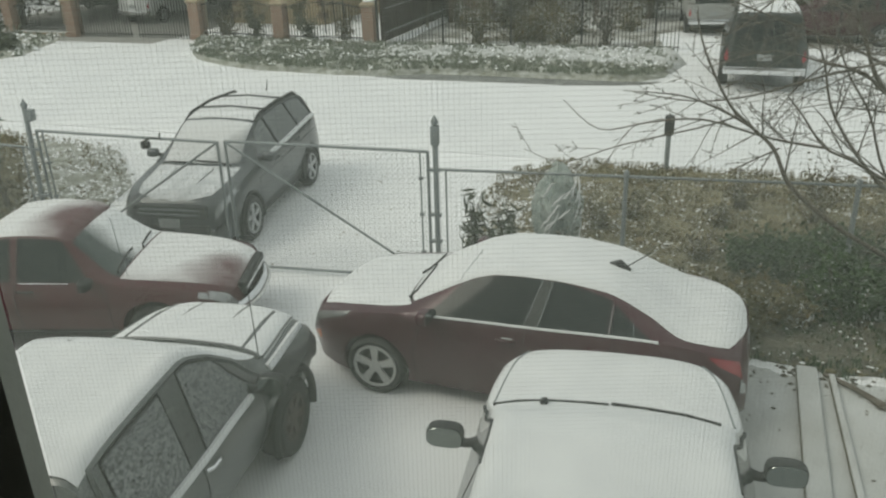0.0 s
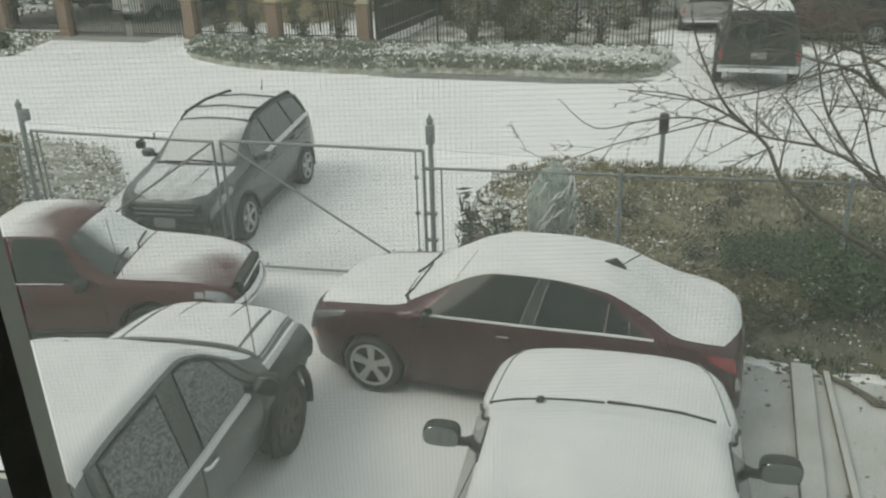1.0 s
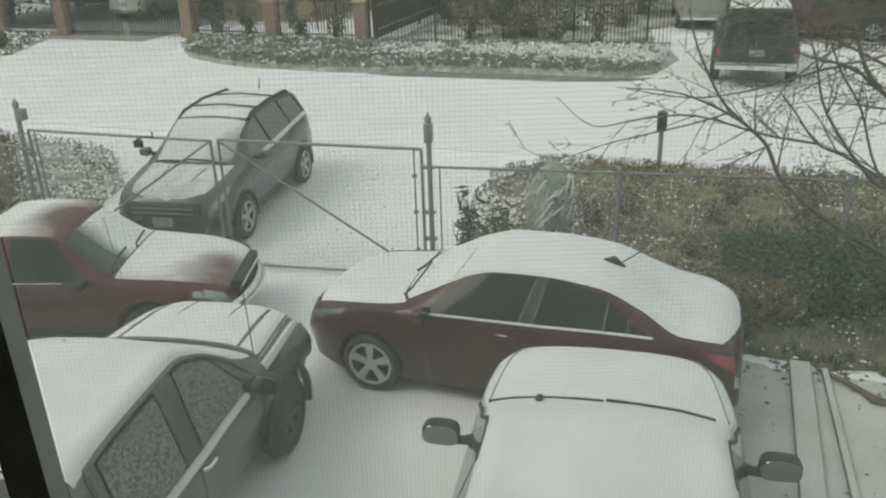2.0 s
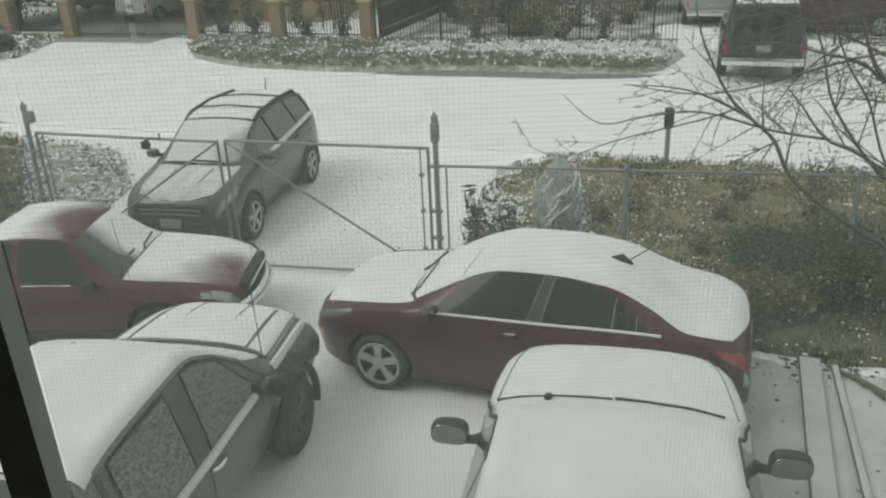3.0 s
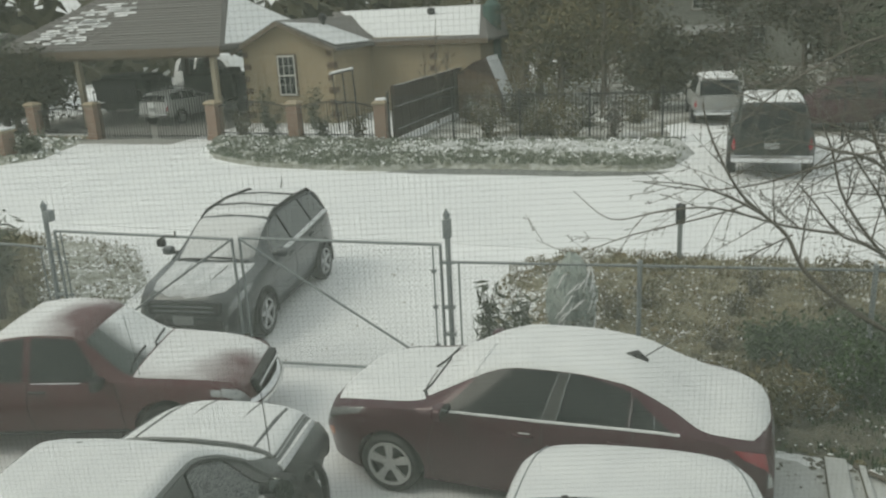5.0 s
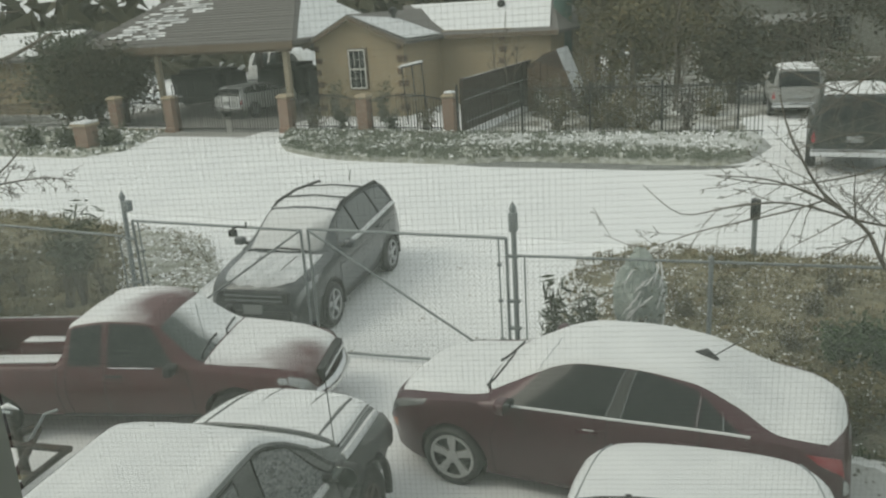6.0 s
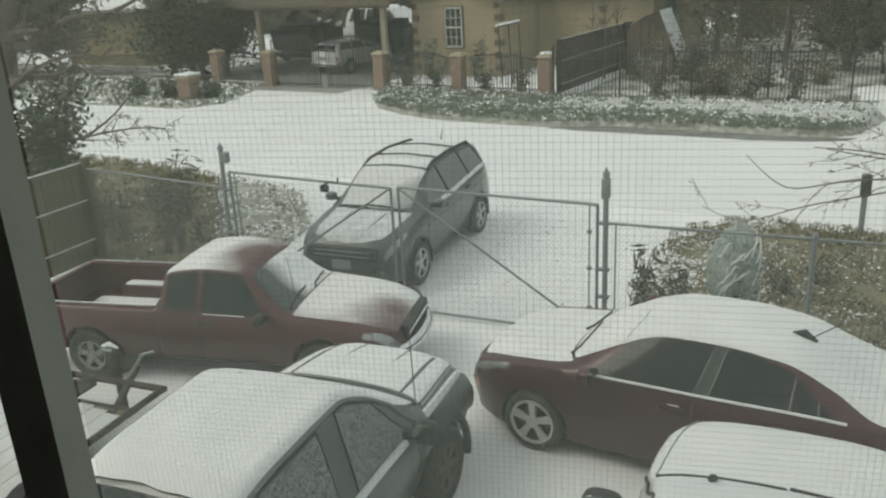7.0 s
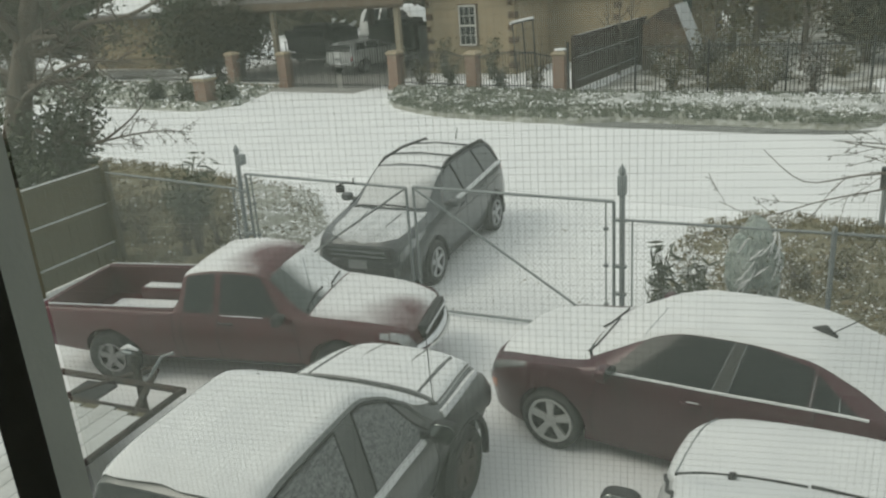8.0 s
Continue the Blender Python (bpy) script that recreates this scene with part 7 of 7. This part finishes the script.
for k in range(15):
    x = 3.1 + k * 0.42 + rnd0.uniform(-0.15, 0.15)
    shrub("fence_bush", (x, 9.35 - 0.207 * (x - 3) - rnd0.uniform(0.25, 1.0)), rnd0.uniform(0.45, 0.85), rnd0.uniform(0.8, 1.3), "low dark green bush grown against the fence", M_VINE if k > 2 else M_BRUSH, 30 + k, 900, 0.045, 9, 1 if k < 7 else 0, 1.8)
for k in range(12):
    x = 1.7 + k * 0.62 + rnd0.uniform(-0.2, 0.2)
    shrub("weed_clump", (x, 11.0 - 0.207 * (x - 2) + rnd0.uniform(-0.9, 2.6)), rnd0.uniform(0.35, 0.8), rnd0.uniform(0.6, 1.1), "withered brown-green weeds with flecks of snow", M_BRUSH, 60 + k, 420, 0.04, 9, 1, 2.0)
for k in range(5):
    x = -7.0 - k * 0.8
    shrub("weed_clump", (x, 11.75 - 0.35 * (x + 6.2) + rnd0.uniform(0.4, 1.2)), rnd0.uniform(0.5, 0.9), 0.8, "bare brown weeds behind the fence", M_BRUSH, 80 + k, 160, 0.04, 9, 0, 2.4)

# a shrub wrapped in clear plastic against frost
wn_, wk_ = M_WRAP.node_tree.nodes, M_WRAP.node_tree.links
clear, blend_ = wn_.new("ShaderNodeBsdfTransparent"), wn_.new("ShaderNodeMixShader")
blend_.inputs[0].default_value = 0.62
wk_.new(clear.outputs[0], blend_.inputs[1])
wk_.new(wn_["Principled BSDF"].outputs[0], blend_.inputs[2])
wk_.new(blend_.outputs[0], wn_["Material Output"].inputs[0])
wrap = thing("wrapped_shrub", Matrix.Translation((1.46, 10.75, 0)), "shrub wrapped in crumpled clear plastic sheet", "wrapped plant")
bm = bmesh.new()
bmesh.ops.create_icosphere(bm, subdivisions=5, radius=1)
for v in bm.verts:
    c = v.co.copy()
    wob = 0.10 * noise.noise(c * 2.2) + 0.09 * abs(noise.noise((c.x * 5 + c.z * 3, c.y * 5, c.z * 1.5))) + 0.04 * noise.noise(c * 9)
    taper = 1.0 - 0.35 * max(c.z, 0) ** 2 - 0.25 * max(-c.z, 0) ** 2
    v.co = Vector((c.x * 0.31 * taper * (1 + wob * 2.4), c.y * 0.28 * taper * (1 + wob * 2.4), 0.74 + c.z * 0.74 * (1 + wob * 0.6)))
part("plastic_sheet", bm, M_WRAP, wrap, smooth=25)
rw = random.Random(4)
bm = bmesh.new()
# Short white folds along the near side of the plastic sheet.
for k in range(22):
    z = rw.uniform(0.15, 1.3)
    a_ = rw.uniform(3.4, 6.0)
    pts = []
    for s in range(5):
        zz = z + (s - 2) * rw.uniform(0.03, 0.10)
        r = 0.335 * (1 - 0.35 * max((zz - 0.74) / 0.74, 0) ** 2 - 0.25 * max((0.74 - zz) / 0.74, 0) ** 2)
        pts.append((math.cos(a_ + s * 0.16) * r, math.sin(a_ + s * 0.16) * r, zz))
    tube_into(bm, pts, [0.004, 0.012, 0.016, 0.012, 0.004], 5)
twigs = bmesh.new()
for k in range(26):
    a_, l_ = rw.uniform(0, 6.28), rw.uniform(0.06, 0.22)
    tube_into(twigs, [(0, 0, 0), (math.cos(a_) * l_ * 0.5, math.sin(a_) * l_ * 0.5, rw.uniform(0.3, 0.6)), (math.cos(a_) * l_, math.sin(a_) * l_, rw.uniform(0.7, 1.3))], [0.014, 0.01, 0.005], 5)
part("stems", twigs, M_TWIG, wrap, "brown stems inside the sheet")
add_leaves(wrap, [Vector((rw.gauss(0, 0.12), rw.gauss(0, 0.12), rw.uniform(0.3, 1.25))) for _ in range(60)], M_LEAF, 0.05, 5, rw)
part("plastic_fold", bm, M_CARSNOW, wrap, "white folds on the near side of the sheet", smooth=60)
part("tie", tube([(math.cos(t * 0.4) * 0.30, math.sin(t * 0.4) * 0.28, 0.42 + 0.01 * t) for t in range(17)], 0.012, 5), M_PLASTIC, wrap)

# planting behind the iron fence
for k, (x, y, h, w, m_, sn) in enumerate(((-8.9, 33.4, 1.0, 1.3, M_BRUSH, 1), (-7.6, 33.0, 1.1, 1.4, M_LEAF, 1), (-5.4, 32.2, 0.9, 1.0, M_LEAF, 1), (-4.0, 31.7, 1.0, 1.2, M_BRUSH, 1), (-8.4, 35.6, 1.9, 0.8, M_LEAF, 0), (-6.2, 34.6, 1.7, 0.9, M_LEAF, 0))):
    shrub("garden_shrub", (x, y), h, w, "garden shrub behind the iron fence", m_, 100 + k, 420, 0.07, 8, sn)
rb = random.Random(9)
for k in range(30):
    x = rb.uniform(-1.6, 9.5)
    y = 28.8 - 0.25 * x + rb.uniform(0.6, 6.5)
    if 6.9 < x < 11.5 and y < 36:
        continue
    if x < (y - 30.6) * 0.34 - 1.2:
        continue
    if -0.6 < x < 3.2 and 34.6 < y < 38.2:
        continue
    shrub("winter_shrub", (x, y), rb.uniform(0.8, 1.9), rb.uniform(1.0, 1.9), "tangled winter shrub with bits of snow", rb.choice((M_BRUSH, M_DARKBRUSH, M_LEAF, M_TWIG)), 130 + k, 420, 0.085, 10, rb.choice((1, 1, 2)))
for k in range(34):
    x = rb.uniform(11.5, 26)
    y = 27.0 - 0.26 * (x - 9) + rb.uniform(0.8, 9)
    if x < 16.2 and y < 29:
        y += 3.5
    shrub("winter_shrub", (x, y), rb.uniform(1.0, 2.6), rb.uniform(1.4, 2.4), "tangled winter shrub with bits of snow", rb.choice((M_DARKBRUSH, M_LEAF, M_BRUSH)), 170 + k, 420, 0.10, 10, rb.choice((0, 0, 1)))


def leafy_tree(p, h, w, label, mat, seed, count=2600, size=0.16, trunk=0.16):
    """A trunk with limbs and a broken crown of many leaves."""
    rnd = random.Random(seed)
    t = thing("tree", Matrix.Translation((p[0], p[1], 0)), label, "tree")
    bm = bmesh.new()
    tube_into(bm, [(0, 0, -0.05), (0.05, 0, h * 0.3), (0.0, 0.1, h * 0.6), (0.1, 0, h * 0.95)], [trunk, trunk * 0.8, trunk * 0.5, 0.02], 8)
    spots = []
    for k in range(16):
        z = h * rnd.uniform(0.22, 0.9)
        a_ = rnd.uniform(0, 6.28)
        l = w / 2 * rnd.uniform(0.6, 1.1) * (1.15 - 0.6 * z / h)
        pts = [Vector((0, 0, z))]
        for s in range(1, 5):
            pts.append(Vector((math.cos(a_) * l * s / 4, math.sin(a_) * l * s / 4, z + l * 0.35 * s / 4)) + Vector((rnd.gauss(0, 0.1), rnd.gauss(0, 0.1), rnd.gauss(0, 0.1))))
        tube_into(bm, pts, [trunk * 0.35, trunk * 0.25, trunk * 0.18, 0.02, 0.01], 5)
        spots += pts[2:] + [(pts[3] + pts[4]) / 2]
    part("trunk", bm, M_TWIG, t, smooth=60)
    add_leaves(t, spots, mat, size, max(int(count / len(spots)), 1), rnd, "crown", 1.8, 2.6)
    return t


for k, (x, y, h, w, m_) in enumerate(((4.6, 37.5, 5.0, 3.4, M_BRUSH), (7.0, 40.0, 5.6, 3.6, M_BRUSH), (3.6, 46.0, 6.5, 4.0, M_LEAF), (9.5, 46.0, 7.0, 5.0, M_BRUSH), 
                                  (17.5, 36.0, 6.0, 5.0, M_DARKBRUSH), (21.0, 33.0, 6.0, 5.0, M_LEAF), (25.0, 31.0, 6.5, 5.5, M_DARKBRUSH), (21.0, 44.0, 7.5, 6.0, M_LEAF), (16.0, 30.5, 5.0, 4.2, M_LEAF), (19.5, 28.5, 5.5, 4.6, M_DARKBRUSH), (23.5, 27.0, 5.5, 4.8, M_DARKBRUSH), (6.0, 48.0, 7.5, 5.0, M_BRUSH), (2.2, 52.0, 8.0, 6.0, M_BRUSH), (26.0, 38.0, 7.5, 6.5, M_DARKBRUSH), (-20.6, 37.0, 3.2, 3.0, M_DARKBRUSH), (-19.6, 38.6, 3.4, 2.8, M_DARKBRUSH), (-22.0, 37.6, 4.2, 3.4, M_LEAF), (-30.0, 41.0, 5.6, 4.5, M_LEAF), (-34.0, 38.5, 6.0, 5.0, M_DARKBRUSH), (-38.0, 44.0, 7.0, 6.0, M_LEAF), (-44.0, 41.0, 7.0, 6.0, M_DARKBRUSH), (4.0, 40.5, 6.0, 4.4, M_BRUSH), (14.0, 34.0, 5.6, 4.6, M_DARKBRUSH), (12.8, 40.0, 6.0, 4.0, M_DARKBRUSH), (18.5, 31.5, 6.2, 5.2, M_DARKBRUSH), (22.0, 29.5, 6.4, 5.4, M_LEAF), (8.4, 35.2, 3.4, 2.4, M_DARKBRUSH))):
    leafy_tree((x, y), h, w, "dull green winter tree with a broken crown", m_, 300 + k)
for k in range(6):
    x, y = ((-0.9, 34.6), (5.8, 33.5), (2.6, 32.8), (9.2, 41.0), (12.6, 38.0), (14.8, 40.5))[k]
    twig_tree("sapling", [([(x, y, 0), (x + 0.05, y, 1.4), (x, y + 0.1, 2.8), (x + 0.1, y, 4.2)], 0.05), ([(x, y, 0.6), (x + 0.4, y, 1.8), (x + 0.6, y, 3.2)], 0.035), ([(x, y, 0.6), (x - 0.4, y, 1.8), (x - 0.5, y, 3.4)], 0.035)], "bare young tree with upright twigs", levels=2, seed=40 + k, kids=8, shrink=0.35, spread=0.6, thin=0.012)

# distant woods and roofs close the view
rf = random.Random(17)
V, F = [], []
for k in range(5200):
    a_ = rf.uniform(-0.95, 0.85)
    d = rf.uniform(70, 120)
    x, y = math.sin(a_) * d, math.cos(a_) * d
    z = rf.uniform(0, 1) ** 1.2 * (6.5 + 3 * noise.noise((x * 0.06, y * 0.06, 1)))
    s = rf.uniform(0.5, 1.3)
    i = len(V)
    for q in range(4):
        V.append((x + rf.gauss(0, s), y + rf.gauss(0, s), max(z + rf.gauss(0, s * 0.8), 0)))
    F += [(i, i + 1, i + 2), (i, i + 2, i + 3)]
tagged(new("far_woods", mesh_from("far_woods", V, F, M_DARKBRUSH)), "distant brown-green winter woods", "woods", kind="stuff")

# stub pillar and rosette plant on the far strip
stub = thing("brick_stub", along((-17.4, 30.7), -18.5), "short brick letter-box pillar with a snow cap", "pillar")
part("shaft", bx(-0.34, 0.34, -0.3, 0.3, -0.05, 0.95, 0.02), M_COURSES, stub)
part("cap", bx(-0.42, 0.42, -0.38, 0.38, 0.95, 1.05, 0.02), M_CAP, stub)
part("snow_cap", bx(-0.40, 0.40, -0.36, 0.36, 1.052, 1.14, 0.04), M_CARSNOW, stub, smooth=60)
for k, (x, y) in enumerate(((-16.5, 30.9), (-18.5, 31.2), (-20.2, 31.6))):
    shrub("spiky_plant", (x, y), 0.85, 1.1, "dark spiky plant beside the brick stub", M_LEAF, 400 + k, 260, 0.10, 8, 1, 5.0)

# ---- small things in the yard ----
beam = thing("timber_beam", on_line((3.06, 5.55), (3.80, 7.66))[0], "long timber beam lying under snow", "timber")
part("beam", bx(-1.6, 2.24, -0.11, 0.11, 0.0, 0.07, 0.02), M_WOOD, beam, smooth=40)
part("snow", bx(-1.58, 2.22, -0.105, 0.105, 0.06, 0.085, 0.012), M_THINYARD, beam, smooth=60)
beam = thing("timber_board", on_line((3.40, 5.5), (4.02, 7.55))[0], "thin board lying under snow", "timber")
part("board", bx(-1.6, 2.1, -0.03, 0.03, 0.0, 0.06, 0.01), M_WOOD, beam)
part("snow", bx(-1.58, 2.08, -0.029, 0.029, 0.052, 0.075, 0.006), M_THINYARD, beam)
stick = thing("fallen_branch", Matrix(), "dark broken branch on the snow", "branch")
part("stem", tube([(3.95, 7.55, 0.03), (4.12, 7.25, 0.05), (4.28, 6.95, 0.04), (4.55, 6.7, 0.05), (5.0, 6.45, 0.03)], [0.022, 0.03, 0.035, 0.028, 0.012], 7), M_TWIG, stick, smooth=50)
part("fork", tube([(4.22, 7.05, 0.04), (4.24, 6.9, 0.06), (4.34, 6.84, 0.03)], [0.03, 0.04, 0.012], 6), M_TWIG, stick, smooth=50)
stone = thing("stone", Matrix.Translation((4.12, 8.72, 0.03)), "pale block with snow among the leaves", "stone")
bm = bmesh.new()
bmesh.ops.create_icosphere(bm, subdivisions=3, radius=1)
for v in bm.verts:
    c = v.co * (1 + 0.15 * noise.noise(v.co * 2))
    v.co = Vector((c.x * 0.19, c.y * 0.13, 0.08 + c.z * 0.08))
part("block", bm, M_CARSNOW, stone, smooth=60)


def trailer():
    t = thing("utility_trailer", along((-5.9, 6.35), -9), "dark steel utility trailer with a snowy slatted deck", "trailer")
    z = 0.48
    part("front_bar", tube([(-1.5, 1.12, z), (0.78, 1.12, z)], 0.04, 6), M_RUST, t)
    for x in (-1.3, 0.75):
        part("side_bar", tube([(x, 1.1, z), (x, -2.4, z)], 0.04, 6), M_RUST, t)
    part("cross_bar", tube([(-1.3, 0.62, z), (0.75, 0.62, z)], 0.035, 6), M_RUST, t)
    part("tool_plate", bx(-0.55, -0.1, 0.66, 1.02, z - 0.02, z + 0.01, 0.005), M_IRON, t)
    part("upright", tube([(-1.1, 1.12, z), (-1.08, 0.95, z - 0.4)], 0.03, 6), M_RUST, t)
    part("tongue", tube([(-0.6, 0.5, z), (0.0, 1.5, z - 0.02)], 0.045, 6), M_RUST, t)
    part("tongue", tube([(0.6, 0.5, z), (0.05, 1.5, z - 0.02)], 0.04, 6), M_RUST, t)
    jack = part("jack", tube([(0.0, 1.25, 0.0), (0.0, 1.25, 0.85)], 0.045, 8), M_RUST, t, smooth=50)
    part("crank", tube([(0.0, 1.25, 0.85), (0.0, 1.1, 0.88), (0.14, 1.1, 0.88)], 0.02, 6), M_STEEL, jack)
    part("snow_blob", tube([(-0.12, 1.2, 0.86), (0.0, 1.2, 0.90), (0.14, 1.2, 0.87)], [0.01, 0.035, 0.01], 7), M_CARSNOW, jack, smooth=60)
    part("lever", tube([(0.18, 1.2, z), (0.32, 1.35, z + 0.26), (0.46, 1.4, z + 0.30)], 0.02, 6), M_STEEL, t)
    for k in range(9):
        x = -1.12 + k * 0.22
        part("deck_slat", bx(x - 0.104, x + 0.104, -2.4, 0.58, z - 0.03, z + 0.02, 0.008), M_WOOD, t)
        part("slat_snow", bx(x - 0.107, x + 0.106, -2.38, 0.57 - 0.05 * (k % 3), z + 0.022, z + 0.036, 0.006), M_THINYARD, t, smooth=60)
    for s in (-1.46, 0.92):
        hub = part("trailer_wheel", lathe([(0.15, -0.08), (0.30, -0.09), (0.32, 0), (0.30, 0.09), (0.15, 0.08)], "y", 24), M_RUBBER, t, m=pose(s, -0.9, 0.32, 0, 0, 90), smooth=50)
    part("axle", tube([(-1.46, -0.9, 0.32), (0.92, -0.9, 0.32)], 0.03, 6), M_RUST, t)
    return t


trailer()

# ---- the house that the camera looks out of ----
WY = 0.56
wall = tagged(new("wall_south"), "upper-storey house wall round the window", "wall", kind="structure")
for x0, x1, z0, z1 in ((-6, -1.15, 0, 7), (1.15, 6, 0, 7), (-1.15, 1.15, 0, 3.95), (-1.15, 1.15, 5.75, 7)):
    part("wall_panel", bx(x0, x1, WY - 0.02, WY + 0.14, z0, z1), M_SIDING, wall)
for nm, b_, lab in (("wall_west", (-6, -5.85, -5, WY - 0.02, 0, 7), "plain room side wall"), ("wall_east", (5.85, 6, -5, WY - 0.02, 0, 7), "plain room side wall"), ("wall_back", (-6, 6, -5.15, -5, 0, 7), "plain room back wall"), ("floor", (-5.85, 5.85, -5, WY - 0.02, 3.1, 3.25), "upper-storey floor"), ("ceiling", (-5.85, 5.85, -5, WY - 0.02, 5.95, 6.1), "plain room ceiling"), ("roof_slab", (-6, 6, -5.15, WY + 0.14, 7.0, 7.1), "flat roof over the room")):
    tagged(part(nm, bx(*b_), M_ROOM), lab, nm.split("_")[0], kind="structure")
win = tagged(new("window_1"), "sliding window with a dark bronze frame and grey screen edge", "window", kind="structure")
part("stile", bx(-0.3152, -0.2872, 0.4468, 0.4478, 3.98, 5.72), M_STILE, win, "dark bronze meeting stile")
part("screen_frame", bx(-0.3149, -0.2875, 0.4480, 0.4698, 3.98, 5.72), M_SEAL, win, "grey screen frame")
V, F = [], []
# Thread pitch and paleness are set so the screen veils dark things with haze.
PITCH, TH, SY = 0.0008, 0.000047, 0.4718
def thread(a_, b_, s):
    """One thread of the screen, a three-sided prism from a_ to b_."""
    i_ = len(V)
    for q in (a_, b_):
        q = Vector(q)
        V.extend((q - Vector(s), q + Vector(s), q + Vector((0, TH, 0))))
    F.extend(((i_, i_ + 1, i_ + 4, i_ + 3), (i_ + 1, i_ + 2, i_ + 5, i_ + 4), (i_ + 2, i_, i_ + 3, i_ + 5)))
k = 0
while -0.2867 + k * PITCH < 1.09:
    thread((-0.2867 + k * PITCH, SY, 3.98), (-0.2867 + k * PITCH, SY, 5.72), (TH, 0, 0))
    k += 1
k = 0
while 3.981 + k * PITCH < 5.72:
    thread((-0.2872, SY + TH, 3.981 + k * PITCH), (1.09, SY + TH, 3.981 + k * PITCH), (0, 0, TH))
    k += 1
tagged(part("insect_screen", mesh_from("insect_screen", V, F, M_THREAD), None, win, "fine pale insect screen"), kind="stuff")
# A second, coarser dark lattice, added to stand in for the moire pattern.
V, F = [], []
MOIRE_STEP, TH = 0.0032, 0.000046
for k in range(int(1.376 / MOIRE_STEP)):
    thread((-0.2866 + k * MOIRE_STEP, SY + 0.0006, 3.98), (-0.2866 + k * MOIRE_STEP, SY + 0.0006, 5.72), (TH, 0, 0))
for k in range(int(1.738 / MOIRE_STEP)):
    thread((-0.2872, SY + 0.0008, 3.982 + k * MOIRE_STEP), (1.09, SY + 0.0008, 3.982 + k * MOIRE_STEP), (0, 0, TH))
tagged(part("moire_lattice", mesh_from("moire_lattice", V, F, M_MOIRE), None, win, "added coarse grey threads that imitate moire in the screen"), kind="stuff")
for x0, x1, z0, z1 in ((-1.15, -1.09, 3.95, 5.75), (1.09, 1.15, 3.95, 5.75), (-1.09, 1.09, 3.95, 3.98), (-1.09, 1.09, 5.72, 5.75)):
    part("window_frame", bx(x0, x1, 0.44, 0.60, z0, z1), M_STILE, win)
